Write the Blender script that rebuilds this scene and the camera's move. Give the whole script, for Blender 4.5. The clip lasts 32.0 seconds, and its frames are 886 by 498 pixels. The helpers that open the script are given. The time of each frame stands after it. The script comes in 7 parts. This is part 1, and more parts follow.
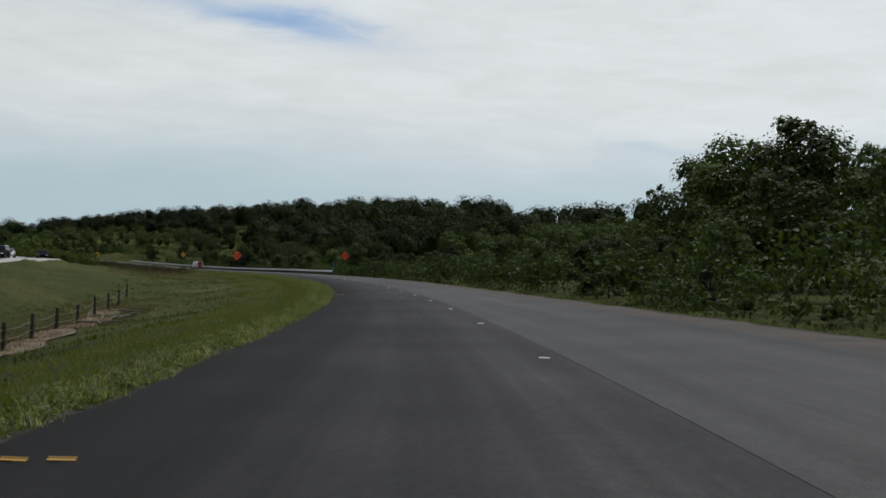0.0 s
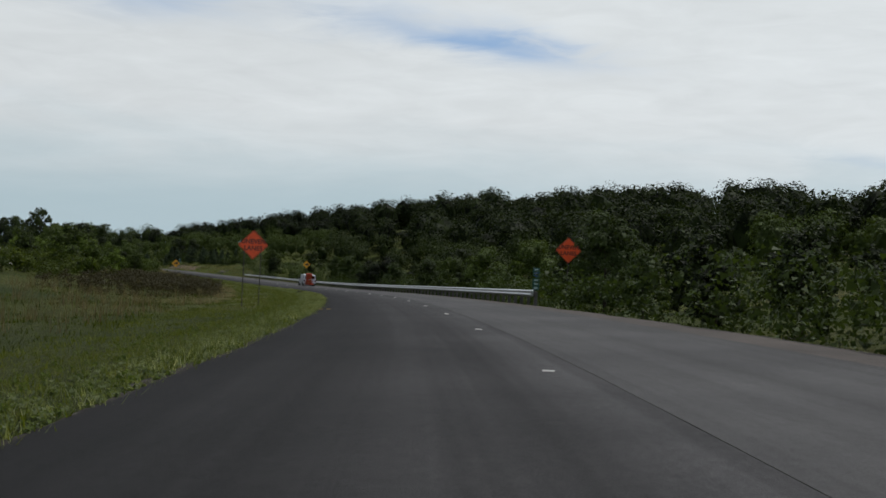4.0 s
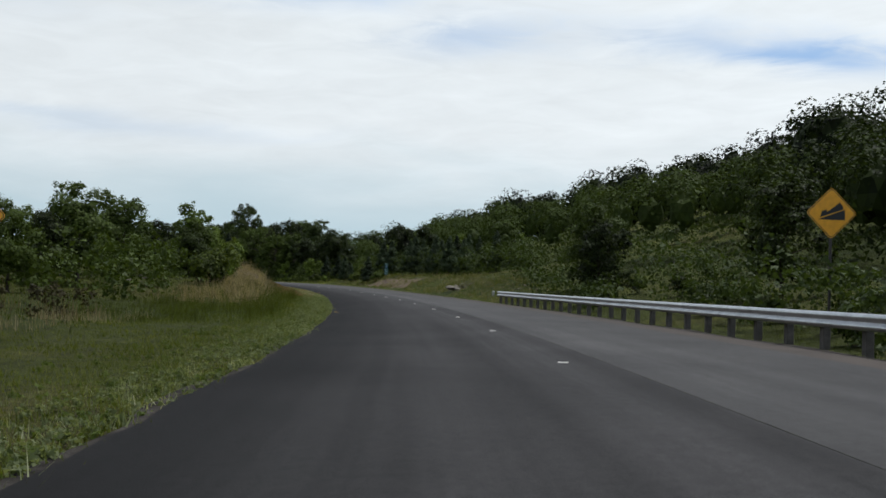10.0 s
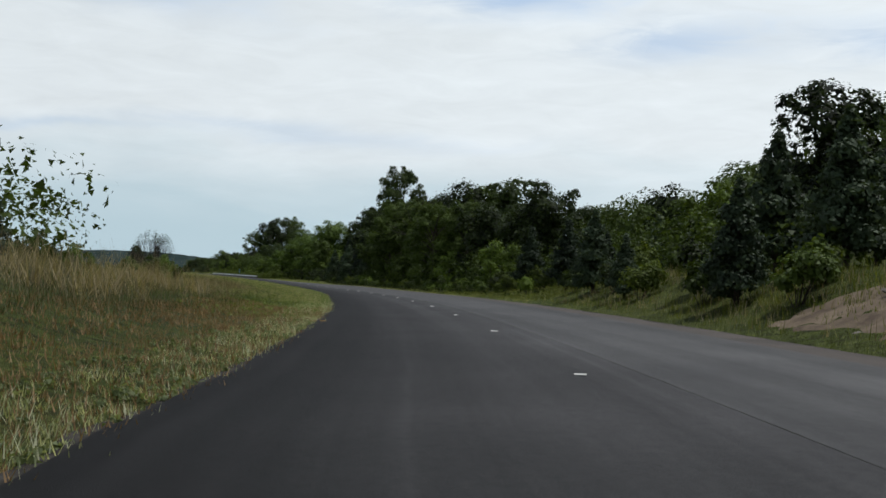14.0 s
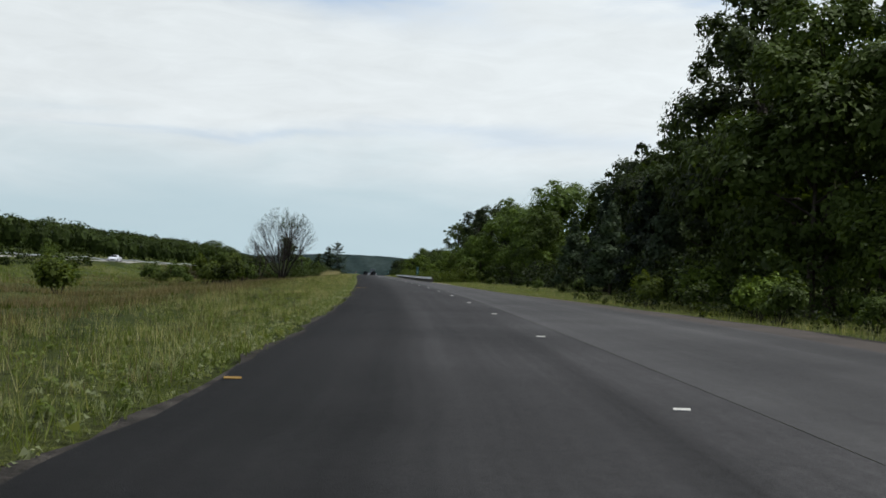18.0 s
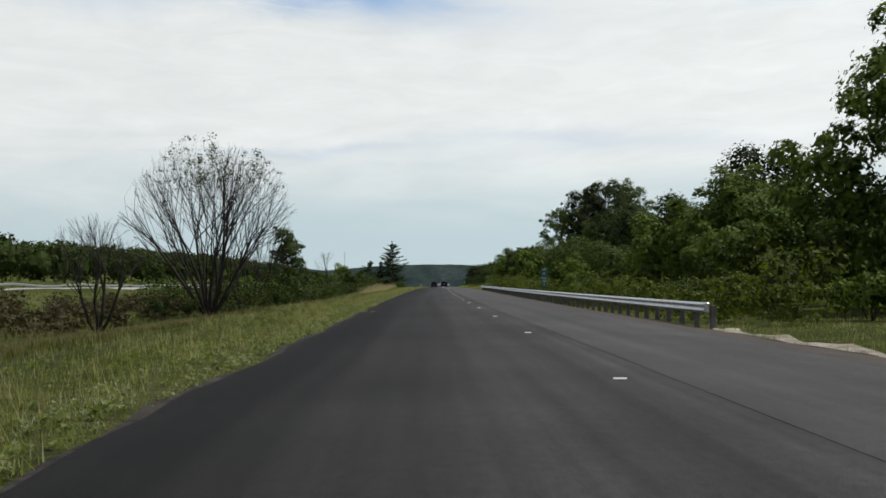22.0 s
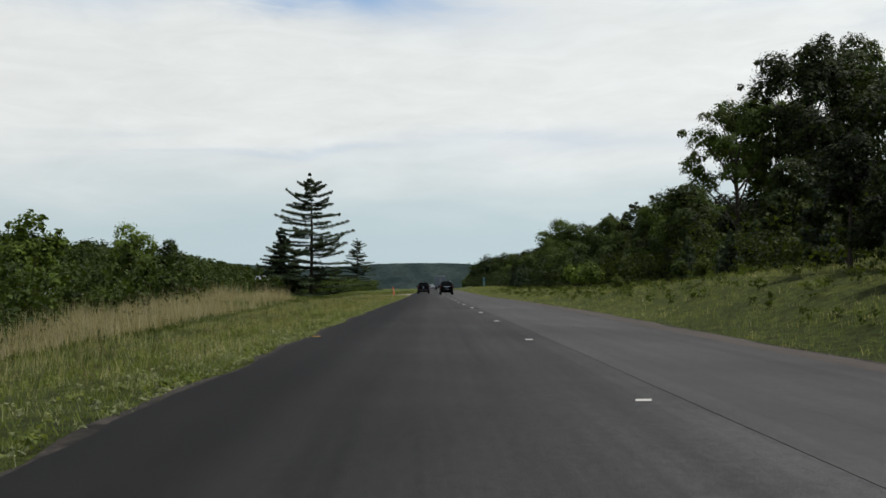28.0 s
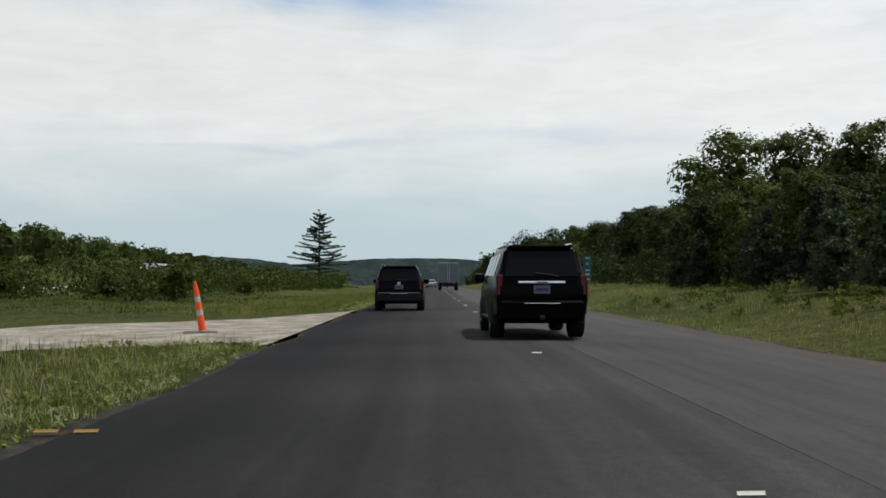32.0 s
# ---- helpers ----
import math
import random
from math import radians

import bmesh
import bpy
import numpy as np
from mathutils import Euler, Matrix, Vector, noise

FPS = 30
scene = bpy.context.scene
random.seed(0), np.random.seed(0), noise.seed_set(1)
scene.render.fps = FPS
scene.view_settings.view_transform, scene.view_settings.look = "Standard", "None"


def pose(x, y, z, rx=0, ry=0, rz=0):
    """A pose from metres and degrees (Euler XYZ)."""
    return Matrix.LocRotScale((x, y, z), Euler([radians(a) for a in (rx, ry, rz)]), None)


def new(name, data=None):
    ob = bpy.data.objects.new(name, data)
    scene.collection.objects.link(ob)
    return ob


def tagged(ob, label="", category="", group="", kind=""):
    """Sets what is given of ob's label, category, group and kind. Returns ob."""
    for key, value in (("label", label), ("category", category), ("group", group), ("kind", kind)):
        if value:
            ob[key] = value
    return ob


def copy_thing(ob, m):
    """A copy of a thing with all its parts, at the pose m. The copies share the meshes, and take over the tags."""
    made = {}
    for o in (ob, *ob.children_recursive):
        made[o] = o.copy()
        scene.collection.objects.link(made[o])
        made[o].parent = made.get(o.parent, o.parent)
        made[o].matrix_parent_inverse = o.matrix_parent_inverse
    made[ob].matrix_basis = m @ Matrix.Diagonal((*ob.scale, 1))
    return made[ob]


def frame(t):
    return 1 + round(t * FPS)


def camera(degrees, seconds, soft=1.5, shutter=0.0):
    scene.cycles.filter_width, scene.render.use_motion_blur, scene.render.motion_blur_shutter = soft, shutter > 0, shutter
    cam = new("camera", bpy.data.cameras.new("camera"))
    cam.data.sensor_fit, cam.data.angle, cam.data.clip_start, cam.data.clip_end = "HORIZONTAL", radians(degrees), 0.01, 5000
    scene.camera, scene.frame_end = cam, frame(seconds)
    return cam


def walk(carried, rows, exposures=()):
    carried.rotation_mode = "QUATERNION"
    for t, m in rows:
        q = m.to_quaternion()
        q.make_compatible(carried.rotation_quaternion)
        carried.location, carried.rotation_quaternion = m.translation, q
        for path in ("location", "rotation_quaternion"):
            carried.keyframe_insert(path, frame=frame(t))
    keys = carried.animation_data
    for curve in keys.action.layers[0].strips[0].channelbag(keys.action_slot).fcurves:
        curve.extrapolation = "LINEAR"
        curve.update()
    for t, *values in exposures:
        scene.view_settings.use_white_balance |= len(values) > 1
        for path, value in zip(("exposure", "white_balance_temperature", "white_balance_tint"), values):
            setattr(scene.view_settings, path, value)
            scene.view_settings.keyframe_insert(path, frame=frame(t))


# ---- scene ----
LENS = 45.93
cam = camera(LENS, 32.0, soft=1.6)
# seconds, place, then yaw, pitch and roll in degrees
PATH = [
    (0.0, 0.00, 0.00, 1.10, 0.00, 0.58, -2.43),
    (0.5, -0.37, 15.00, 0.79, 1.24, 0.63, -2.96),
    (1.0, -1.05, 29.98, 0.51, 2.42, 0.74, -3.20),
    (1.5, -2.06, 44.95, 0.26, 3.70, 0.64, -3.28),
    (2.0, -3.40, 59.89, 0.03, 4.95, 0.94, -3.17),
    (2.5, -5.08, 74.79, -0.16, 6.39, 1.34, -2.94),
    (3.0, -7.16, 89.65, -0.33, 7.94, 1.37, -2.85),
    (3.5, -9.64, 104.44, -0.49, 9.51, 1.10, -2.78),
    (4.0, -12.51, 119.16, -0.66, 11.00, 1.18, -2.67),
    (4.5, -15.76, 133.81, -0.83, 12.42, 1.16, -2.59),
    (5.0, -19.36, 148.37, -1.01, 13.82, 1.08, -2.54),
    (5.5, -23.33, 162.83, -1.20, 15.25, 0.84, -2.50),
    (6.0, -27.67, 177.19, -1.41, 16.82, 1.12, -2.36),
    (6.5, -32.41, 191.42, -1.64, 18.49, 1.20, -2.56),
    (7.0, -37.55, 205.51, -1.89, 19.99, 0.95, -2.71),
    (7.5, -43.03, 219.48, -2.15, 21.26, 1.03, -2.61),
    (8.0, -48.82, 233.32, -2.43, 22.56, 0.99, -2.52),
    (8.5, -54.91, 247.02, -2.70, 23.85, 0.81, -2.47),
    (9.0, -61.32, 260.59, -2.94, 25.12, 0.65, -2.26),
    (9.5, -68.04, 273.99, -3.14, 26.58, 1.16, -2.05),
    (10.0, -75.12, 287.22, -3.28, 28.13, 1.95, -1.88),
    (10.5, -82.55, 300.25, -3.35, 29.70, 2.02, -1.85),
    (11.0, -90.33, 313.08, -3.38, 31.18, 1.74, -1.81),
    (11.5, -98.43, 325.70, -3.39, 32.63, 1.61, -1.90),
    (12.0, -106.84, 338.12, -3.38, 34.05, 1.60, -2.12),
    (12.5, -115.55, 350.33, -3.35, 35.39, 1.80, -2.35),
    (13.0, -124.53, 362.34, -3.30, 36.59, 2.17, -2.65),
    (13.5, -133.76, 374.17, -3.25, 37.71, 1.94, -2.72),
    (14.0, -143.23, 385.81, -3.19, 39.04, 2.04, -2.66),
    (14.5, -152.98, 397.21, -3.14, 40.46, 2.05, -2.65),
    (15.0, -163.01, 408.35, -3.09, 41.94, 2.05, -2.67),
    (15.5, -173.33, 419.24, -3.05, 43.45, 2.12, -2.72),
    (16.0, -183.95, 429.84, -3.02, 45.03, 1.97, -2.85),
    (16.5, -194.85, 440.14, -3.01, 46.71, 1.86, -2.88),
    (17.0, -206.06, 450.11, -3.00, 48.35, 1.75, -2.87),
    (17.5, -217.53, 459.78, -2.99, 49.84, 1.65, -2.65),
    (18.0, -229.23, 469.16, -2.95, 51.09, 1.67, -2.39),
    (18.5, -241.11, 478.32, -2.88, 52.10, 2.15, -2.08),
    (19.0, -253.14, 487.28, -2.77, 52.93, 2.72, -1.53),
    (19.5, -265.28, 496.09, -2.64, 53.58, 2.45, -0.75),
    (20.0, -277.52, 504.76, -2.51, 54.29, 2.34, -0.12),
    (20.5, -289.85, 513.30, -2.39, 54.65, 2.19, 0.11),
    (21.0, -302.22, 521.78, -2.29, 54.96, 2.21, 0.25),
    (21.5, -314.62, 530.22, -2.21, 54.97, 1.97, 0.33),
    (22.0, -327.03, 538.65, -2.14, 55.11, 2.03, 0.43),
    (22.5, -339.46, 547.04, -2.09, 55.24, 2.19, 0.42),
    (23.0, -351.90, 555.43, -2.03, 55.18, 2.21, 0.37),
    (23.5, -364.32, 563.84, -1.97, 55.04, 2.19, 0.34),
    (24.0, -376.73, 572.27, -1.90, 54.98, 2.22, 0.31),
    (24.5, -389.12, 580.72, -1.83, 54.91, 2.08, 0.33),
    (25.0, -401.50, 589.19, -1.76, 54.75, 2.10, 0.29),
    (25.5, -413.85, 597.70, -1.69, 54.56, 2.09, 0.29),
    (26.0, -426.18, 606.24, -1.63, 54.40, 2.01, 0.34),
    (26.5, -438.49, 614.81, -1.56, 54.35, 1.71, 0.43),
    (27.0, -450.81, 623.37, -1.50, 54.48, 2.12, 0.44),
    (27.5, -463.14, 631.92, -1.44, 54.53, 2.23, 0.47),
    (28.0, -475.48, 640.45, -1.40, 54.57, 2.03, 0.48),
    (28.5, -487.82, 648.97, -1.37, 54.56, 2.03, 0.14),
    (29.0, -500.15, 657.51, -1.37, 54.53, 2.02, 0.06),
    (29.5, -512.48, 666.05, -1.39, 54.47, 1.62, -0.10),
    (30.0, -524.80, 674.61, -1.42, 54.36, 1.66, -0.33),
    (30.5, -537.11, 683.19, -1.46, 54.31, 1.83, -0.23),
    (31.0, -549.41, 691.77, -1.48, 54.35, 1.82, -0.19),
    (31.5, -561.72, 700.34, -1.49, 54.39, 2.04, -0.11),
    (32.0, -574.05, 708.89, -1.49, 54.53, 1.86, -0.01),
]
walk(cam, [(t, pose(x, y, z, 90 + p, r, w)) for t, x, y, z, w, p, r in PATH], exposures=[(0.0, -0.34, 6300, 10), (6.0, -0.30, 6280, 10), (7.2, -0.07, 6250, 10), (9.0, -0.02, 6220, 10), (12.0, -0.08, 6150, 9), (16.0, -0.01, 6150, 9), (18.0, 0.02, 6250, 9), (20.0, 0.04, 6420, 10), (24.0, 0.0, 6520, 10), (32.0, -0.02, 6500, 10)])

# ---- sky, sun ----
SUN_DIR = Vector((0.22, 0.36, 1.0)).normalized()
SKY_STRENGTH, SUN_STRENGTH = 0.10, 4.4


# gaps of blue in the cloud sheet: bearing left of the first heading, height, half width and half height in degrees, how open, slope
SKY_GAPS = ((8.6, 12.2, 4.2, 0.75, 0.85, 0.12), (15.0, 13.3, 5.0, 0.9, 0.30, 0.05), (26.5, 13.6, 4.0, 1.2, 0.42, -0.10), (36.0, 15.9, 5.0, 0.9, 0.60, 0.0), (60.5, 15.7, 7.0, 1.25, 0.95, 0.10),
            (47.0, 7.9, 9.0, 0.35, 0.22, 0.0), (62.0, 7.3, 8.0, 0.30, 0.25, 0.0), (-12.0, 6.2, 3.0, 0.5, 0.25, 0.1))


def build_sky():
    w = bpy.data.worlds.new("sky")
    scene.world = w
    w.use_nodes = True
    nt = w.node_tree
    nt.nodes.clear()
    N, L = nt.nodes.new, nt.links.new
    out, bg = N("ShaderNodeOutputWorld"), N("ShaderNodeBackground")
    sky = N("ShaderNodeTexSky")
    sky.sky_type, sky.sun_disc = "NISHITA", False
    sky.sun_elevation = math.asin(SUN_DIR.z)
    sky.sun_rotation = math.atan2(SUN_DIR.x, SUN_DIR.y)
    sky.air_density, sky.dust_density = 1.0, 1.5

    def calc(op, *args):
        n = N("ShaderNodeMath"); n.operation = op
        for i, v in enumerate(args):
            if isinstance(v, (int, float)):
                n.inputs[i].default_value = v
            else:
                L(v, n.inputs[i])
        return n.outputs[0]

    def remap(v, a, b, c, d, smooth=False):
        n = N("ShaderNodeMapRange")
        n.interpolation_type = "SMOOTHSTEP" if smooth else "LINEAR"
        for k, x in zip(("From Min", "From Max", "To Min", "To Max"), (a, b, c, d)):
            n.inputs[k].default_value = x
        L(v, n.inputs["Value"])
        return n.outputs[0]

    def cloud_noise(vec, scale, detail, rough, twist=0.0):
        n = N("ShaderNodeTexNoise")
        for k, x in (("Scale", scale), ("Detail", detail), ("Roughness", rough), ("Distortion", twist)):
            n.inputs[k].default_value = x
        L(vec, n.inputs["Vector"])
        return n.outputs[0]

    co, sep = N("ShaderNodeTexCoord"), N("ShaderNodeSeparateXYZ")
    L(co.outputs["Generated"], sep.inputs[0])
    x, y, z = sep.outputs
    bearing = calc("MULTIPLY", calc("ARCTAN2", calc("MULTIPLY", x, -1.0), y), 57.2958)
    height = calc("MULTIPLY", calc("ARCSINE", z), 57.2958)
    # a flat cloud sheet seen in perspective: direction over its own height
    rise = calc("ADD", calc("MAXIMUM", z, 0.0), 0.16)
    flat = N("ShaderNodeCombineXYZ")
    L(calc("DIVIDE", x, rise), flat.inputs[0]); L(calc("DIVIDE", y, rise), flat.inputs[1])
    mp = N("ShaderNodeMapping")
    mp.inputs["Rotation"].default_value = (0, 0, radians(35))
    mp.inputs["Scale"].default_value = (0.62, 1.05, 0.0)
    mp.inputs["Location"].default_value = (3.1, 1.7, 0.4)
    L(flat.outputs[0], mp.inputs[0])
    big = cloud_noise(mp.outputs[0], 0.9, 7, 0.52, 0.4)
    fine = cloud_noise(mp.outputs[0], 3.2, 6, 0.55)
    # long soft streaks that lie along the horizon
    lie = N("ShaderNodeCombineXYZ")
    L(calc("MULTIPLY", bearing, 0.075), lie.inputs[0]); L(calc("MULTIPLY", height, 0.33), lie.inputs[1])
    streak = cloud_noise(lie.outputs[0], 1.0, 5, 0.5, 0.6)
    wisp = cloud_noise(lie.outputs[0], 2.6, 6, 0.6, 0.8)
    # the sheet is closed low down and broken higher up
    thin = remap(height, 13.0, 20.0, 0.0, 0.21)
    open_low = remap(height, 9.0, 19.0, 0.16, 0.0)
    cover = remap(calc("ADD", calc("SUBTRACT", big, thin), open_low), 0.29, 0.47, 0.36, 1.0)
    gap = None
    wob_b = remap(wisp, 0.2, 0.8, -3.0, 3.0)
    wob_h = remap(streak, 0.2, 0.8, -1.1, 1.1)
    for b0, h0, wb, wh, deep, slope in SKY_GAPS:
        db = calc("ADD", calc("SUBTRACT", bearing, b0), wob_b)
        dh = calc("ADD", calc("SUBTRACT", height, h0), wob_h)
        dh = calc("SUBTRACT", dh, calc("MULTIPLY", db, slope))
        q = calc("ADD", calc("POWER", calc("DIVIDE", calc("ABSOLUTE", db), wb), 2.0), calc("POWER", calc("DIVIDE", calc("ABSOLUTE", dh), wh), 2.0))
        g = calc("MULTIPLY", calc("EXPONENT", calc("MULTIPLY", q, -1.0)), deep)
        gap = g if gap is None else calc("ADD", gap, g)
    cover = calc("MAXIMUM", calc("SUBTRACT", cover, gap), 0.12)
    shade = calc("MULTIPLY", remap(fine, 0.3, 0.7, 8.5, 9.2), remap(wisp, 0.25, 0.75, 0.94, 1.05))
    cloud = N("ShaderNodeMixRGB"); cloud.blend_type = "MULTIPLY"; cloud.inputs[0].default_value = 1
    cloud.inputs[1].default_value = (0.955, 0.99, 0.985, 1)
    L(shade, cloud.inputs[2])
    clear = N("ShaderNodeMixRGB"); clear.inputs[2].default_value = (2.9, 4.9, 7.9, 1)
    L(remap(height, 26.0, 17.0, 0.0, 0.85), clear.inputs[0]); L(sky.outputs[0], clear.inputs[1])
    mix = N("ShaderNodeMixRGB")
    L(cover, mix.inputs[0]); L(clear.outputs[0], mix.inputs[1]); L(cloud.outputs[0], mix.inputs[2])
    # haze: the low sky is even and faintly blue
    low = remap(calc("ADD", height, calc("MULTIPLY", wob_h, 1.3)), 2.2, 8.8, 0.90, 0.0, True)
    haze = N("ShaderNodeMixRGB"); haze.inputs[2].default_value = (5.15, 6.5, 6.95, 1)
    L(low, haze.inputs[0]); L(mix.outputs[0], haze.inputs[1])
    # brighter towards the sun's side
    lean = N("ShaderNodeMixRGB"); lean.blend_type = "MULTIPLY"; lean.inputs[0].default_value = 1
    L(haze.outputs[0], lean.inputs[1]); L(remap(bearing, 90.0, -30.0, 0.88, 1.11), lean.inputs[2])
    L(lean.outputs[0], bg.inputs[0])
    bg.inputs[1].default_value = SKY_STRENGTH
    L(bg.outputs[0], out.inputs[0])


build_sky()
sun = new("sun", bpy.data.lights.new("sun", "SUN"))
sun.data.energy, sun.data.angle, sun.data.color = SUN_STRENGTH, radians(1.5), (1.0, 0.97, 0.90)
sun.rotation_euler = SUN_DIR.to_track_quat("Z", "Y").to_euler()

# ---- materials ----


def material(name, rough=0.8, metal=0.0, spec=0.5):
    m = bpy.data.materials.new(name)
    m.use_nodes = True
    b = m.node_tree.nodes["Principled BSDF"]
    b.inputs["Roughness"].default_value, b.inputs["Metallic"].default_value = rough, metal
    b.inputs["Specular IOR Level"].default_value = spec
    return m, m.node_tree.nodes.new, m.node_tree.links.new, b


def ramp(N, stops):
    r = N("ShaderNodeValToRGB")
    e = r.color_ramp.elements
    while len(e) < len(stops):
        e.new(0.5)
    for k, (p, c) in zip(e, stops):
        k.position, k.color = p, (*c, 1)
    return r


def noise_tex(N, L, scale, detail=5, vec=None, rough=0.55):
    n = N("ShaderNodeTexNoise")
    n.inputs["Scale"].default_value, n.inputs["Detail"].default_value, n.inputs["Roughness"].default_value = scale, detail, rough
    if vec is not None:
        L(vec, n.inputs["Vector"])
    return n


def world_pos(N):
    return N("ShaderNodeNewGeometry").outputs["Position"]


def mottled(name, a, b, scale, scale2, rough=0.85, bump=0.0, spec=0.3, amount2=0.35, metal=0.0, local=False, bump_scale=None):
    """Two colours over two scales of noise, with relief."""
    m, N, L, bs = material(name, rough, metal, spec)
    vec = N("ShaderNodeTexCoord").outputs["Object"] if local else world_pos(N)
    n1, n2 = noise_tex(N, L, scale, 6, vec), noise_tex(N, L, scale2, 4, vec)
    r = ramp(N, [(0.32, a), (0.68, b)])
    L(n1.outputs[0], r.inputs[0])
    mx = N("ShaderNodeMixRGB"); mx.blend_type = "OVERLAY"; mx.inputs[0].default_value = amount2
    L(r.outputs[0], mx.inputs[1]); L(n2.outputs[0], mx.inputs[2])
    L(mx.outputs[0], bs.inputs["Base Color"])
    if bump:
        bp = N("ShaderNodeBump"); bp.inputs["Strength"].default_value = bump; bp.inputs["Distance"].default_value = 0.02
        n3 = noise_tex(N, L, bump_scale or scale2, 3, vec)
        L(n3.outputs[0], bp.inputs["Height"]); L(bp.outputs[0], bs.inputs["Normal"])
    return m


def foliage(name, dark, light, trans=0.26, dry=None, sheen=0.10, patch=0.9, leafy=0.30, plant=0.55):
    """Leaves: colour varies from leaf to leaf and from plant to plant, with lit and shaded clumps painted in as
    patches.
    """
    m, N, L, bs = material(name, 0.6, 0, sheen)
    g, o = N("ShaderNodeNewGeometry"), N("ShaderNodeObjectInfo")
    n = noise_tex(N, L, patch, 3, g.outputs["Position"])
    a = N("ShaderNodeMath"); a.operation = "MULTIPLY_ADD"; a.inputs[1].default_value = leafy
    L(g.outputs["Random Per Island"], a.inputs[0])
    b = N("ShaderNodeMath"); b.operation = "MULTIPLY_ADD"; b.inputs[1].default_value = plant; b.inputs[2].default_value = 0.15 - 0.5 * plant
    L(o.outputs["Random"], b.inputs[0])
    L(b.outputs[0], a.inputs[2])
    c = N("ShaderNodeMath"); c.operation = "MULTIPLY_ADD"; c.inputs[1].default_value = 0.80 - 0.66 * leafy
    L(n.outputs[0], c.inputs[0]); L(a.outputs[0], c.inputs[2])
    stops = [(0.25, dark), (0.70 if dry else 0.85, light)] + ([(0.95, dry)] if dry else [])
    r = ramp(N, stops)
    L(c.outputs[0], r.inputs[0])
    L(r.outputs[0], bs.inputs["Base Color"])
    t = N("ShaderNodeBsdfTranslucent")
    bright = N("ShaderNodeMixRGB"); bright.blend_type = "MULTIPLY"; bright.inputs[0].default_value = 1; bright.inputs[2].default_value = (1.3, 1.28, 0.65, 1)
    L(r.outputs[0], bright.inputs[1]); L(bright.outputs[0], t.inputs[0])
    mx = N("ShaderNodeMixShader"); mx.inputs[0].default_value = trans
    L(bs.outputs[0], mx.inputs[1]); L(t.outputs[0], mx.inputs[2])
    L(mx.outputs[0], m.node_tree.nodes["Material Output"].inputs[0])
    return m


def plain(name, colour, rough=0.5, metal=0.0, spec=0.5, vary=0.12, scale=6.0):
    lo, hi = [tuple(min(1, c * k) for c in colour) for k in (1 - vary, 1 + vary)]
    return mottled(name, lo, hi, scale, scale * 9, rough, 0.0, spec, 0.12, metal, True)


M_ASPHALT = mottled("fresh_asphalt", (0.0205, 0.0203, 0.0207), (0.0308, 0.0301, 0.0308), 0.25, 60, 0.85, 0.4, 0.065, 0.5, bump_scale=90)
M_ASPHALT_OLD = mottled("worn_asphalt", (0.0329, 0.0322, 0.0327), (0.0473, 0.0463, 0.0463), 0.3, 60, 0.8, 0.4, 0.13, 0.5, bump_scale=90)


def streaked(m, amount=0.5, margin=None):
    """Wheel paths, paving streaks and cross bands along the lane, over what the material has."""
    nt = m.node_tree
    N, L = nt.nodes.new, nt.links.new
    bs = nt.nodes["Principled BSDF"]
    src = bs.inputs["Base Color"].links[0].from_socket
    uv = N("ShaderNodeUVMap"); uv.uv_map = "along"
    col = src
    for sx, sy, lo, hi in ((1.1, 0.012, 1 - 0.55 * amount, 1 + 0.55 * amount), (7.0, 0.02, 1 - 0.2 * amount, 1 + 0.2 * amount), (0.15, 0.12, 1 - 0.3 * amount, 1 + 0.3 * amount), (9.0, 6.0, 1 - 0.25 * amount, 1 + 0.25 * amount), (60.0, 60.0, 1 - 0.5 * amount, 1 + 0.5 * amount)):
        mp = N("ShaderNodeMapping"); mp.inputs["Scale"].default_value = (sx, sy, 1)
        L(uv.outputs[0], mp.inputs[0])
        n = noise_tex(N, L, 1.0, 4, mp.outputs[0])
        r = N("ShaderNodeMapRange"); r.inputs["From Min"].default_value = 0.3; r.inputs["From Max"].default_value = 0.7
        r.inputs["To Min"].default_value = lo; r.inputs["To Max"].default_value = hi
        L(n.outputs[0], r.inputs["Value"])
        mx = N("ShaderNodeMixRGB"); mx.blend_type = "MULTIPLY"; mx.inputs[0].default_value = 1
        L(col, mx.inputs[1]); L(r.outputs[0], mx.inputs[2])
        col = mx.outputs[0]
    if margin:
        sp = N("ShaderNodeSeparateXYZ"); L(uv.outputs[0], sp.inputs[0])
        # tone across the lane: undriven dark margin, plus lens falloff and glare painted in
        wear_and_glare = ramp(N, [(k, (v, v, v)) for k, v in margin])
        f = N("ShaderNodeMapRange"); f.inputs["From Min"].default_value = -3.0; f.inputs["From Max"].default_value = 7.0
        L(sp.outputs[0], f.inputs["Value"]); L(f.outputs[0], wear_and_glare.inputs[0])
        mx = N("ShaderNodeMixRGB"); mx.blend_type = "MULTIPLY"; mx.inputs[0].default_value = 1
        L(col, mx.inputs[1]); L(wear_and_glare.outputs[0], mx.inputs[2])
        col = mx.outputs[0]
    L(col, bs.inputs["Base Color"])


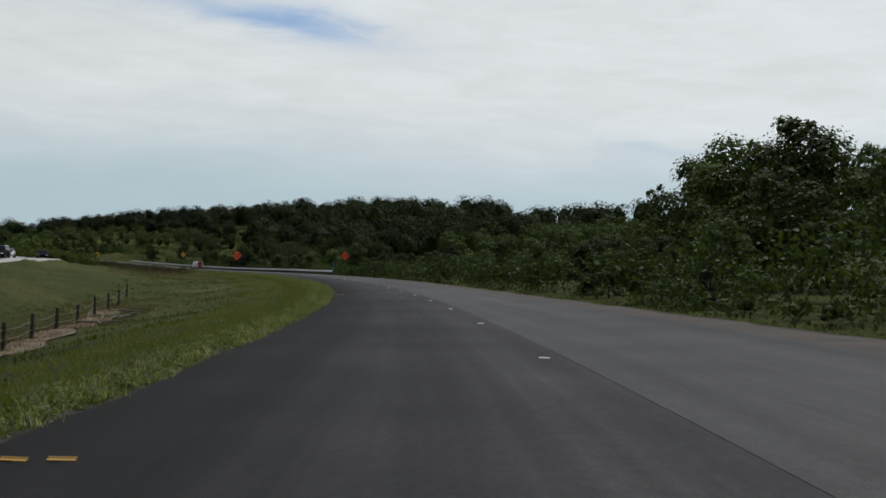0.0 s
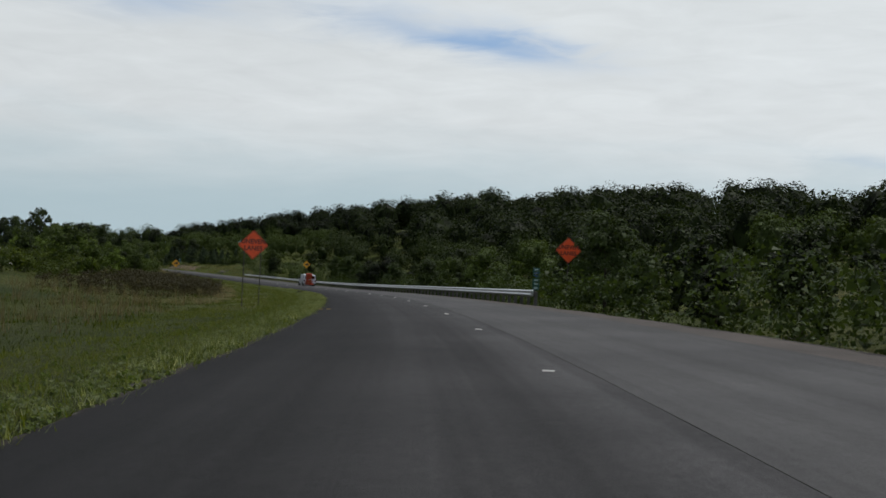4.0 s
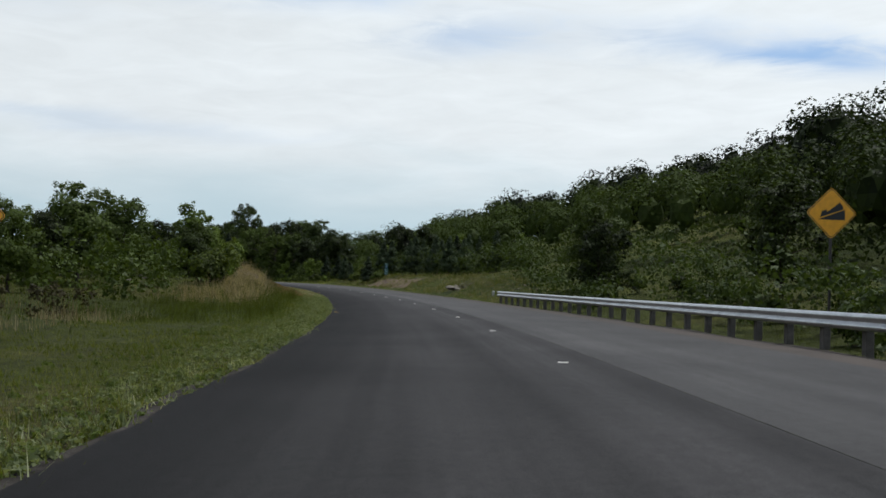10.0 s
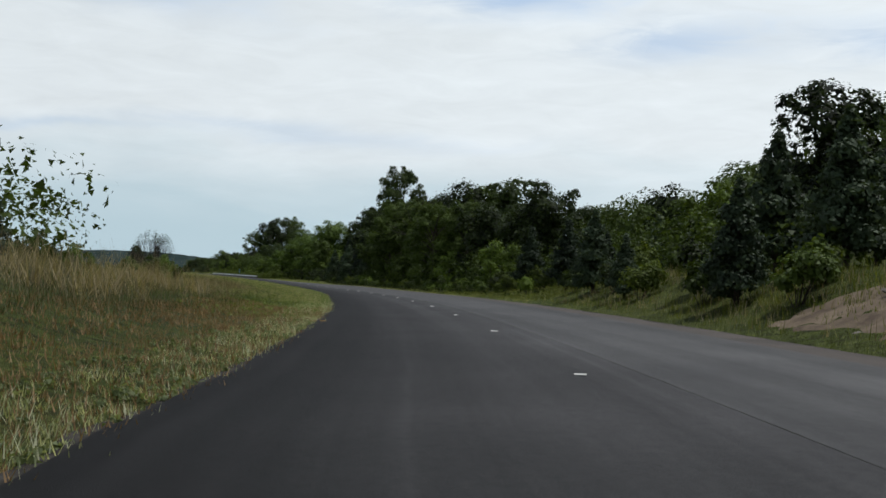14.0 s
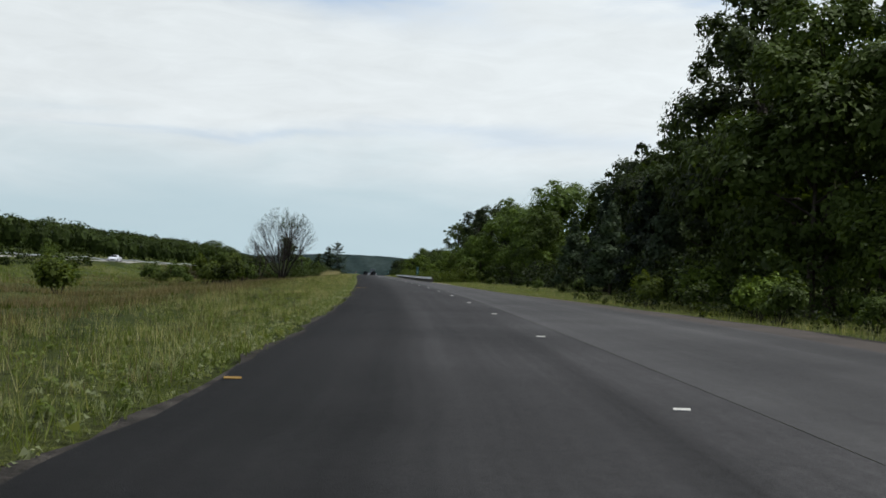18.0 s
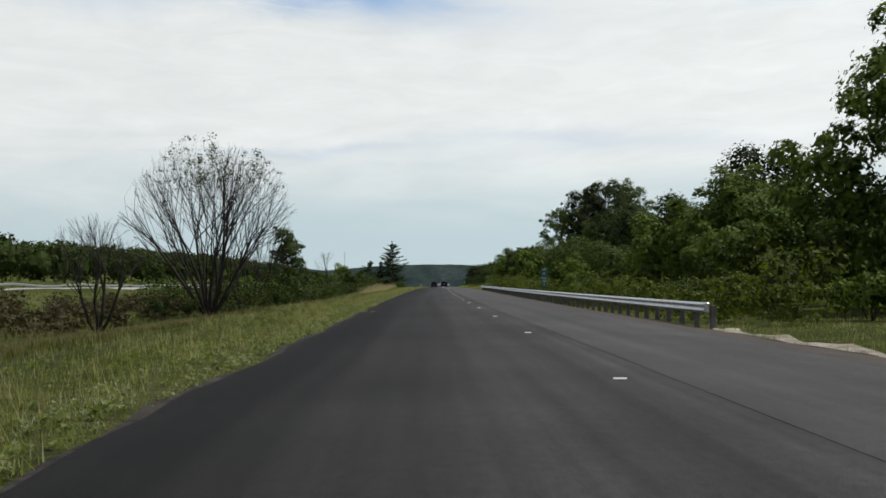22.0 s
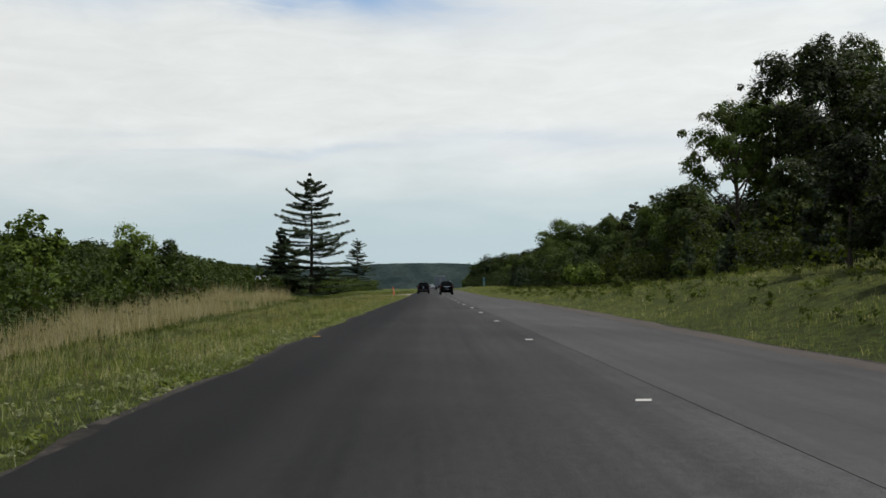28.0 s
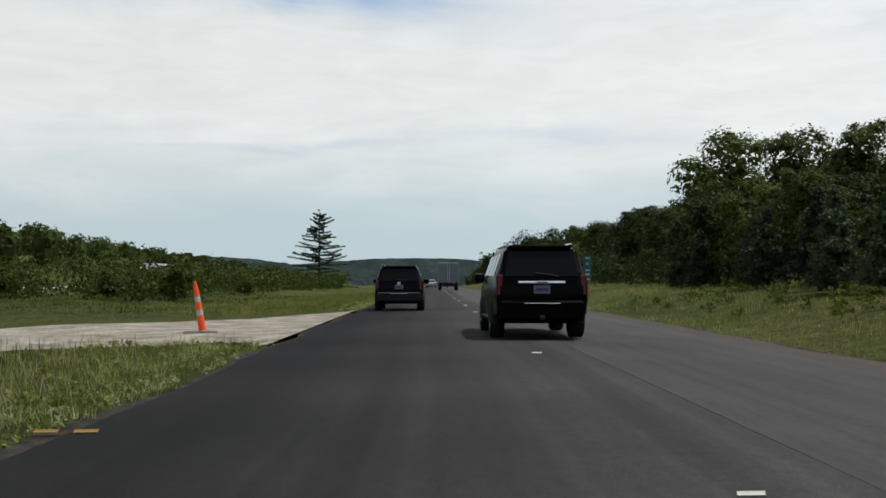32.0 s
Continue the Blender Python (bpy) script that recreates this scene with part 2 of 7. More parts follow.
streaked(M_ASPHALT, 0.55, ((0.0, 0.32), (0.08, 0.37), (0.18, 0.58), (0.27, 0.92), (0.36, 1.05), (0.45, 1.22), (0.53, 1.45)))
streaked(M_ASPHALT_OLD, 0.5)
M_SHOULDER = mottled("shoulder_grit", (0.036, 0.0305, 0.0272), (0.057, 0.048, 0.042), 0.8, 30, 0.95, 0.6, 0.2, 0.5)
M_SEAM = plain("seam_tar", (0.024, 0.024, 0.024), 0.8, 0, 0.2)
M_GRAVEL = mottled("pale_gravel", (0.11, 0.095, 0.075), (0.27, 0.245, 0.21), 1.1, 9, 0.95, 1.0, 0.1, 0.9)
M_ROCK = mottled("limestone", (0.036, 0.031, 0.026), (0.17, 0.152, 0.130), 1.6, 7, 0.95, 0.9, 0.2, 0.8)
M_STEEL = mottled("galvanised_steel", (0.40, 0.41, 0.42), (0.56, 0.57, 0.58), 3, 25, 0.34, 0.05, 0.5, 0.25, metal=1.0)
M_POST = mottled("weathered_post", (0.062, 0.058, 0.052), (0.115, 0.106, 0.097), 4, 30, 0.9, 0.3, 0.2, 0.4)
M_BARK = mottled("bark", (0.0245, 0.0196, 0.0154), (0.0595, 0.0504, 0.0420), 3, 14, 0.95, 0.7, 0.1, 0.6)
M_TWIG = mottled("grey_twig", (0.014, 0.012, 0.010), (0.038, 0.032, 0.028), 3, 14, 0.95, 0.3, 0.1, 0.4)
# the dark ends go near black to put shade between clumps into the colour
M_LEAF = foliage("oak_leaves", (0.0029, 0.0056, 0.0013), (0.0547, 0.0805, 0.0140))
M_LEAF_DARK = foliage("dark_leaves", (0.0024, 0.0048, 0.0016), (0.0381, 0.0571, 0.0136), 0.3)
M_LEAF_LIGHT = foliage("young_leaves", (0.0066, 0.0119, 0.0019), (0.0894, 0.1304, 0.0178))
M_LEAF_BROAD = foliage("broad_leaves", (0.0090, 0.0180, 0.0036), (0.0990, 0.1474, 0.0231), plant=0.0)
M_NEEDLE = foliage("needles", (0.0059, 0.0108, 0.0063), (0.0472, 0.0682, 0.0350), 0.25)
M_SHRUB = foliage("shrub_leaves", (0.0061, 0.0109, 0.0020), (0.0716, 0.0955, 0.0163), 0.4)
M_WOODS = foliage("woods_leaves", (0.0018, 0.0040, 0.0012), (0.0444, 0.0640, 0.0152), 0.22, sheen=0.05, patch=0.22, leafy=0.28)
M_GRASS = foliage("grass_blades", (0.0172, 0.0265, 0.0039), (0.0754, 0.0920, 0.0138), 0.4, (0.165, 0.160, 0.070), sheen=0.06)
M_DRY = foliage("dry_stalks", (0.045, 0.034, 0.020), (0.150, 0.118, 0.070), 0.3, (0.26, 0.225, 0.15), sheen=0.06)
M_STRAW = foliage("pale_straw", (0.10, 0.078, 0.042), (0.25, 0.205, 0.120), 0.35, (0.36, 0.32, 0.21), sheen=0.06)
M_TAN = foliage("tan_grass", (0.060, 0.035, 0.016), (0.190, 0.122, 0.062), 0.2, (0.26, 0.205, 0.115), sheen=0.05)
M_BANK = foliage("bank_herbs", (0.016, 0.022, 0.009), (0.062, 0.068, 0.032), 0.3, (0.13, 0.095, 0.055), sheen=0.05)
M_BRUSH = foliage("dry_brush_stalks", (0.014, 0.013, 0.006), (0.054, 0.047, 0.023), 0.2, sheen=0.06)
M_HERB = foliage("verge_herbs", (0.022, 0.036, 0.008), (0.085, 0.115, 0.028), 0.4, (0.17, 0.19, 0.075), sheen=0.05)
M_WEED = foliage("verge_weeds", (0.075, 0.095, 0.042), (0.20, 0.22, 0.12), 0.45, (0.40, 0.40, 0.29), sheen=0.06)
M_MEADOW_GRASS = foliage("meadow_grass_blades", (0.0225, 0.0375, 0.0053), (0.1224, 0.1512, 0.0306), 0.38, (0.32, 0.30, 0.17), sheen=0.06)


def ground_material():
    m, N, L, bs = material("meadow", 0.95, 0, 0.1)
    p = world_pos(N)
    n1, n2, n3 = noise_tex(N, L, 0.045, 6, p), noise_tex(N, L, 0.6, 6, p), noise_tex(N, L, 9, 4, p)
    r1 = ramp(N, [(0.30, (0.017, 0.025, 0.004)), (0.55, (0.034, 0.040, 0.008)), (0.78, (0.062, 0.051, 0.019))])
    # the second half of the road runs through paler, drier meadow
    r3 = ramp(N, [(0.30, (0.022, 0.033, 0.006)), (0.55, (0.042, 0.052, 0.011)), (0.78, (0.080, 0.075, 0.028))])
    L(n1.outputs[0], r3.inputs[0])
    uv, sp = N("ShaderNodeUVMap"), N("ShaderNodeSeparateXYZ")
    uv.uv_map = "along"
    L(uv.outputs[0], sp.inputs[0])
    wob = N("ShaderNodeMath"); wob.operation = "MULTIPLY_ADD"; wob.inputs[1].default_value = 90.0
    L(n1.outputs[0], wob.inputs[0]); L(sp.outputs[1], wob.inputs[2])
    drier = N("ShaderNodeMapRange"); drier.inputs["From Min"].default_value = 420; drier.inputs["From Max"].default_value = 560
    L(wob.outputs[0], drier.inputs["Value"])
    both = N("ShaderNodeMixRGB")
    L(drier.outputs[0], both.inputs[0]); L(r1.outputs[0], both.inputs[1]); L(r3.outputs[0], both.inputs[2])
    r2 = ramp(N, [(0.25, (0.25, 0.28, 0.22)), (0.75, (0.78, 0.74, 0.70))])
    L(n1.outputs[0], r1.inputs[0]); L(n2.outputs[0], r2.inputs[0])
    a = N("ShaderNodeMixRGB"); a.blend_type = "OVERLAY"; a.inputs[0].default_value = 0.7
    L(both.outputs[0], a.inputs[1]); L(r2.outputs[0], a.inputs[2])
    b = N("ShaderNodeMixRGB"); b.blend_type = "OVERLAY"; b.inputs[0].default_value = 0.6
    L(a.outputs[0], b.inputs[1]); L(n3.outputs[0], b.inputs[2])
    tuft, seed = noise_tex(N, L, 3.5, 5, p, 0.7), noise_tex(N, L, 38, 3, p, 0.7)
    col = b.outputs[0]
    for n, lo, hi in ((tuft, 0.30, 1.85), (seed, 0.30, 1.85)):
        k = N("ShaderNodeMapRange"); k.inputs["From Min"].default_value = 0.3; k.inputs["From Max"].default_value = 0.7
        k.inputs["To Min"].default_value = lo; k.inputs["To Max"].default_value = hi
        L(n.outputs[0], k.inputs["Value"])
        mx = N("ShaderNodeMixRGB"); mx.blend_type = "MULTIPLY"; mx.inputs[0].default_value = 1
        L(col, mx.inputs[1]); L(k.outputs[0], mx.inputs[2])
        col = mx.outputs[0]
    L(col, bs.inputs["Base Color"])
    bp = N("ShaderNodeBump"); bp.inputs["Strength"].default_value = 1.0; bp.inputs["Distance"].default_value = 0.10
    L(seed.outputs[0], bp.inputs["Height"]); L(bp.outputs[0], bs.inputs["Normal"])
    return m


M_MEADOW = ground_material()

# ---- the road's line: metres along it, with heading, height and bank ----
HEAD = [0.79, 3.21, 5.74, 8.73, 11.79, 14.6, 17.61, 20.77, 23.35, 25.9, 28.92, 31.96, 34.84, 37.38, 39.82, 42.73, 45.82, 49.14, 51.88, 53.72, 55.08, 55.74, 55.9, 55.97, 55.77, 55.54, 55.19, 55.26, 55.36, 55.32, 55.15, 55.14, 55.31]
ELEV = [0.0, -0.59, -1.07, -1.43, -1.76, -2.11, -2.51, -2.99, -3.53, -4.04, -4.38, -4.48, -4.48, -4.4, -4.29, -4.19, -4.12, -4.1, -4.05, -3.87, -3.61, -3.39, -3.24, -3.13, -3.0, -2.86, -2.73, -2.6, -2.5, -2.47, -2.52, -2.58, -2.59]
KS = np.arange(33) * 30.0
S0, S1, DS = -400.0, 3000.0, 1.0
LINE_S = np.arange(S0, S1 + DS, DS)
hs = np.interp(LINE_S, np.r_[S0, KS, 1160, 1500, S1], np.r_[-26.0, HEAD, 55.0, 54.0, 54.0])
hs = np.convolve(np.pad(hs, 12, mode="edge"), np.ones(25) / 25, mode="valid")
zs = np.interp(LINE_S, np.r_[S0, KS, 1100, 1400, 2000, S1], np.r_[7.0, ELEV, -2.4, -2.4, -9.0, -20.0])
zs = np.convolve(np.pad(zs, 15, mode="edge"), np.ones(31) / 31, mode="valid")
dx, dy = -np.sin(np.radians(hs)) * DS, np.cos(np.radians(hs)) * DS
xs, ys = np.r_[0, np.cumsum(dx[:-1])], np.r_[0, np.cumsum(dy[:-1])]
i0 = int(-S0 / DS)
xs, ys = xs - xs[i0], ys - ys[i0]
# the lane wanders a little under the car
SHIFT_S, SHIFT_L = [0, 90, 180, 270, 330, 390, 480, 600, 700, 840, 960, 1100], [-0.1, -0.35, -0.4, 0.0, 0.2, 0.3, -0.2, 0.1, 0.05, -0.05, -0.45, -0.45]
BANK_S, BANK_D = [-100, 470, 610], [2.4, 2.4, 0.0]


def line(s):
    return [np.interp(s, LINE_S, a) for a in (xs, ys, zs, hs)]


def plan(s, lat):
    """World x, y of a place lat metres right of the road's line."""
    x, y, z, h = line(s)
    h = np.radians(h)
    lat = lat + np.interp(s, SHIFT_S, SHIFT_L)
    return x + lat * np.cos(h), y + lat * np.sin(h)


def bed_z(s, lat):
    z = np.interp(s, LINE_S, zs)
    c = np.clip(lat, -3.5, 8.0)
    t = np.tan(np.radians(np.interp(s, BANK_S, BANK_D)))
    return z + c * t - 0.02 * np.clip(c - 2.6, 0, None) - 0.03 * np.clip(c - 6.2, 0, None)


# the right lane and shoulder fall away on the straight and rise on the bend
FALL_S = [0, 110, 190, 394, 480, 560, 619, 740, 830, 866, 890, 935, 978, 1100]
FALL_Z = [0.28, 0.18, 0.0, -0.08, 0.10, 0.27, -0.12, -0.23, -0.25, -0.20, -0.04, 0.02, -0.12, -0.10]
# where the asphalt's left edge and the joint between the lanes wander, off their usual lines
EDGE_S, EDGE_L = [0, 96, 190, 371, 490, 548, 607, 730, 849, 907, 966, 1100], [0.25, 0.45, 0.40, 0.05, 0.40, 0.52, 0.05, -0.05, -0.05, 0.10, 0.30, 0.30]
JOINT_S, JOINT_L = [0, 96, 548, 610, 700, 849, 907, 936, 966, 1100], [-0.18, 0.0, 0.03, -0.15, -0.20, -0.37, -0.20, -0.17, 0.0, 0.0]


def road_z(s, lat):
    """Height of the paving, and of the ground that starts from its edge."""
    lat = np.asarray(lat, float)
    side = np.interp(lat, [2.4, 7.7, 8.4, 12.0], [0, 1, 1, 0])
    return bed_z(s, lat) + side * np.interp(s, FALL_S, FALL_Z)


# height of the land beside the road, over the road's own height
LEFT_L = [-450, -200, -110, -70, -56, -46, -36, -28, -21, -15, -9, -5, -2.9]
LEFT_S = [-100, 60, 180, 290, 350, 394, 422, 452, 500, 580, 740, 850, 925, 965, 985, 1300]
LEFT_Z = np.array([
    (-12, 3, 2, 1.2, 0.7, 0.5, 0.2, -0.8, -2.6, -2.4, -1.2, -0.4, -0.06),
    (-12, 3, 2, 1.2, 0.7, 0.5, 0.2, -1.0, -2.9, -2.5, -1.2, -0.4, -0.06),
    (-12, 4, 3, 2.0, 1.4, 1.0, 0.6, -0.1, -0.8, -1.0, -0.7, -0.35, -0.06),
    (-12, 5, 5, 3, 2.4, 1.8, 1.2, 0.6, 0.1, -0.3, -0.4, -0.25, -0.06),
    (-12, 5, 5, 4, 3.0, 2.0, 1.2, 0.8, 0.4, 0.0, -0.2, -0.15, -0.06),
    (-12, 4, 5, 4, 3.6, 2.8, 2.4, 2.2, 1.9, 1.4, 0.7, 0.0, -0.06),
    (-12, 4, 5, 4, 4.2, 4.2, 4.2, 4.2, 4.0, 3.7, 2.1, 0.2, -0.06),
    (-12, 2, 4, 4, 3.4, 3.2, 3.0, 2.8, 2.4, 1.9, 0.7, 0.0, -0.06),
    (-12, 3, 2, 0.4, 0.8, 0.6, 0.2, 0.3, 0.2, 0.1, -0.1, -0.1, -0.06),
    (-12, 5, 3, 0.6, 0.9, 0.6, -0.6, -0.8, -0.9, -0.8, -0.3, -0.15, -0.06),
    (-12, 6, 4, 0.0, 0.6, 0.3, -1.2, -1.7, -1.7, -1.4, -0.4, -0.15, -0.06),
    (-12, 6, 4, 0.0, 0.2, 0.0, -1.2, -1.9, -2.0, -1.7, -0.5, -0.15, -0.06),
    (-12, 6, 4, 0.0, 0.2, 0.2, 0.2, 0.4, 0.7, 0.6, 0.1, -0.1, -0.06),
    (-12, 7, 4, 0.0, 0.2, 0.2, 0.1, 0.1, 0.2, 0.2, 0.0, -0.08, -0.06),
    (-12, 8, 5, 0.0, 0.2, 0.2, 0.0, -0.1, -0.2, -0.3, -0.2, -0.1, -0.06),
    (-12, 14, 9, 1, -0.2, -0.2, -0.4, -0.3, -0.3, -0.3, -0.2, -0.1, -0.06)])
RIGHT_L = [7.6, 9, 12, 18, 30, 60, 100, 160, 300]
RIGHT_S = [-100, 100, 175, 270, 360, 390, 460, 520, 600, 680, 760, 840, 882, 920, 1050, 1500]
RIGHT_Z = np.array([
    (-0.05, -0.1, -0.2, 0.3, 1.5, 4, 8, 12, 16),
    (-0.05, -0.1, -0.2, 0.3, 1.0, 5, 8, 12, 16),
    (-0.06, -0.3, -0.8, -0.6, 0.0, 4, 8, 13, 16),
    (-0.06, -0.6, -1.6, -1.6, 0.0, 5, 11, 18, 20),
    (-0.05, -0.2, 0.2, 1.2, 3, 11, 17, 22, 24),
    (-0.05, 0.3, 1.8, 2.5, 5, 14, 18, 23, 25),
    (-0.05, 0.3, 1.7, 2.4, 5, 14, 17, 20, 22),
    (-0.05, -0.02, 0.2, 0.8, 3.0, 10, 13, 14, 14),
    (-0.05, -0.06, -0.1, 0.0, 1.0, 4, 6, 6, 8),
    (-0.05, -0.06, -0.1, 0.0, 0.5, 2, 4, 6, 8),
    (-0.06, -0.5, -1.0, -0.8, 0.0, 2, 4, 5, 8),
    (-0.06, -0.05, 0.6, 1.2, 2.2, 5, 7, 9, 10),
    (-0.05, 0.25, 1.5, 2.0, 3.0, 7, 9, 11, 11),
    (-0.05, 0.15, 0.80, 1.15, 2.3, 7.5, 9.5, 11.5, 12),
    (-0.05, 0.12, 0.75, 1.1, 2.3, 8.5, 11.5, 13, 13),
    (-0.05, 0.0, 0.1, 0.8, 2.0, 3, 5, 6, 8)])


def table(s, lat, S, Lt, Z):
    s, lat = np.broadcast_arrays(np.asarray(s, float), np.asarray(lat, float))
    i = np.clip(np.searchsorted(S, s) - 1, 0, len(S) - 2)
    f = np.clip((s - np.take(S, i)) / (np.take(S, i + 1) - np.take(S, i)), 0, 1)
    f = f * f * (3 - 2 * f)
    j = np.clip(np.searchsorted(Lt, lat) - 1, 0, len(Lt) - 2)
    g = np.clip((lat - np.take(Lt, j)) / (np.take(Lt, j + 1) - np.take(Lt, j)), 0, 1)
    return (Z[i, j] * (1 - g) + Z[i, j + 1] * g) * (1 - f) + (Z[i + 1, j] * (1 - g) + Z[i + 1, j + 1] * g) * f


def land_z(s, lat):
    """Height of the land at a place off the paved width."""
    s, lat = np.broadcast_arrays(np.asarray(s, float), np.asarray(lat, float))
    off = np.where(lat < 2, table(s, lat, LEFT_S, LEFT_L, LEFT_Z), table(s, lat, RIGHT_S, RIGHT_L, RIGHT_Z))
    far = np.clip((np.abs(lat - 2) - 6) / 10, 0, 1)
    bumps = far * (0.18 * np.sin(s * 0.21 + lat * 0.13) * np.sin(lat * 0.33 - s * 0.05) + 0.10 * np.sin(s * 0.9 + 1.3) * np.sin(lat * 0.8 + 0.4))
    return road_z(s, lat) + off + bumps


def spot(s, lat, dz=0.0):
    """A point on the land, as a Vector."""
    x, y = plan(s, lat)
    z = road_z(s, lat) if -2.9 <= lat <= 7.6 else land_z(s, lat)
    return Vector((float(x), float(y), float(z) + dz))


def heading(s):
    return float(np.interp(s, LINE_S, hs))


def stand(s, lat, turn=0.0, dz=0.0, size=1.0):
    """The pose of a thing that stands there, its front along the road, turned by so many degrees."""
    p = spot(s, lat, dz)
    return Matrix.Translation(p) @ pose(0, 0, 0, 0, 0, heading(s) + turn) @ Matrix.Diagonal((size, size, size, 1))


# ---- meshes ----


def mesh_of(name, verts, faces, mats=(), smooth=False, idx=None):
    """A mesh from arrays: verts (n, 3), faces (m, 3 or 4)."""
    verts, faces = np.asarray(verts, np.float32), np.asarray(faces, np.int32)
    me = bpy.data.meshes.new(name)
    me.vertices.add(len(verts)); me.vertices.foreach_set("co", verts.ravel())
    n, k = faces.shape
    me.loops.add(n * k); me.loops.foreach_set("vertex_index", faces.ravel())
    me.polygons.add(n); me.polygons.foreach_set("loop_start", np.arange(n, dtype=np.int32) * k)
    for m in mats:
        me.materials.append(m)
    if idx is not None:
        me.polygons.foreach_set("material_index", np.asarray(idx, np.int32))
    if smooth:
        me.polygons.foreach_set("use_smooth", np.ones(n, bool))
    me.update(calc_edges=True)
    me.validate()
    return me


def sheet(name, S, Lt, zf, mat, smooth=True):
    """A strip of ground over the stations S along and Lt across."""
    a, b = np.meshgrid(S, Lt, indexing="ij")
    x, y = plan(a, b)
    v = np.stack([x, y, zf(a, b)], -1).reshape(-1, 3)
    n, m = len(S), len(Lt)
    i, j = np.meshgrid(np.arange(n - 1), np.arange(m - 1), indexing="ij")
    q = (i * m + j).ravel()
    f = np.stack([q, q + 1, q + m + 1, q + m], -1)[:, ::-1]
    me = mesh_of(name, v, f[:, ::-1], (mat,), smooth)
    uv = np.stack([b, a], -1).reshape(-1, 2)[f[:, ::-1].ravel()]
    me.uv_layers.new(name="along").data.foreach_set("uv", uv.astype(np.float32).ravel())
    return me


def part(name, bm, mat, parent, label="", smooth=False):
    """Links a bmesh as one mesh object under a thing or a part."""
    me = bpy.data.meshes.new(name)
    bm.normal_update()
    bm.to_mesh(me)
    bm.free()
    me.materials.append(mat)
    if smooth:
        me.polygons.foreach_set("use_smooth", np.ones(len(me.polygons), bool))
    ob = new(name, me)
    ob.parent = parent
    if label:
        tagged(ob, label)
    return ob


def mesh_part(name, me, parent, label=""):
    ob = new(name, me)
    ob.parent = parent
    return tagged(ob, label)


# ---- ground, road ----
S_STA = np.r_[np.arange(-300, 965, 5.0), np.arange(965, 1012, 1.5), np.arange(1015, 1300, 5.0), np.arange(1300, 2900, 40.0)]
L_STA = np.r_[-450, -380, -300, -240, -200, -170, -140, np.arange(-120, -60, 8), np.arange(-60, -24, 3.0), np.arange(-24, -8, 1.5), np.arange(-8, -3.5, 0.9), -3.3, -2.7,
              2.0, 7.3, 7.75, 8.3, 9.2, 10.2, 11.2, 12.5, 14, 16, 18, 21, 25, 30, 36, 44, 52, 60, 70, 80, 90, 100, 120, 140, 160, 200, 250, 300, 500, 900, 1600, 2600]


def ground_z(s, lat):
    inside = (lat > -2.9) & (lat < 7.6)
    z = np.where(inside, road_z(s, lat) - 0.12, land_z(s, lat))
    return z - np.clip(lat - 300, 0, None) * 0.012


ground = tagged(new("ground", sheet("ground", S_STA, L_STA, ground_z, M_MEADOW)), "mown and rough roadside grassland over rolling ground", "ground", kind="structure")
far = mesh_of("far_ground", [(-9000, -9000, -22), (9000, -9000, -22), (9000, 9000, -22), (-9000, 9000, -22)], [(0, 1, 2, 3)], (M_MEADOW,))
tagged(new("ground_far", far), "far flat land out to the horizon", "ground", kind="structure")

EDGE_SEED = np.random.RandomState(3)


def lane_strip(name, lo, hi, n, mat, label, dz=0.0, ragged=0.0):
    a = np.linspace(0, 1, n)
    S = np.arange(-300, 1300, 1.0 if ragged else 4.0)
    S = np.r_[S, np.arange(1300, 2900, 30.0)]
    w = EDGE_SEED.rand(len(S)) * ragged + 0.5 * ragged * np.sin(S * 0.7)
    A, B = np.meshgrid(S, a, indexing="ij")
    lo_s = lo + (np.interp(S, EDGE_S, EDGE_L) if lo < -1 else np.interp(S, JOINT_S, JOINT_L) if lo < 5 else 0 * S)
    hi_s = hi + (np.interp(S, EDGE_S, EDGE_L) if hi < -1 else np.interp(S, JOINT_S, JOINT_L) if hi < 5 else 0 * S)
    lat = lo_s[:, None] + (hi_s - lo_s)[:, None] * B + (w[:, None] * (1 - B) if hi < 4 else w[:, None] * B * -1)
    x, y = plan(A, lat)
    v = np.stack([x, y, road_z(A, lat) + dz], -1).reshape(-1, 3)
    i, j = np.meshgrid(np.arange(len(S) - 1), np.arange(n - 1), indexing="ij")
    q = (i * n + j).ravel()
    faces = np.stack([q, q + 1, q + n + 1, q + n], -1)
    me = mesh_of(name, v, faces, (mat,), True)
    uv = np.stack([lo + (hi - lo) * B, A], -1).reshape(-1, 2)[faces.ravel()]
    me.uv_layers.new(name="along").data.foreach_set("uv", uv.astype(np.float32).ravel())
    return tagged(new(name, me), label, "road", kind="structure")


lane_strip("road", -2.95, 2.395, 4, M_ASPHALT, "freshly laid dark asphalt in the passing lane", 0, 0.10)
lane_strip("road_right_lane", 2.405, 6.3, 3, M_ASPHALT_OLD, "older grey asphalt in the right lane")
M_EDGE = mottled("edge_dust", (0.008, 0.007, 0.006), (0.042, 0.037, 0.032), 3.0, 34, 0.95, 1.0, 0.1, 0.95)
lane_strip("road_edge_dust", -3.15, -2.75, 3, M_EDGE, "dark crumbling grit along the edge of the asphalt", -0.022, 0.18)
lane_strip("shoulder_edge_dust", 7.45, 8.0, 3, M_EDGE, "pale grit along the outer edge of the shoulder", -0.014, 0.22)
lane_strip("road_joint", 2.391, 2.409, 2, M_SEAM, "dark open joint between two asphalt lanes", -0.006)
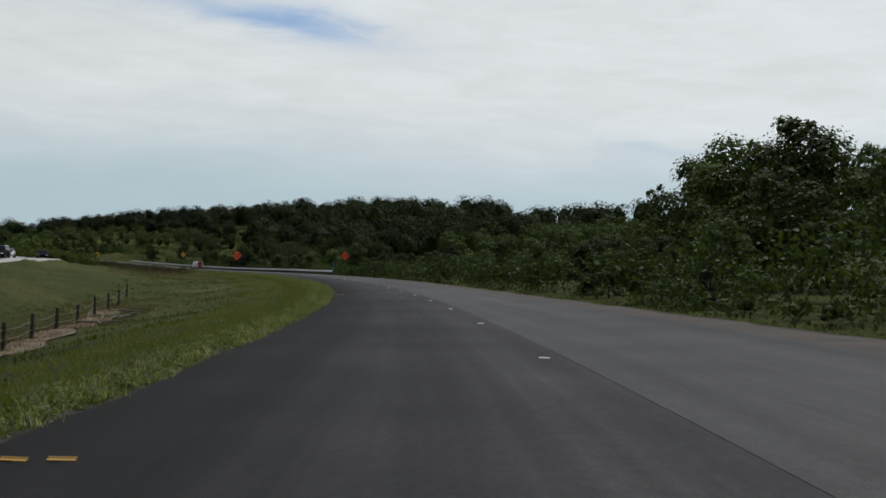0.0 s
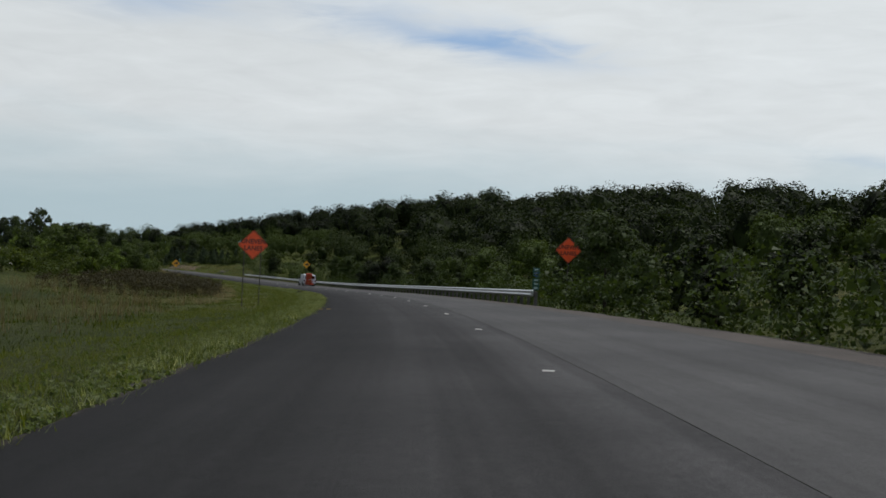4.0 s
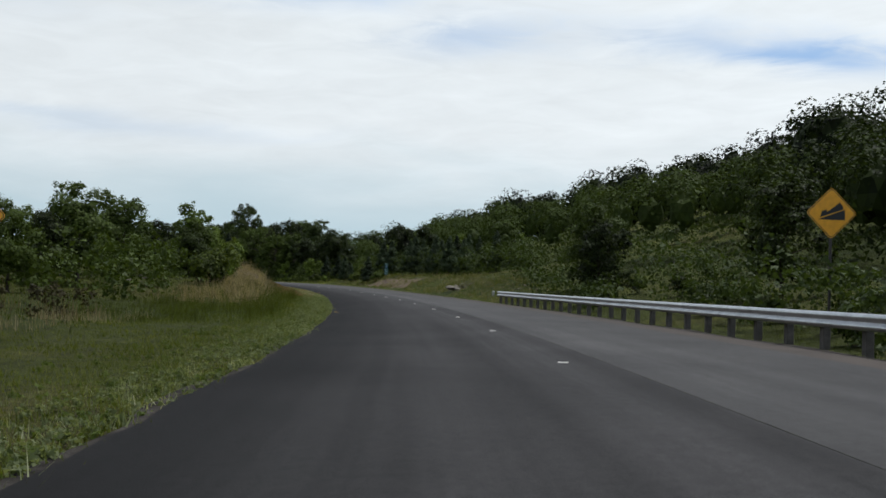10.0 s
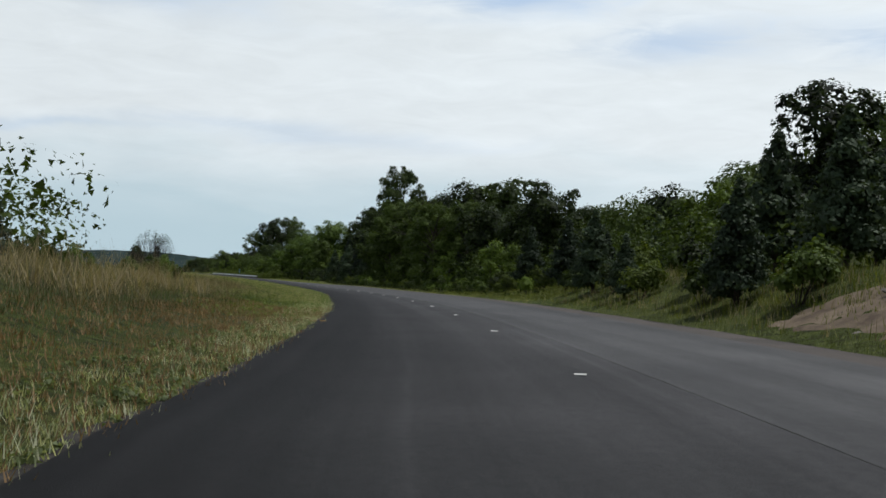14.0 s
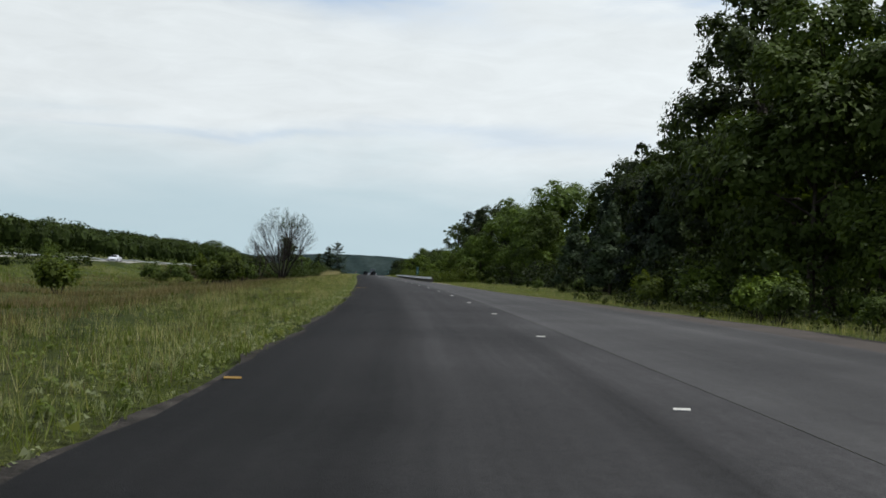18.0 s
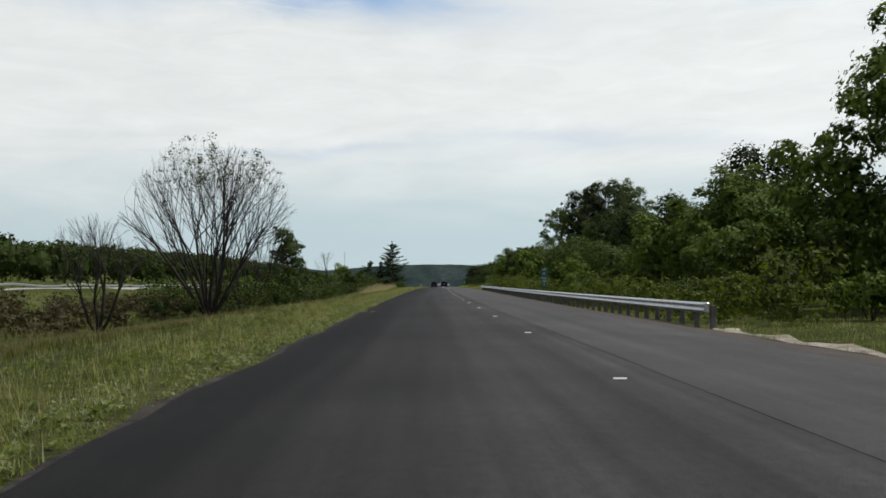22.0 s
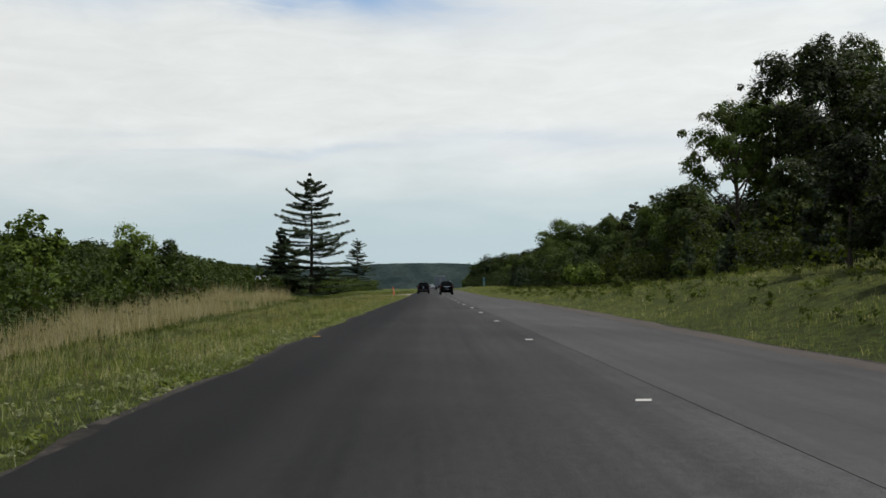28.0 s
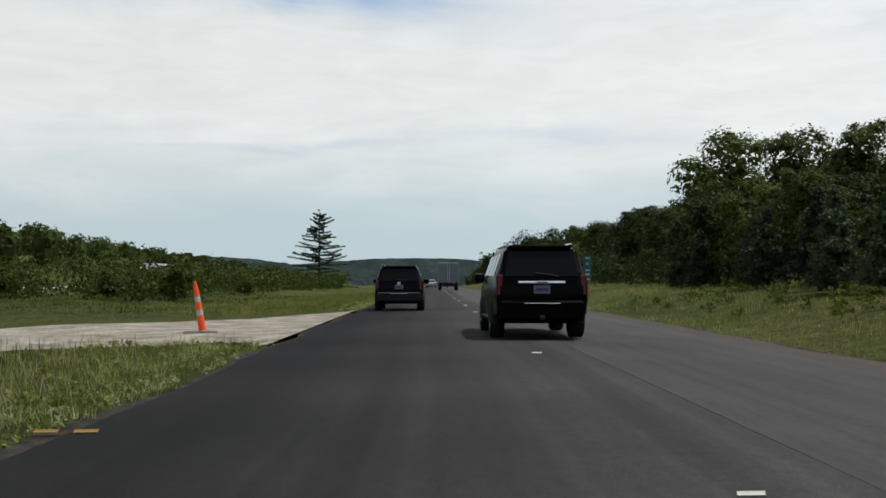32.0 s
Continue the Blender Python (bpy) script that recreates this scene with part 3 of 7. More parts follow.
lane_strip("shoulder", 6.3, 7.7, 3, M_SHOULDER, "gritty brown asphalt shoulder", -0.004, 0.25)


def far_road_lat(s):
    return np.interp(s, [430, 540], [-41.0, -52.0])


def opposite_road():
    S = np.r_[np.arange(-300, 1300, 4.0), np.arange(1300, 2200, 30.0)]
    A, B = np.meshgrid(S, np.array([-12.0, -5.7, 0.0, 5.7, 12.0]), indexing="ij")
    lat = far_road_lat(A) + B
    x, y = plan(A, lat)
    z = land_z(A, far_road_lat(A)) + 0.25 - np.where(np.abs(B) > 6, 2.4, 0)
    i, j = np.meshgrid(np.arange(len(S) - 1), np.arange(4), indexing="ij")
    q = (i * 5 + j).ravel()
    return mesh_of("opposite_road", np.stack([x, y, z], -1).reshape(-1, 3), np.stack([q, q + 1, q + 6, q + 5], -1), (M_GRAVEL_ROAD, M_MEADOW), True, ((j == 0) | (j == 3)).ravel().astype(int))


M_GRAVEL_ROAD = mottled("pale_concrete", (0.1800, 0.1762, 0.1650), (0.2475, 0.2400, 0.2250), 0.3, 20, 0.9, 0.2, 0.3, 0.3)
tagged(new("opposite_road", opposite_road()), "pale concrete of the opposite carriageway", "road", kind="structure")

# ---- plants ----


def leaf_cloud(rng, blobs, count, size, droop=0.0, shell=0.55, heart=None):
    """Small folded leaf sprays through and over a set of blobs (centre, radii)."""
    vol = np.array([b[1][0] * b[1][1] * b[1][2] for b in blobs]) ** 0.67
    which = rng.choice(len(blobs), count, p=vol / vol.sum())
    c, r = np.array([b[0] for b in blobs])[which], np.array([b[1] for b in blobs])[which]
    d = rng.normal(size=(count, 3)); d /= np.linalg.norm(d, axis=1)[:, None]
    d[:, 2] = np.where(d[:, 2] < -0.5, -d[:, 2], d[:, 2])
    rad = shell + (1 - shell) * rng.rand(count) ** 0.6 + (0.10 if shell < 0.7 else 0.03) * rng.normal(size=count)
    p = c + d * r * rad[:, None]
    out = d
    if heart is not None:
        # the sprays face outwards from the heart of the crown as well as from their own clump
        far = p - heart
        out = d + 0.7 * far / (np.linalg.norm(far, axis=1)[:, None] + 1e-6)
    nrm = out + rng.normal(size=(count, 3)) * 0.36 + np.array([0, 0, 0.15]); nrm /= np.linalg.norm(nrm, axis=1)[:, None]
    t = np.cross(nrm, rng.normal(size=(count, 3))); t /= np.linalg.norm(t, axis=1)[:, None] + 1e-6
    b = np.cross(nrm, t)
    # broad sprays inside, fine ones on the outside
    sz = (size * (0.55 + 0.9 * rng.rand(count)) * np.interp(rad, [0.55, 0.95], [1.5, 0.68]))[:, None]
    fold = nrm * sz * (0.25 * rng.rand(count)[:, None] + 0.05)
    sag = np.array([0, 0, -1.0]) * sz * droop
    j = lambda: 1 + 0.5 * (rng.rand(count, 1) - 0.5)
    v = np.stack([p - t * sz * 0.55 * j() - fold, p + t * sz * 0.55 * j() - b * sz * 0.15 + sag, p + b * sz * 0.75 * j() + fold * 0.5], 1)
    return v.reshape(-1, 3), np.arange(count * 3).reshape(-1, 3)


def limb_tubes(segs, sides=6):
    """Tapered tubes: rows of (start, end, radius at start, radius at end)."""
    V, Fc, base = [], [], 0
    ang = np.linspace(0, 2 * np.pi, sides, endpoint=False)
    for a, b, ra, rb in segs:
        a, b = np.array(a, float), np.array(b, float)
        d = b - a; d /= np.linalg.norm(d) + 1e-9
        u = np.cross(d, (0.31, 0.77, 0.2) if abs(d[2]) > 0.8 else (0, 0, 1)); u /= np.linalg.norm(u) + 1e-9
        w = np.cross(d, u)
        ring = np.cos(ang)[:, None] * u + np.sin(ang)[:, None] * w
        V += [a + ring * ra, b + ring * rb]
        k = np.arange(sides)
        Fc.append(np.stack([base + k, base + (k + 1) % sides, base + sides + (k + 1) % sides, base + sides + k], -1))
        base += 2 * sides
    return np.concatenate(V), np.concatenate(Fc)


def bent_tube(points, radii, sides=8):
    """One continuous tapered tube through the points."""
    P = np.array(points, float)
    ang = np.linspace(0, 2 * np.pi, sides, endpoint=False)
    V = np.concatenate([p + r * np.stack([np.cos(ang), np.sin(ang), 0 * ang], -1) for p, r in zip(P, radii)])
    k = np.arange(sides)
    Fc = np.concatenate([np.stack([i * sides + k, i * sides + (k + 1) % sides, (i + 1) * sides + (k + 1) % sides, (i + 1) * sides + k], -1) for i in range(len(P) - 1)])
    return V, Fc


def branchwork(rng, start, direction, length, radius, depth, spread, lift, segs, tips):
    """Grows a limb of bent pieces that fork towards their ends."""
    p, d = np.array(start, float), np.array(direction, float)
    d /= np.linalg.norm(d)
    n = 3
    for k in range(n):
        q = p + d * length / n
        r0, r1 = radius * (1 - 0.25 * k / n * 2), radius * (1 - 0.25 * (k + 1) / n * 2)
        segs.append((p, q, r0, r1))
        p = q
        d = d + rng.normal(size=3) * 0.10 + np.array([0, 0, lift]); d /= np.linalg.norm(d)
        if depth > 0 and k >= 1:
            for _ in range(2 if k == 1 else 3):
                e = d + rng.normal(size=3) * spread; e /= np.linalg.norm(e)
                branchwork(rng, p, e, length * (0.50 + 0.25 * rng.rand()), r1 * 0.66, depth - 1, spread, lift, segs, tips)
    tips.append(p)


def tree_meshes(seed, height, width, base, leaves, size, mat, kind="oak", trunk=0.22):
    """Trunk with limbs, and a crown of many leaf sprays, as two meshes."""
    rng = np.random.RandomState(seed)
    segs, tips = [], []
    top = height * 0.60
    bend = rng.normal(size=2) * 0.25
    P = [np.array((bend[0] * f * f, bend[1] * f * f, top * f)) for f in (0, 0.3, 0.62, 1.0)]
    bole = bent_tube([P[0] - (0, 0, 0.5), P[0] + (0, 0, 0.25), P[1], P[2], P[3]], [trunk * r for r in (1.5, 1.12, 0.85, 0.62, 0.28)])
    blobs = []
    n = {"oak": 9, "open": 15}.get(kind, 7)
    for k in range(n):
        f = (k + 0.5) / n
        ang = k * 2.4 + rng.rand()
        z = base + (height - base) * (0.12 + 0.80 * f)
        prof = math.sin(math.pi * min(1, 0.22 + 0.74 * f)) ** 0.7
        rr = width * 0.5 * prof * (0.45 + 0.45 * rng.rand())
        c = np.array((math.cos(ang) * rr, math.sin(ang) * rr, z))
        s = width * (0.17 + 0.09 * rng.rand()) * (0.66 if kind == "open" else 1)
        blobs.append((c, (s, s, s * (0.72 + 0.3 * rng.rand()))))
        a = P[1] + (P[3] - P[1]) * min(1, f * 1.1)
        mid = (a + c) / 2 + (0, 0, 0.25)
        segs += [(a, mid, trunk * 0.36, trunk * 0.22), (mid, c, trunk * 0.22, trunk * 0.07)]
        for _ in range(2):
            e = c + rng.normal(size=3) * s * 0.3
            segs.append((mid, e, trunk * 0.14, trunk * 0.03))
    for _ in range(n * 4):
        c, r = blobs[rng.randint(n)]
        d = rng.normal(size=3); d /= np.linalg.norm(d)
        s = r[0] * (0.20 + 0.25 * rng.rand())
        blobs.append((c + d * np.array(r) * (0.9 + 0.35 * rng.rand()), (s, s, s * 0.9)))
    if kind == "slim":
        for k in range(6):
            a = k * 1.05 + rng.rand()
            q = width * (0.14 + 0.08 * rng.rand())
            blobs.append((np.array((math.cos(a) * width * 0.26, math.sin(a) * width * 0.26, height * (0.06 + 0.10 * rng.rand()))), (q, q, q * 0.8)))
    if kind != "open":
        blobs.append((np.array((0, 0, height * 0.62)), (width * 0.26, width * 0.26, height * 0.2)))
    tv, tf = limb_tubes(segs, 6)
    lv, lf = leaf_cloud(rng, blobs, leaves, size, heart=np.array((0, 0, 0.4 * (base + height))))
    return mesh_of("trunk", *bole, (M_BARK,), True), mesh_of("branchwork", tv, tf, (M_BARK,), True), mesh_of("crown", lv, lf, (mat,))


def shrub_meshes(seed, height, width, leaves, size, mat):
    rng = np.random.RandomState(seed)
    blobs, segs = [], []
    for k in range(8):
        a, r = rng.rand() * 6.28, width * 0.32 * rng.rand() ** 0.5
        z = height * (0.30 + 0.45 * rng.rand())
        s = width * (0.16 + 0.13 * rng.rand())
        c = np.array((math.cos(a) * r, math.sin(a) * r, z))
        blobs.append((c, (s, s, min(s, z * 0.95))))
        segs.append(((0.1 * math.cos(a), 0.1 * math.sin(a), -0.2), c, 0.035, 0.01))
        if k % 2:
            blobs.append((c + (rng.normal() * 0.2, rng.normal() * 0.2, s * 0.9), (s * 0.3, s * 0.3, s * 0.5)))
    tv, tf = limb_tubes(segs, 5)
    lv, lf = leaf_cloud(rng, blobs, leaves, size, shell=0.45, heart=np.array((0, 0, 0.2 * height)))
    return mesh_of("stem", tv, tf, (M_BARK,), True), mesh_of("foliage", lv, lf, (mat,))


def cedar_meshes(seed, height, width, leaves):
    rng = np.random.RandomState(seed)
    blobs = []
    for k in range(16):
        f = k / 15
        a, r = k * 2.4, width * 0.26 * (1 - f) ** 0.8
        s = width * 0.5 * (1 - 0.72 * f ** 1.5) * (0.50 + 0.24 * rng.rand())
        blobs.append((np.array((math.cos(a) * r, math.sin(a) * r, height * (0.12 + 0.82 * f))), (s, s, height * 0.11)))
    tv, tf = limb_tubes([((0, 0, -0.3), (0, 0, height * 0.85), 0.16, 0.03)], 6)
    lv, lf = leaf_cloud(rng, blobs, leaves, 0.22, shell=0.5)
    return mesh_of("trunk", tv, tf, (M_BARK,), True), mesh_of("crown", lv, lf, (M_NEEDLE,))


def spruce_meshes(seed, height, width, tiers, per):
    """An open conifer: whorls of sagging boughs with gaps between them."""
    rng = np.random.RandomState(seed)
    segs, V = [((0, 0, -0.3), (0.1, 0, height * 0.55), 0.26, 0.14), ((0.1, 0, height * 0.55), (0, 0, height), 0.12, 0.02)], []
    for k in range(tiers):
        f = k / (tiers - 1)
        z = height * (0.10 + 0.86 * f)
        reach = width * 0.5 * (1 - f) ** 0.62 + 0.25
        for b in range(5 if f < 0.8 else 4):
            a = b * 1.256 + k * 0.7 + rng.normal() * 0.35
            if rng.rand() < 0.12:
                continue
            L = reach * (0.45 + 0.75 * rng.rand() ** 0.8)
            d = np.array((math.cos(a), math.sin(a), 0))
            z = height * (0.05 + 0.91 * f) + rng.normal() * height * 0.018
            tipz = z + (0.30 if f > 0.75 else 0.12 if f > 0.25 else 0.0) * L + rng.normal() * 0.08 * L
            tip = d * L + np.array((0, 0, tipz))
            knee = d * L * 0.55 + np.array((0, 0, z + (tipz - z) * 0.38))
            segs += [((0, 0, z), knee, 0.055, 0.035), (knee, tip, 0.035, 0.010)]
            m = max(8, int(per * (1.9 if f < 0.25 else 1.45 - 0.75 * f) * L / reach))
            u = np.clip(0.25 + 0.75 * (np.floor(rng.rand(m) * 7) + 0.25 * rng.normal(size=m)) / 6, 0.12, 1.04)
            side = np.array((-d[1], d[0], 0))
            w = (0.44 * L * (1.08 - u) + 0.10) * (rng.rand(m) - 0.5) * 1.5
            c = (d * L)[None] * u[:, None] + side[None] * w[:, None]
            c[:, 2] = z + (tipz - z) * u ** 1.6 + rng.normal(size=m) * 0.065 + 0.03
            dirv = d[None] * 0.8 + side[None] * np.sign(w)[:, None] * 0.6 + rng.normal(size=(m, 3)) * 0.2
            dirv /= np.linalg.norm(dirv, axis=1)[:, None]
            s = (0.065 + 0.112 * rng.rand(m))[:, None]
            up = np.array((0, 0, 1.0)) + rng.normal(size=(m, 3)) * 0.35
            cr = np.cross(dirv, up)
            V.append(np.stack([c - dirv * s, c - cr * s * 0.32, c + dirv * s * 1.1 - (0, 0, 0.07), c + cr * s * 0.32], 1).reshape(-1, 3))
    tv, tf = limb_tubes(segs, 5)
    lv = np.concatenate(V)
    return mesh_of("trunk", tv, tf, (M_BARK,), True), mesh_of("needle_boughwork", lv, np.arange(len(lv)).reshape(-1, 4), (M_NEEDLE,))


def bare_meshes(seed, height, stems, leafy, wide=0.0):
    """Many thin upright stems that fork inside a domed outline, with a few leaves at the tips."""
    rng = np.random.RandomState(seed)
    segs, tips = [], []
    for k in range(stems):
        a = k * 2.4 + rng.rand() * 0.5
        tilt = (0.05 + 0.70 * math.sqrt((k + 0.5) / stems)) if stems > 1 else 0.03
        d = (math.cos(a) * tilt, math.sin(a) * tilt, 1)
        branchwork(rng, (0.14 * math.cos(a), 0.14 * math.sin(a), -0.2), d, height * (0.42 + 0.12 * rng.rand()), (0.135 if k % 3 == 0 else 0.085) if stems > 1 else 0.16, 3, 0.27, 0.06, segs, tips)
    wide = wide or height * 0.5

    def inside(p):
        return (p[0] ** 2 + p[1] ** 2) / wide ** 2 + (max(0.0, p[2] - 0.42 * height) / (0.58 * height)) ** 2 < 1.0

    tv, tf = limb_tubes([g for g in segs if inside(g[1])], 4)
    tips = np.array([t for t in tips if inside(t) and t[2] > height * 0.70])
    if leafy:
        pick = tips[(rng.rand(len(tips)) < 0.55) & (np.sin(tips[:, 0] * 1.1 + 0.6) + np.sin(tips[:, 1] * 1.3) > -0.3)]
        lv, lf = leaf_cloud(rng, [(p, (0.42, 0.42, 0.34)) for p in pick], leafy, 0.085, shell=0.2)
        return mesh_of("branchwork", tv, tf, (M_TWIG,), True), mesh_of("foliage", lv, lf, (M_LEAF,))
    return mesh_of("branchwork", tv, tf, (M_TWIG,), True), None


def plant_of(name, meshes, label, category, group=""):
    root = tagged(new(name), label, category, group)
    for me in meshes:
        if me:
            mesh_part(me.name.split(".")[0], me, root)
    return root


class Kind:
    """A few grown shapes of one kind of plant; the first use of a shape is the thing itself, later ones are copies."""

    def __init__(self, name, shapes, label, category, group):
        self.name, self.shapes, self.label, self.category, self.group = name, shapes, label, category, group
        self.made, self.count = {}, 0

    def put(self, s, lat, size=1.0, turn=None, label="", shape=None, tall=1.0):
        rng = random.Random(int(s * 31 + lat * 977))
        k = (rng.randrange(len(self.shapes)) if shape is None else shape)
        turn = rng.uniform(0, 360) if turn is None else turn
        m = Matrix.Translation(spot(s, lat)) @ pose(0, 0, 0, 0, 0, turn)
        if k not in self.made:
            self.made[k] = plant_of(self.name, self.shapes[k], self.label, self.category, self.group)
            ob = self.made[k]
            ob.matrix_basis = m
        else:
            ob = copy_thing(self.made[k], m)
        ob.scale = (size, size, size * tall)
        if label:
            tagged(ob, label)
        return ob


OAK = Kind("oak_tree", [tree_meshes(11 + k, 12, 9.5, 0.7, 7200, 0.33, M_LEAF) for k in range(4)], "broad leafy green oak at the edge of the woods", "tree", "trees beside the road")
DARK = Kind("oak_tree", [tree_meshes(31 + k, 12, 8.0, 0.5, 6600, 0.32, M_LEAF_DARK) for k in range(3)], "dark green leafy tree standing in the wood's edge", "tree", "trees beside the road")
YOUNG = Kind("young_tree", [tree_meshes(51 + k, 7, 5.0, 0.2, 3600, 0.26, M_LEAF_LIGHT, "slim", 0.10) for k in range(3)], "light green young tree with a rounded leafy crown", "tree", "young trees beside the road")
CEDAR = Kind("cedar_tree", [cedar_meshes(71 + k, 6, 3.8, 4200) for k in range(2)], "dark green cedar with a dense pointed crown", "tree", "cedars beside the road")
SHRUB = Kind("shrub", [shrub_meshes(81 + k, 2.4, 3.4, 1250, 0.22, (M_SHRUB, M_LEAF, M_LEAF_LIGHT, M_SHRUB)[k]) for k in range(4)], "leafy green shrub in rough grass", "shrub", "shrubs beside the road")
SPRUCE = Kind("spruce_tree", [spruce_meshes(91, 14, 11.4, 25, 440), spruce_meshes(92, 10, 5.6, 20, 230), spruce_meshes(93, 8.8, 10.0, 18, 420)], "tall dark spruce with open sagging boughs", "tree", "spruces in the median")
TALL = Kind("tall_oak", [tree_meshes(61 + k, 16.5, 12, 6.0, 13000, 0.25, M_LEAF, "open", 0.34) for k in range(2)], "tall open oak with bare lower trunk above the thicket", "tree", "trees beside the road")
BARE = Kind("bare_tree", [bare_meshes(95, 13.0, 20, 3000, 6.6), bare_meshes(96, 9.0, 1, 0), bare_meshes(97, 8.5, 6, 0)], "nearly leafless grey tree with many thin upright stems", "tree", "bare trees in the median")


def tree_line(seed, kinds, s0, s1, step, lat0, lat1, lo, hi, tall=1.0):
    rng = random.Random(seed)
    s = s0
    while s < s1:
        k = rng.choice(kinds)
        k.put(s + rng.uniform(-0.4, 0.4) * step, rng.uniform(lat0, lat1), rng.uniform(lo, hi), tall=tall)
        s += step


# woods' edge on the right
tree_line(2, [DARK, SHRUB, CEDAR, DARK], 5, 175, 4.5, 13.0, 17, 0.26, 0.38)
tree_line(4, [DARK, SHRUB, OAK, SHRUB], 178, 372, 5.0, 11.5, 18, 0.36, 0.54)
tree_line(6, [CEDAR, DARK, CEDAR, YOUNG], 400, 520, 5.0, 16, 20, 0.5, 0.72)
tree_line(7, [DARK, OAK, DARK], 518, 545, 5.0, 17, 22, 0.74, 0.90)
tree_line(18, [DARK, OAK], 556, 606, 8.0, 23, 30, 1.15, 1.32)
tree_line(8, [SHRUB, YOUNG, SHRUB], 470, 598, 5.5, 12.8, 15.5, 0.45, 0.7)
for s, lat, size in ((618, 13.5, 0.5), (627, 14.2, 0.36), (634, 13.2, 0.42), (649, 14.0, 0.5), (668, 13.2, 0.4)):
    SHRUB.put(s, lat, size)
for s, lat, size in ((612, 18.5, 1.2), (619, 19, 1.45), (627, 18.2, 1.25), (634, 19.5, 1.5), (641, 18.0, 1.1)):
    CEDAR.put(s, lat, size, label="large dark conifer at the back of the grassy verge")
tree_line(9, [DARK, CEDAR, DARK], 598, 630, 5.5, 19, 26, 0.80, 0.92)
tree_line(19, [DARK, CEDAR, DARK, OAK], 630, 650, 6.0, 21, 27, 0.80, 0.95)
tree_line(31, [YOUNG, OAK, YOUNG], 656, 690, 4.5, 20.5, 25, 0.75, 0.95)
tree_line(10, [OAK, YOUNG, OAK], 722, 745, 7.0, 20, 25, 0.55, 0.75)
tree_line(11, [SHRUB, YOUNG, SHRUB, SHRUB], 690, 860, 4.2, 11, 16, 0.6, 0.95)
tree_line(13, [DARK, SHRUB, CEDAR, OAK], 862, 1120, 4.5, 16.5, 22, 0.34, 0.62)
NEAR = Kind("oak_tree", [tree_meshes(41 + k, 12, 9.0, 0.4, 15000, 0.21, M_LEAF, "open", 0.26) for k in range(2)], "tall dark green oak at the edge of the road's clearing", "tree", "trees beside the road")
tree_line(17, [NEAR], 548, 572, 6.0, 15.5, 19.5, 0.88, 1.02)
tree_line(14, [NEAR], 576, 600, 10.0, 17.0, 20, 1.08, 1.22)
tree_line(12, [NEAR], 952, 1010, 12.0, 24, 30, 0.75, 0.95)
BROAD = Kind("broad_tree", [tree_meshes(58, 15, 13.5, 0.2, 17000, 0.34, M_LEAF_BROAD, "oak", 0.3)], "large dense light green tree with a rounded crown", "tree", "trees beside the road")
BROAD.put(697, 27.5, 1.28, turn=40, tall=0.78)
for s, lat, size, tall in ((695, 36, 1.28, 1.22), (652, 32, 1.25, 1.22), (640, 34, 1.28, 1.2), (664, 35, 1.30, 1.22), (680, 36, 1.26, 1.22)):
    DARK.put(s, lat, size, tall=tall, label="tall dark tree standing above the wood's edge")
BROAD.put(704, 21.4, 0.86, turn=120)
BROAD.put(722, 18.4, 0.64, turn=200, tall=0.84, label="small yellow-green tree with a rounded crown behind the rail")
NEAR.put(609, 24.0, 1.45, tall=1.25)
for s, lat, size in ((366, -18.2, 0.52), (377, -17.4, 0.46), (383, -15.5, 0.34), (75, 27, 0.95), (83, 28, 0.9), (68, 29, 0.95), (396, -13.6, 0.40), (389, -13.8, 0.36), (403, -14.2, 0.34), (411, -14.6, 0.30), (757, 30, 1.12), (868, 31, 0.85), (1052, 25.5, 1.05), (1040, 28, 0.88), (1032, 30, 0.84), (1064, 28, 0.80), (1085, 26, 0.68), (1024, 33, 0.82), (582, 16, 0.85), (130, 66, 1.2), (122, 74, 1.2)):
    OAK.put(s, lat, size, label="tall spreading oak above the roadside thicket")
# the median and the left side
for s, lat, size, k in ((739, -17, 1.05, 0), (722, -20, 0.85, 2), (757, -17.6, 1.08, 2), (790, -21, 0.95, 2), (851, -20, 1.0, 1)):
    BARE.put(s, lat, size, shape=k)
BARE.put(568, 17.0, 1.5, shape=1, label="dead grey snag standing above the green trees")
SPRUCE.put(946.5, -12.2, 0.90, shape=0)
SPRUCE.put(948.5, -15.6, 0.72, shape=1)
SPRUCE.put(993, -21.4, 1.0, shape=2, label="broad dark pine beside the gravel crossover")
for s, lat, size, k in ((962, 36, 1.20, 0), (958, 43, 1.42, 1), (968, 50, 1.55, 0), (976, 58, 1.45, 1), (984, 47, 1.30, 1), (948, 54, 1.02, 0)):
    TALL.put(s, lat, size, shape=k)
SPRUCE.put(1197, -25.5, 1.26, shape=0, label="lone dark spruce on the median beside the road")
tree_line(21, [YOUNG, SHRUB, YOUNG, YOUNG], 235, 335, 4.0, -40, -24, 0.66, 0.96)
tree_line(28, [OAK, DARK, OAK], 108, 150, 5.0, 60, 82, 0.95, 1.15)
tree_line(22, [OAK, YOUNG, YOUNG, OAK], 345, 402, 4.0, -27, -18, 0.30, 0.40)
tree_line(23, [CEDAR, YOUNG, CEDAR, OAK], 402, 470, 5.5, -26, -17, 0.32, 0.5)
tree_line(24, [SHRUB, SHRUB, YOUNG], 500, 690, 9.0, -32, -17, 0.5, 0.8)
tree_line(25, [SHRUB, SHRUB, YOUNG], 760, 945, 4.5, -26, -16, 0.5, 0.85)
tree_line(26, [SHRUB], 1024, 1190, 4.0, -34, -17, 0.7, 1.15)
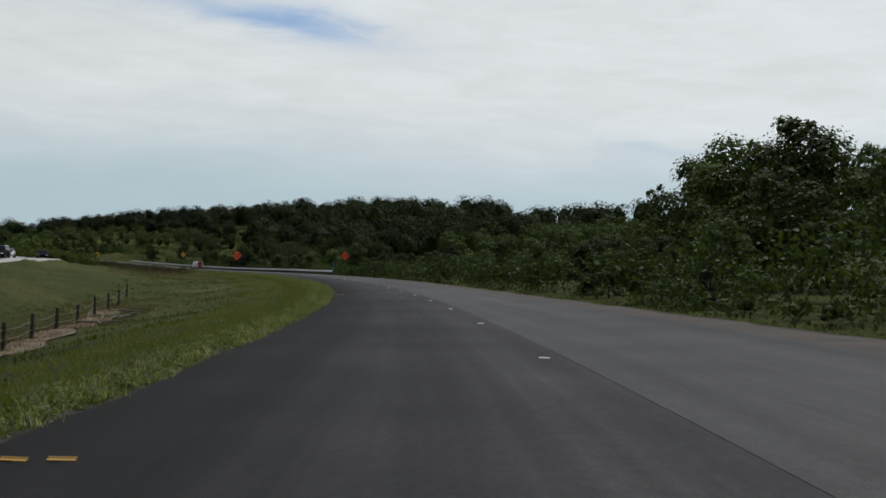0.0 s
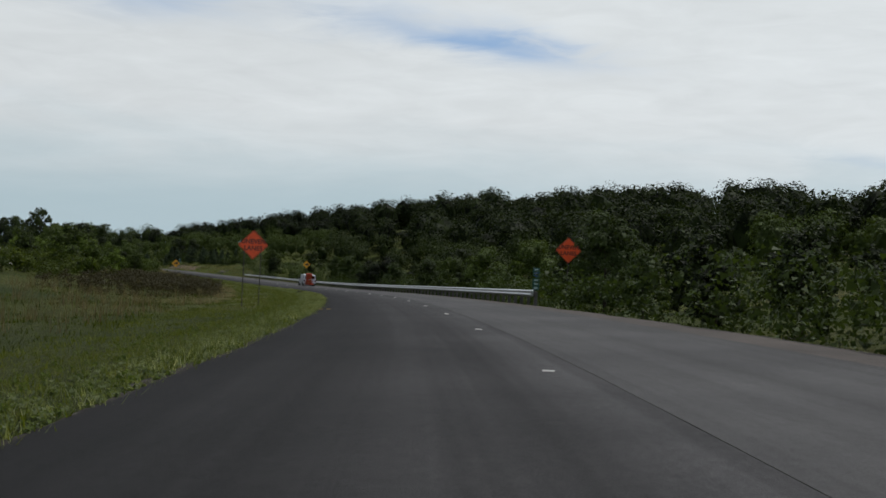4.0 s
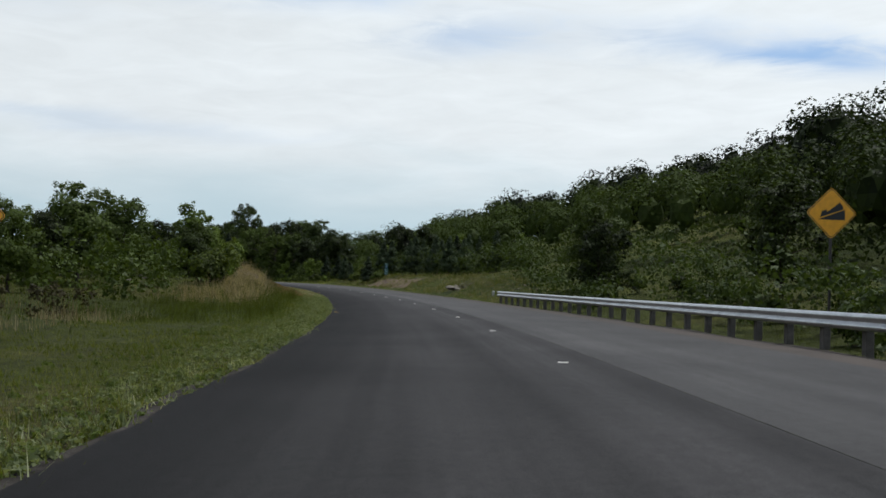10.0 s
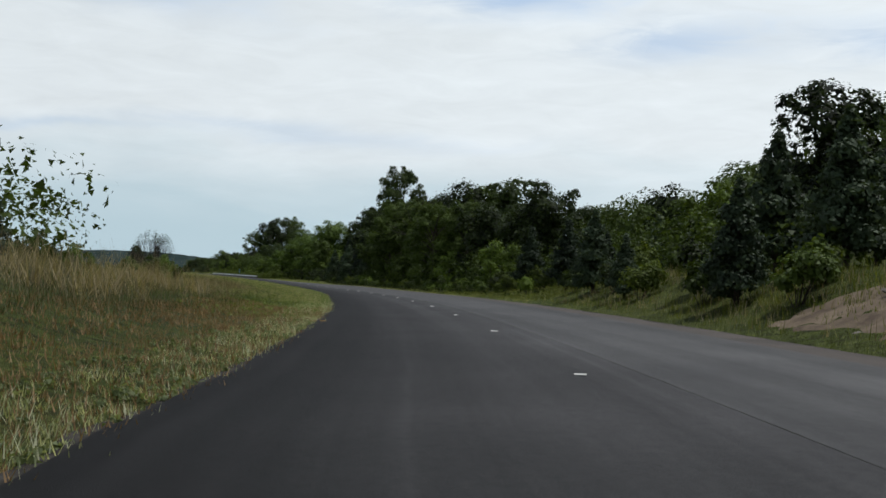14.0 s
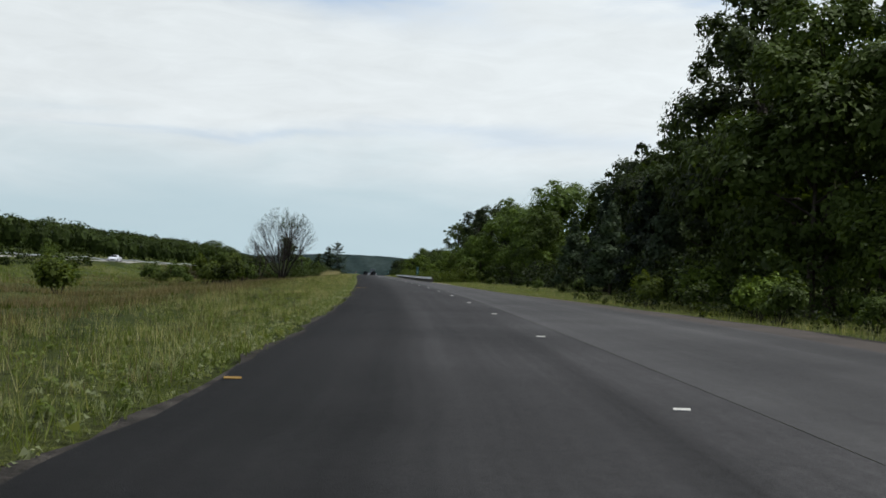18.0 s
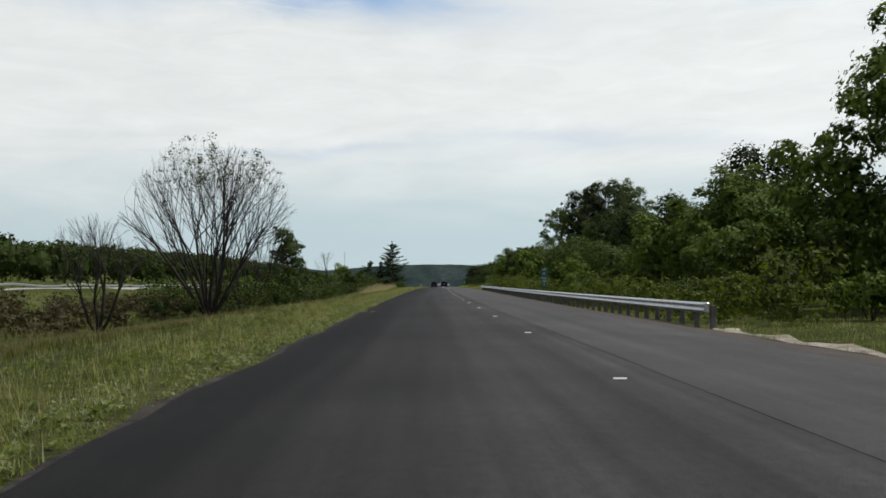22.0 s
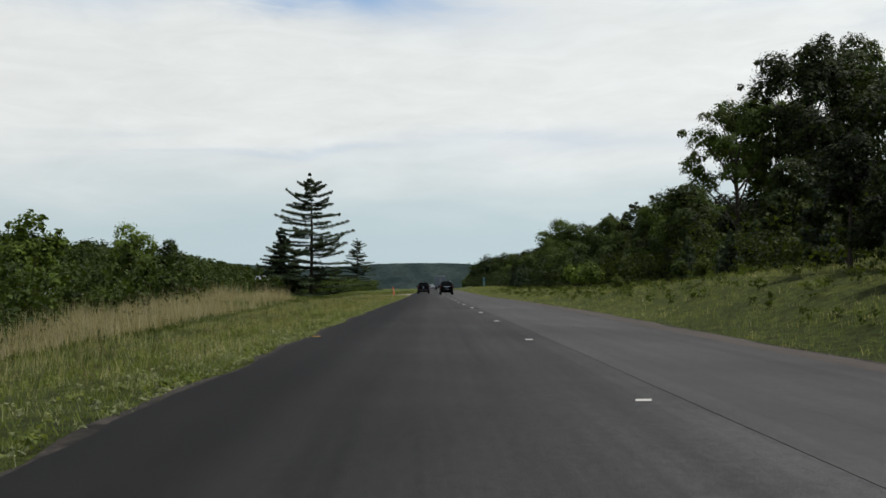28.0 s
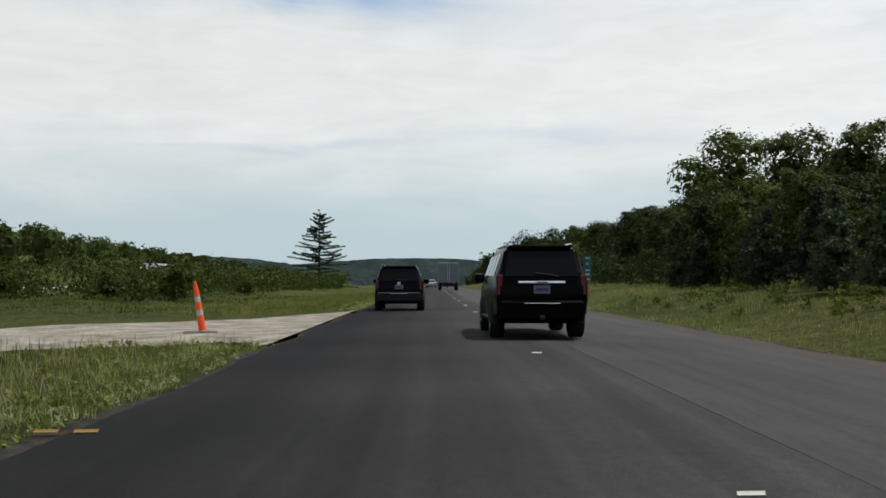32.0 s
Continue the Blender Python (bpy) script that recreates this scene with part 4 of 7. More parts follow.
tree_line(27, [YOUNG, SHRUB], 120, 250, 7.0, -62, -50, 0.5, 0.8)
DARK.put(808, -21.2, 0.88, shape=1)
for s, lat, size in ((795, 27.5, 0.78), (806, 27, 0.84), (815, 29, 0.92), (824, 28, 0.90), (834, 31, 0.95)):
    DARK.put(s, lat, size)
tree_line(29, [CEDAR], 406, 462, 3.2, 13.2, 16.5, 0.62, 0.86)
for s, lat, size in ((425, -11.2, 0.60), (432, -11.4, 0.50), (440, -10.4, 0.42), (447, -11, 0.42), (420, -13.4, 0.50)):
    CEDAR.put(s, lat, size)
for s, lat, size in ((397.5, -14.4, 0.95), (428, -12.9, 0.60), (436, -12.8, 0.48), (418, -15, 0.55)):
    YOUNG.put(s, lat, size)
SHRUB.put(48, -21, 0.6)
for s, lat, size in ((741, -17.6, 0.55), (744, -18.6, 0.6), (738, -18.4, 0.5), (735, -19.5, 0.6)):
    SHRUB.put(s, lat, size, shape=1)
for s, lat, size in ((991, 13.6, 0.50), (994, 13.2, 0.56), (997.5, 14.0, 0.60), (1002, 13.6, 0.52), (1006, 14.4, 0.58), (1013, 13.8, 0.50), (1019, 14.2, 0.5), (893, 15.0, 0.40), (904, 15.6, 0.46)):
    CEDAR.put(s, lat, size, label="low dark green cedar at the top of the grassy bank")
for s, lat, size in ((934, 14.6, 0.90), (938, 15.2, 1.05), (942, 14.4, 1.0), (946, 15.0, 1.1), (951, 14.6, 1.0), (956, 15.4, 0.95)):
    SHRUB.put(s, lat, size, shape=2, label="bright yellow-green shrub at the top of the grassy bank")
for s, lat, size in ((876, 14.2, 0.38), (873, 15.4, 0.42), (868, 13.2, 0.30), (862, 14.2, 0.36), (857, 13.4, 0.34), (851, 14.0, 0.40), (846, 13.0, 0.36), (841, 13.6, 0.40)):
    DARK.put(s, lat, size, label="low dark green tree at the end of the rail")
for s, lat, size in ((568, 9.4, 0.5), (573, 10.6, 0.62), (578, 9.8, 0.5), (583, 11.6, 0.8), (588, 10.8, 0.6), (592, 12.0, 0.7), (497, 10.6, 0.42), (503, 10.0, 0.36), (509, 11.2, 0.50), (514, 10.2, 0.40), (521, 10.8, 0.46), (527, 10.1, 0.34), (534, 11.0, 0.50), (541, 10.4, 0.42), (548, 11.2, 0.52), (554, 10.3, 0.44), (559, 10.9, 0.55), (564, 10.2, 0.40), (886, 11.8, 0.40), (897, 13.4, 0.5), (908, 12.0, 0.38)):
    SHRUB.put(s, lat, size)
for s, lat, size in ((962, 15.2, 0.55), (968, 15.6, 0.62), (975, 15.4, 0.58), (983, 16.0, 0.60), (1003, 15.6, 0.6), (1012, 16.2, 0.7), (1020, 15.8, 0.62)):
    OAK.put(s, lat, size * 0.66, label="low leafy green tree at the top of the bank")
tree_line(33, [OAK, DARK], 1090, 1262, 8.0, 19, 28, 0.58, 0.76)
tree_line(32, [SHRUB, SHRUB, CEDAR], 446, 500, 2.6, 9.6, 12.0, 0.42, 0.72)
tree_line(30, [SHRUB], 376, 424, 3.4, -12.6, -11.0, 0.75, 1.1)
for s, lat, size in ((640, -15.5, 0.30), (647, -17.5, 0.36), (655, -18.5, 0.32)):
    OAK.put(s, lat, size, label="low dark green tree in the rough grass of the median")
for s, lat, size in ((636, -14.6, 0.9), (644, -14.2, 1.0), (651, -16, 1.1), (640, -15.4, 1.15), (646, -16.8, 1.2), (655, -18, 1.15), (638, -17, 1.0)):
    SHRUB.put(s, lat, size)


def crown_core():
    bm = bmesh.new()
    bmesh.ops.create_icosphere(bm, subdivisions=2, radius=1.0)
    tri = np.array([[v.co[:] for v in f.verts] for f in bm.faces])
    bm.free()
    return tri.reshape(-1, 3)


CORE = crown_core()


def woods(name, seed, s0, s1, lat0, lat1, spacing, height, label, per=230, size=0.75, mat=None, low=False, core=0.64):
    """Far woods as one mass of crowns on the hillside."""
    rng = np.random.RandomState(seed)
    n1, n2 = int((s1 - s0) / spacing), int(abs(lat1 - lat0) / spacing)
    V = []
    for i in range(n1):
        for j in range(n2):
            s = s0 + (i + rng.rand()) * spacing
            lat = lat0 + (j + rng.rand()) * spacing * (1 if lat1 > lat0 else -1)
            p = np.array(spot(s, lat))
            h = height * ((0.45 + 0.85 * rng.rand()) if low else (0.72 + 0.50 * rng.rand()))
            w = h * (0.32 + 0.12 * rng.rand())
            w = h * (0.55 + 0.35 * rng.rand()) if low else w
            if low:
                blobs = [(p + (0, 0, h * 0.42), (w, w, h * 0.46)), (p + (0, 0, h * 0.16), (w * 1.25, w * 1.25, h * 0.17))]
            else:
                blobs = [(p + (0, 0, h * 0.50), (w * 0.9, w * 0.9, h * 0.40)), (p + (0, 0, h * 0.14), (w * 1.1, w * 1.1, h * 0.15))]
            for _ in range(10 if low else 13):
                d = rng.normal(size=3); d /= np.linalg.norm(d); d[2] = abs(d[2]) * 0.9 + 0.05
                q = w * (0.25 + 0.28 * rng.rand())
                blobs.append((p + (0, 0, h * (0.62 if low else 0.56)) + d * ((w, w, h * 0.34) if low else (w * 0.78, w * 0.78, h * 0.30)), (q, q, q * 0.85)))
            near = 1.25 if abs(lat) < min(abs(lat0), abs(lat1)) + 25 else 0.70
            v, _ = leaf_cloud(rng, blobs, int(per * near), size / near ** 0.5, shell=0.6 if low else 0.80, heart=None if low else p + (0, 0, h * 0.48))
            V.append(v)
            if core and not low and mat is None:
                lump = 1 + 0.24 * np.sin(CORE[:, :1] * 4 + rng.rand() * 6) * np.sin(CORE[:, 1:2] * 5 + rng.rand() * 6)
                V.append(p + (0, 0, h * 0.48) + CORE * lump * (w * core, w * core, h * 0.53 * core))
    V = np.concatenate(V)
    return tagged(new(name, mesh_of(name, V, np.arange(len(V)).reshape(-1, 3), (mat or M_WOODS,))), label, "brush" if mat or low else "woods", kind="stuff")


woods("hillside_woods", 4, 40, 240, 46, 110, 8.0, 6.7, "dense dark green woods on the low hillside", 740, 0.46, core=0.60)
woods("hillside_woods", 25, 400, 560, 38, 126, 8.0, 8.6, "dense dark green woods on top of the hillside", 660, 0.50, core=0.60)
woods("hillside_woods", 5, 240, 400, 38, 126, 8.0, 10.2, "dense dark green woods climbing the hillside", 660, 0.51, core=0.60)
woods("hillside_woods", 16, 562, 622, 38, 62, 8.0, 11.0, "tall green woods on the outside of the bend", 560, 0.58, core=0.5)
woods("hillside_woods", 17, 622, 700, 38, 62, 8.0, 8.5, "green woods on the outside of the bend", 480, 0.58, core=0.5)
woods("hillside_woods", 6, 700, 1250, 38, 84, 8.0, 9.5, "dense green woods above the road", 400, 0.58, core=0.48)
for k, (s0, s1, a, h) in enumerate(((0, 75, 20, 7.0), (75, 178, 21, 4.2), (178, 228, 22, 4.4), (228, 375, 22, 7.5), (375, 520, 21, 7.2), (520, 560, 23, 7.0), (560, 606, 24, 10.0), (606, 690, 27, 7.2), (690, 870, 18, 6.5), (870, 945, 22, 3.2), (945, 1130, 20, 5.4), (1130, 1262, 16, 8.2))):
    woods("wood_edge", 90 + k, s0, s1, a, a + 14, 7.0, h, "leafy green trees standing close behind the wood's edge", 940, 0.36, core=0.34)
woods("far_woods", 7, 1250, 1900, 20, 110, 13, 11, "green woods along the far road", 170, 1.2)
woods("median_woods", 8, 280, 480, -120, -62, 9, 11.6, "green woods beyond the opposite carriageway", 340, 0.8)
woods("median_woods", 9, 480, 1190, -155, -78, 11, 9.5, "dark green woods beyond the opposite carriageway", 200, 1.0)
woods("median_woods", 29, 1190, 1290, -180, -78, 11, 8.0, "low green woods beyond the opposite carriageway", 200, 0.9)
woods("median_woods", 19, 1290, 1500, -180, -78, 11, 5.5, "low green woods beyond the opposite carriageway", 200, 0.9)
woods("median_woods", 10, -60, 280, -115, -68, 10, 8.2, "dark green woods beyond the opposite carriageway", 220, 0.9)
for k, (s0, s1, a, h, m) in enumerate(((0, 178, 11, 2.7, M_LEAF_DARK), (178, 372, 10.5, 2.6, M_LEAF_DARK), (372, 520, 12.5, 2.6, M_LEAF), (520, 600, 13.6, 2.6, M_LEAF_DARK), (600, 690, 16.2, 2.6, M_LEAF), (690, 860, 9.3, 1.7, M_SHRUB), (860, 945, 15.0, 2.6, M_SHRUB), (945, 1240, 13.8, 2.8, M_LEAF_DARK))):
    woods("undergrowth", 40 + k, s0, s1, a, a + 7.0, 3.3, h, "dense leafy undergrowth along the edge of the woods", 300, 0.185, m, True)
for k, (s0, s1, a, b, h, m) in enumerate(((230, 345, -28, -42, 2.2, M_SHRUB), (350, 470, -12.5, -28, 2.5, M_LEAF), (750, 945, -15, -30, 2.4, M_LEAF), (1022, 1180, -17, -34, 2.5, M_LEAF), (480, 700, -40, -46, 1.6, M_LEAF), (700, 790, -20, -38, 1.3, M_BRUSH))):
    woods("undergrowth", 60 + k, s0, s1, a, b, 3.2, h, "tangled green brush on the median", 190, 0.22, m, True)
for k, (s0, s1, a, b, h) in enumerate(((480, 600, 8.4, 12.5, 0.55), (845, 1010, 9.4, 14.5, 0.34))):
    woods("verge_brush", 80 + k, s0, s1, a, b, 1.7, h, "low leafy weeds scattered in the grass of the verge", 46, 0.10, M_SHRUB, True)
woods("dry_thicket", 75, 205, 340, -11, -25, 2.0, 1.25, "dense brown thicket of dry stalks in the hollow of the median", 110, 0.15, M_BRUSH)

# ---- grass, weeds, brush ----


def verge_shift(s, lat):
    """How far the verge follows the asphalt's wandering left edge."""
    back = np.interp(s, EDGE_S, EDGE_L) - np.interp(s, [440, 530, 1000, 1080], [0, 0.13, 0.13, 0.05])
    return back * np.interp(lat, [-7.0, -4.5, -2.0, 0.0], [0, 1, 1, 0])


def blades(name, seed, s0, s1, lats, per_m, height, width, mat, label, lean=0.35, per=5, clump=0.09, cover=0.55):
    """Tufts of bent blades scattered over a strip; height is a pair."""
    rng = np.random.RandomState(seed)
    n = int((s1 - s0) * per_m)
    s = s0 + (s1 - s0) * rng.rand(n)
    lat = lats[0] + (lats[1] - lats[0]) * rng.rand(n)
    # thin out in drifts
    keep = rng.rand(n) < cover + (1 - cover) * np.sin(s * 0.31 + lat) * np.sin(s * 0.083 - lat * 0.7)
    s, lat = s[keep], lat[keep]
    lat = lat + verge_shift(s, lat)
    n = len(s)
    x, y = plan(s, lat)
    z = np.where((lat > -2.9) & (lat < 7.6), road_z(s, lat), land_z(s, lat))
    base = np.repeat(np.stack([x, y, z], -1), per, 0) + np.c_[rng.normal(size=(n * per, 2)) * clump, np.zeros(n * per)]
    m = len(base)
    a = rng.rand(m) * 6.283
    d = np.c_[np.cos(a), np.sin(a), np.zeros(m)]
    side = np.c_[-np.sin(a), np.cos(a), np.zeros(m)]
    h = np.repeat(height[0] + (height[1] - height[0]) * rng.rand(n) ** 1.5, per) * (0.6 + 0.6 * rng.rand(m))
    w = width * (0.6 + 0.8 * rng.rand(m))
    l = lean * h * (0.3 + rng.rand(m))
    tip = base + d * l[:, None]; tip[:, 2] += h
    v = np.stack([base - side * w[:, None] / 2 - (0, 0, 0.03), base + side * w[:, None] / 2 - (0, 0, 0.03), tip], 1).reshape(-1, 3)
    f = np.arange(m * 3).reshape(-1, 3)
    return tagged(new(name, mesh_of(name, v, f, (mat,))), label, "grass", kind="stuff")


def not_gravel(fn, *a, **k):
    """The strip of grass with the crossover of gravel left out."""
    name, seed, s0, s1 = a[:4]
    fn(name, seed, s0, min(s1, 980), *a[4:], **k)
    if s1 > 1000:
        fn(name, seed + 1, 1001, s1, *a[4:], **k)


def weeds(name, seed, s0, s1, lats, per_m, leaves, label, mat=None, size=0.042, reach=1.0):
    """Low clumps of broad pale leaves, thinning away from the asphalt."""
    rng = np.random.RandomState(seed)
    n = int((s1 - s0) * per_m)
    s, lat = s0 + (s1 - s0) * rng.rand(n), lats[0] + (lats[1] - lats[0]) * rng.rand(n) ** 1.5
    keep = rng.rand(n) < 0.75 + 0.25 * np.sin(s * 0.9) * np.sin(s * 0.23 + 1)
    s, lat = s[keep], lat[keep]
    lat = lat + verge_shift(s, lat)
    x, y = plan(s, lat)
    r = (0.035 + 0.09 * rng.rand(len(s)) ** 1.6) * reach
    blobs = [((a, b, c + 0.4 * q), (q, q, 0.8 * q)) for a, b, c, q in zip(x, y, land_z(s, lat), r)]
    v, f = leaf_cloud(rng, blobs, leaves * len(blobs), size, shell=0.2)
    return tagged(new(name, mesh_of(name, v, f, (mat or M_WEED,))), label, "weeds", kind="stuff")


weeds("verge_weeds", 1, 0, 450, (-2.98, -4.6), 42.0, 10, "pale leafy weeds along the edge of the asphalt", size=0.036, reach=1.0)
weeds("verge_weeds", 6, 0, 400, (-3.0, -6.5), 26.0, 9, "low green clover and herbs along the median verge", M_HERB, 0.034, 0.9)
not_gravel(weeds, "verge_weeds", 11, 450, 1080, (-2.98, -4.5), 20.0, 9, "pale leafy weeds along the edge of the asphalt", None, 0.034, 0.85)
not_gravel(weeds, "verge_weeds", 16, 450, 1080, (-3.05, -7.0), 16.0, 9, "green herbs among the grass of the median verge", M_HERB, 0.044, 1.15)
not_gravel(blades, "verge_weeds", 2, 0, 1080, (-4.2, -2.95), 9.0, (0.06, 0.18), 0.012, M_WEED, "pale tall weeds along the edge of the asphalt", per=12, clump=0.10, lean=1.1)
blades("roadside_grass", 3, 0, 388, (-5.8, -3.05), 48.0, (0.05, 0.16), 0.014, M_GRASS, "short green grass on the median verge", per=10, clump=0.16, lean=1.0, cover=0.82)
blades("roadside_grass", 33, 0, 396, (-5.2, -3.0), 18.0, (0.06, 0.16), 0.010, M_WEED, "pale grass blades mixed into the median verge", per=8, clump=0.14, lean=1.3, cover=0.75)
blades("dry_grass", 34, 36, 102, (-22.5, -16.5), 60.0, (0.10, 0.35), 0.03, M_DRY, "short brown grass below the fence", per=6, clump=0.2, lean=0.6, cover=0.7)
not_gravel(blades, "roadside_grass", 4, 450, 1060, (-6.2, -3.05), 48.0, (0.06, 0.18), 0.011, M_MEADOW_GRASS, "short green grass on the median verge", per=10, clump=0.14, lean=1.1, cover=0.7)
blades("roadside_grass", 13, 0, 396, (-10.0, -5.4), 70.0, (0.05, 0.12), 0.024, M_GRASS, "short green grass on the median verge", per=5, clump=0.18, lean=1.2, cover=0.8)
not_gravel(blades, "roadside_grass", 23, 450, 1060, (-11.0, -5.8), 46.0, (0.10, 0.30), 0.014, M_MEADOW_GRASS, "short green grass on the median verge", per=6, clump=0.16, lean=0.6)
not_gravel(blades, "median_grass", 5, 0, 1060, (-24.0, -9.0), 42.0, (0.08, 0.24), 0.05, M_GRASS, "rough meadow grass on the median", per=4, clump=0.2, lean=1.0, cover=0.75)
not_gravel(blades, "dry_grass", 15, 470, 1060, (-9.0, -3.4), 16.0, (0.12, 0.36), 0.010, M_DRY, "thin dry seed stalks standing in the verge grass", per=7, clump=0.16, lean=0.5)
blades("roadside_grass", 27, 470, 1120, (7.8, 16.5), 30.0, (0.06, 0.24), 0.018, M_MEADOW_GRASS, "pale green grass on the verge past the shoulder", per=7, lean=0.6, clump=0.15)
blades("roadside_grass", 7, 0, 470, (7.7, 13.5), 44.0, (0.05, 0.17), 0.014, M_GRASS, "green grass on the verge past the shoulder", per=7, lean=0.6, clump=0.13)
blades("tall_grass", 28, 470, 1120, (8.3, 14.5), 26.0, (0.15, 0.42), 0.010, M_MEADOW_GRASS, "tall uneven grass on the verge past the shoulder", per=6, lean=0.5, clump=0.16, cover=0.5)
not_gravel(blades, "tall_grass", 35, 470, 1060, (-9.0, -3.5), 34.0, (0.14, 0.38), 0.008, M_MEADOW_GRASS, "tall uneven grass with pale tips on the median verge", per=10, lean=0.7, clump=0.10, cover=0.55)
blades("verge_weeds", 8, 0, 1120, (7.6, 8.5), 10.0, (0.05, 0.18), 0.012, M_WEED, "pale weeds at the edge of the shoulder", per=9, lean=1.0, cover=0.6)
blades("dry_brush", 9, 150, 345, (-27, -10), 14.0, (0.5, 1.2), 0.025, M_DRY, "brown dry brush and stalks in the hollow of the median", per=6, clump=0.22, lean=0.25)
blades("dry_brush", 14, 190, 340, (-11.2, -9.4), 9.0, (0.25, 0.5), 0.012, M_DRY, "tan fringe of dry grass below the thicket", per=8, clump=0.15, lean=0.4)
blades("dry_brush", 10, 355, 475, (-12.5, -6.8), 15.0, (0.35, 0.9), 0.012, M_DRY, "tall wispy tan grass on the cut bank", per=9, clump=0.16, lean=0.5)
blades("bank_grass", 17, 368, 520, (8.2, 13.0), 40.0, (0.12, 0.5), 0.022, M_GRASS, "rough grass on the bank past the shoulder", per=6, clump=0.15, lean=0.5)
blades("dry_brush", 18, 368, 470, (8.4, 12.5), 14.0, (0.2, 0.6), 0.018, M_DRY, "dry stalks on the rocky bank", per=6, clump=0.15, lean=0.5)
blades("dry_grass", 24, 381, 462, (-7.0, -3.0), 84.0, (0.05, 0.17), 0.016, M_TAN, "short dry tan grass along the cut bank", per=10, clump=0.16, lean=1.0, cover=0.9)
blades("roadside_grass", 36, 384, 470, (-4.3, -2.98), 26.0, (0.05, 0.15), 0.012, M_WEED, "pale green grass between the dry grass and the asphalt", per=10, clump=0.14, lean=0.9, cover=0.7)
blades("bank_grass", 37, 392, 460, (-12.5, -6.2), 80.0, (0.10, 0.34), 0.016, M_BANK, "grey-green rough grass and herbs on the cut bank", per=8, clump=0.18, lean=0.8, cover=0.7)
blades("median_grass", 25, 600, 1000, (-45, -22), 22.0, (0.2, 0.5), 0.07, M_MEADOW_GRASS, "tall rough grass in the hollow of the median", per=5, clump=0.25)
blades("dry_brush", 26, 355, 470, (-11, -7.4), 11.0, (0.6, 1.3), 0.020, M_STRAW, "pale bent straw on the cut bank", per=8, clump=0.14, lean=0.9)
blades("tall_grass", 16, 335, 398, (-12.0, -5.2), 46.0, (0.25, 0.75), 0.016, M_GRASS, "tall dark green grass at the foot of the bank", per=8, clump=0.16, lean=0.5)
blades("dry_brush", 21, 488, 610, (-30, -8.0), 95.0, (0.20, 0.50), 0.020, M_STRAW, "broad drifts of tan dry grass in the meadow", per=5, clump=0.22, cover=0.5, lean=0.7)
blades("dry_brush", 11, 485, 740, (-32, -8.5), 74.0, (0.20, 0.55), 0.018, M_STRAW, "drifts of pale dry grass in the meadow", per=5, clump=0.2)
blades("dry_brush", 12, 840, 918, (-17, -10.0), 64.0, (0.55, 1.25), 0.020, M_STRAW, "pale dry stalks below the shrubs", per=5, clump=0.2)

# ---- guard rails ----


def w_beam(s0, s1, lat, step=1.905):
    """The folded rail, with its real waves, following the road."""
    prof = [(0.0, 0.0), (0.03, 0.012), (0.078, 0.05), (0.08, 0.085), (0.060, 0.110), (0.015, 0.142), (0.015, 0.165), (0.070, 0.205), (0.080, 0.235), (0.076, 0.265), (0.052, 0.296), (0.018, 0.311), (0.0, 0.312)]
    S = np.arange(s0, s1 + 0.01, step)
    V, Fc = [], []
    n = len(prof)
    for s in S:
        for off, back in ((0, 0), (0.006, 1)):
            for a, b in prof:
                la = lat - a + off
                x, y = plan(s, la)
                V.append((float(x), float(y), float(road_z(s, 7.7)) + 0.45 + b))
    for i in range(len(S) - 1):
        for k in range(n - 1):
            a, b = i * 2 * n + k, (i + 1) * 2 * n + k
            Fc.append((a, a + 1, b + 1, b))
            Fc.append((a + n + 1, a + n, b + n, b + n + 1))
        for k in (0, n - 1):
            a, b = i * 2 * n + k, (i + 1) * 2 * n + k
            Fc.append((a, b, b + n, a + n))
    return mesh_of("beam", V, Fc, (M_STEEL,))


def box_mesh(name, size, mat, bevel=0.01, centre=(0, 0, 0)):
    bm = bmesh.new()
    bmesh.ops.create_cube(bm, size=1.0)
    bmesh.ops.scale(bm, vec=size, verts=bm.verts)
    if bevel:
        bmesh.ops.bevel(bm, geom=bm.edges[:], offset=bevel, segments=1, affect="EDGES")
    bmesh.ops.translate(bm, vec=centre, verts=bm.verts)
    me = bpy.data.meshes.new(name)
    bm.to_mesh(me); bm.free()
    me.materials.append(mat)
    return me


def guard_rail(s0, s1, lat):
    root = tagged(new("guard_rail"), "long galvanised steel guard rail on timber posts", "guard rail", "guard rails on the right")
    mesh_part("beam", w_beam(s0, s1, lat), root, "folded galvanised steel beam")
    post = box_mesh("post", (0.15, 0.2, 1.1), M_POST, 0.012, (0, 0, 0.10))
    block = box_mesh("spacer_block", (0.14, 0.15, 0.34), M_POST, 0.01, (0, 0, 0.57))
    s = s0 + 0.3
    while s < s1:
        for me, la in ((post, lat + 0.24), (block, lat + 0.09)):
            x, y = plan(s, la)
            ob = mesh_part(me.name, me, root)
            ob.matrix_basis = Matrix.Translation((float(x), float(y), float(road_z(s, 7.7)) + 0.03)) @ pose(0, 0, 0, 0, 0, heading(s))
        s += 1.905
    for s in (s0, s1):
        x, y = plan(s, lat - 0.02)
        ob = mesh_part("end_piece", box_mesh("end_piece", (0.12, 0.35, 0.34), M_STEEL, 0.05), root, "rounded steel end piece")
        ob.matrix_basis = Matrix.Translation((float(x), float(y), float(road_z(s, 7.7)) + 0.605)) @ pose(0, 0, 0, 0, 0, heading(s))


guard_rail(172.0, 368.0, 7.8)
guard_rail(691.3, 844.6, 7.8)

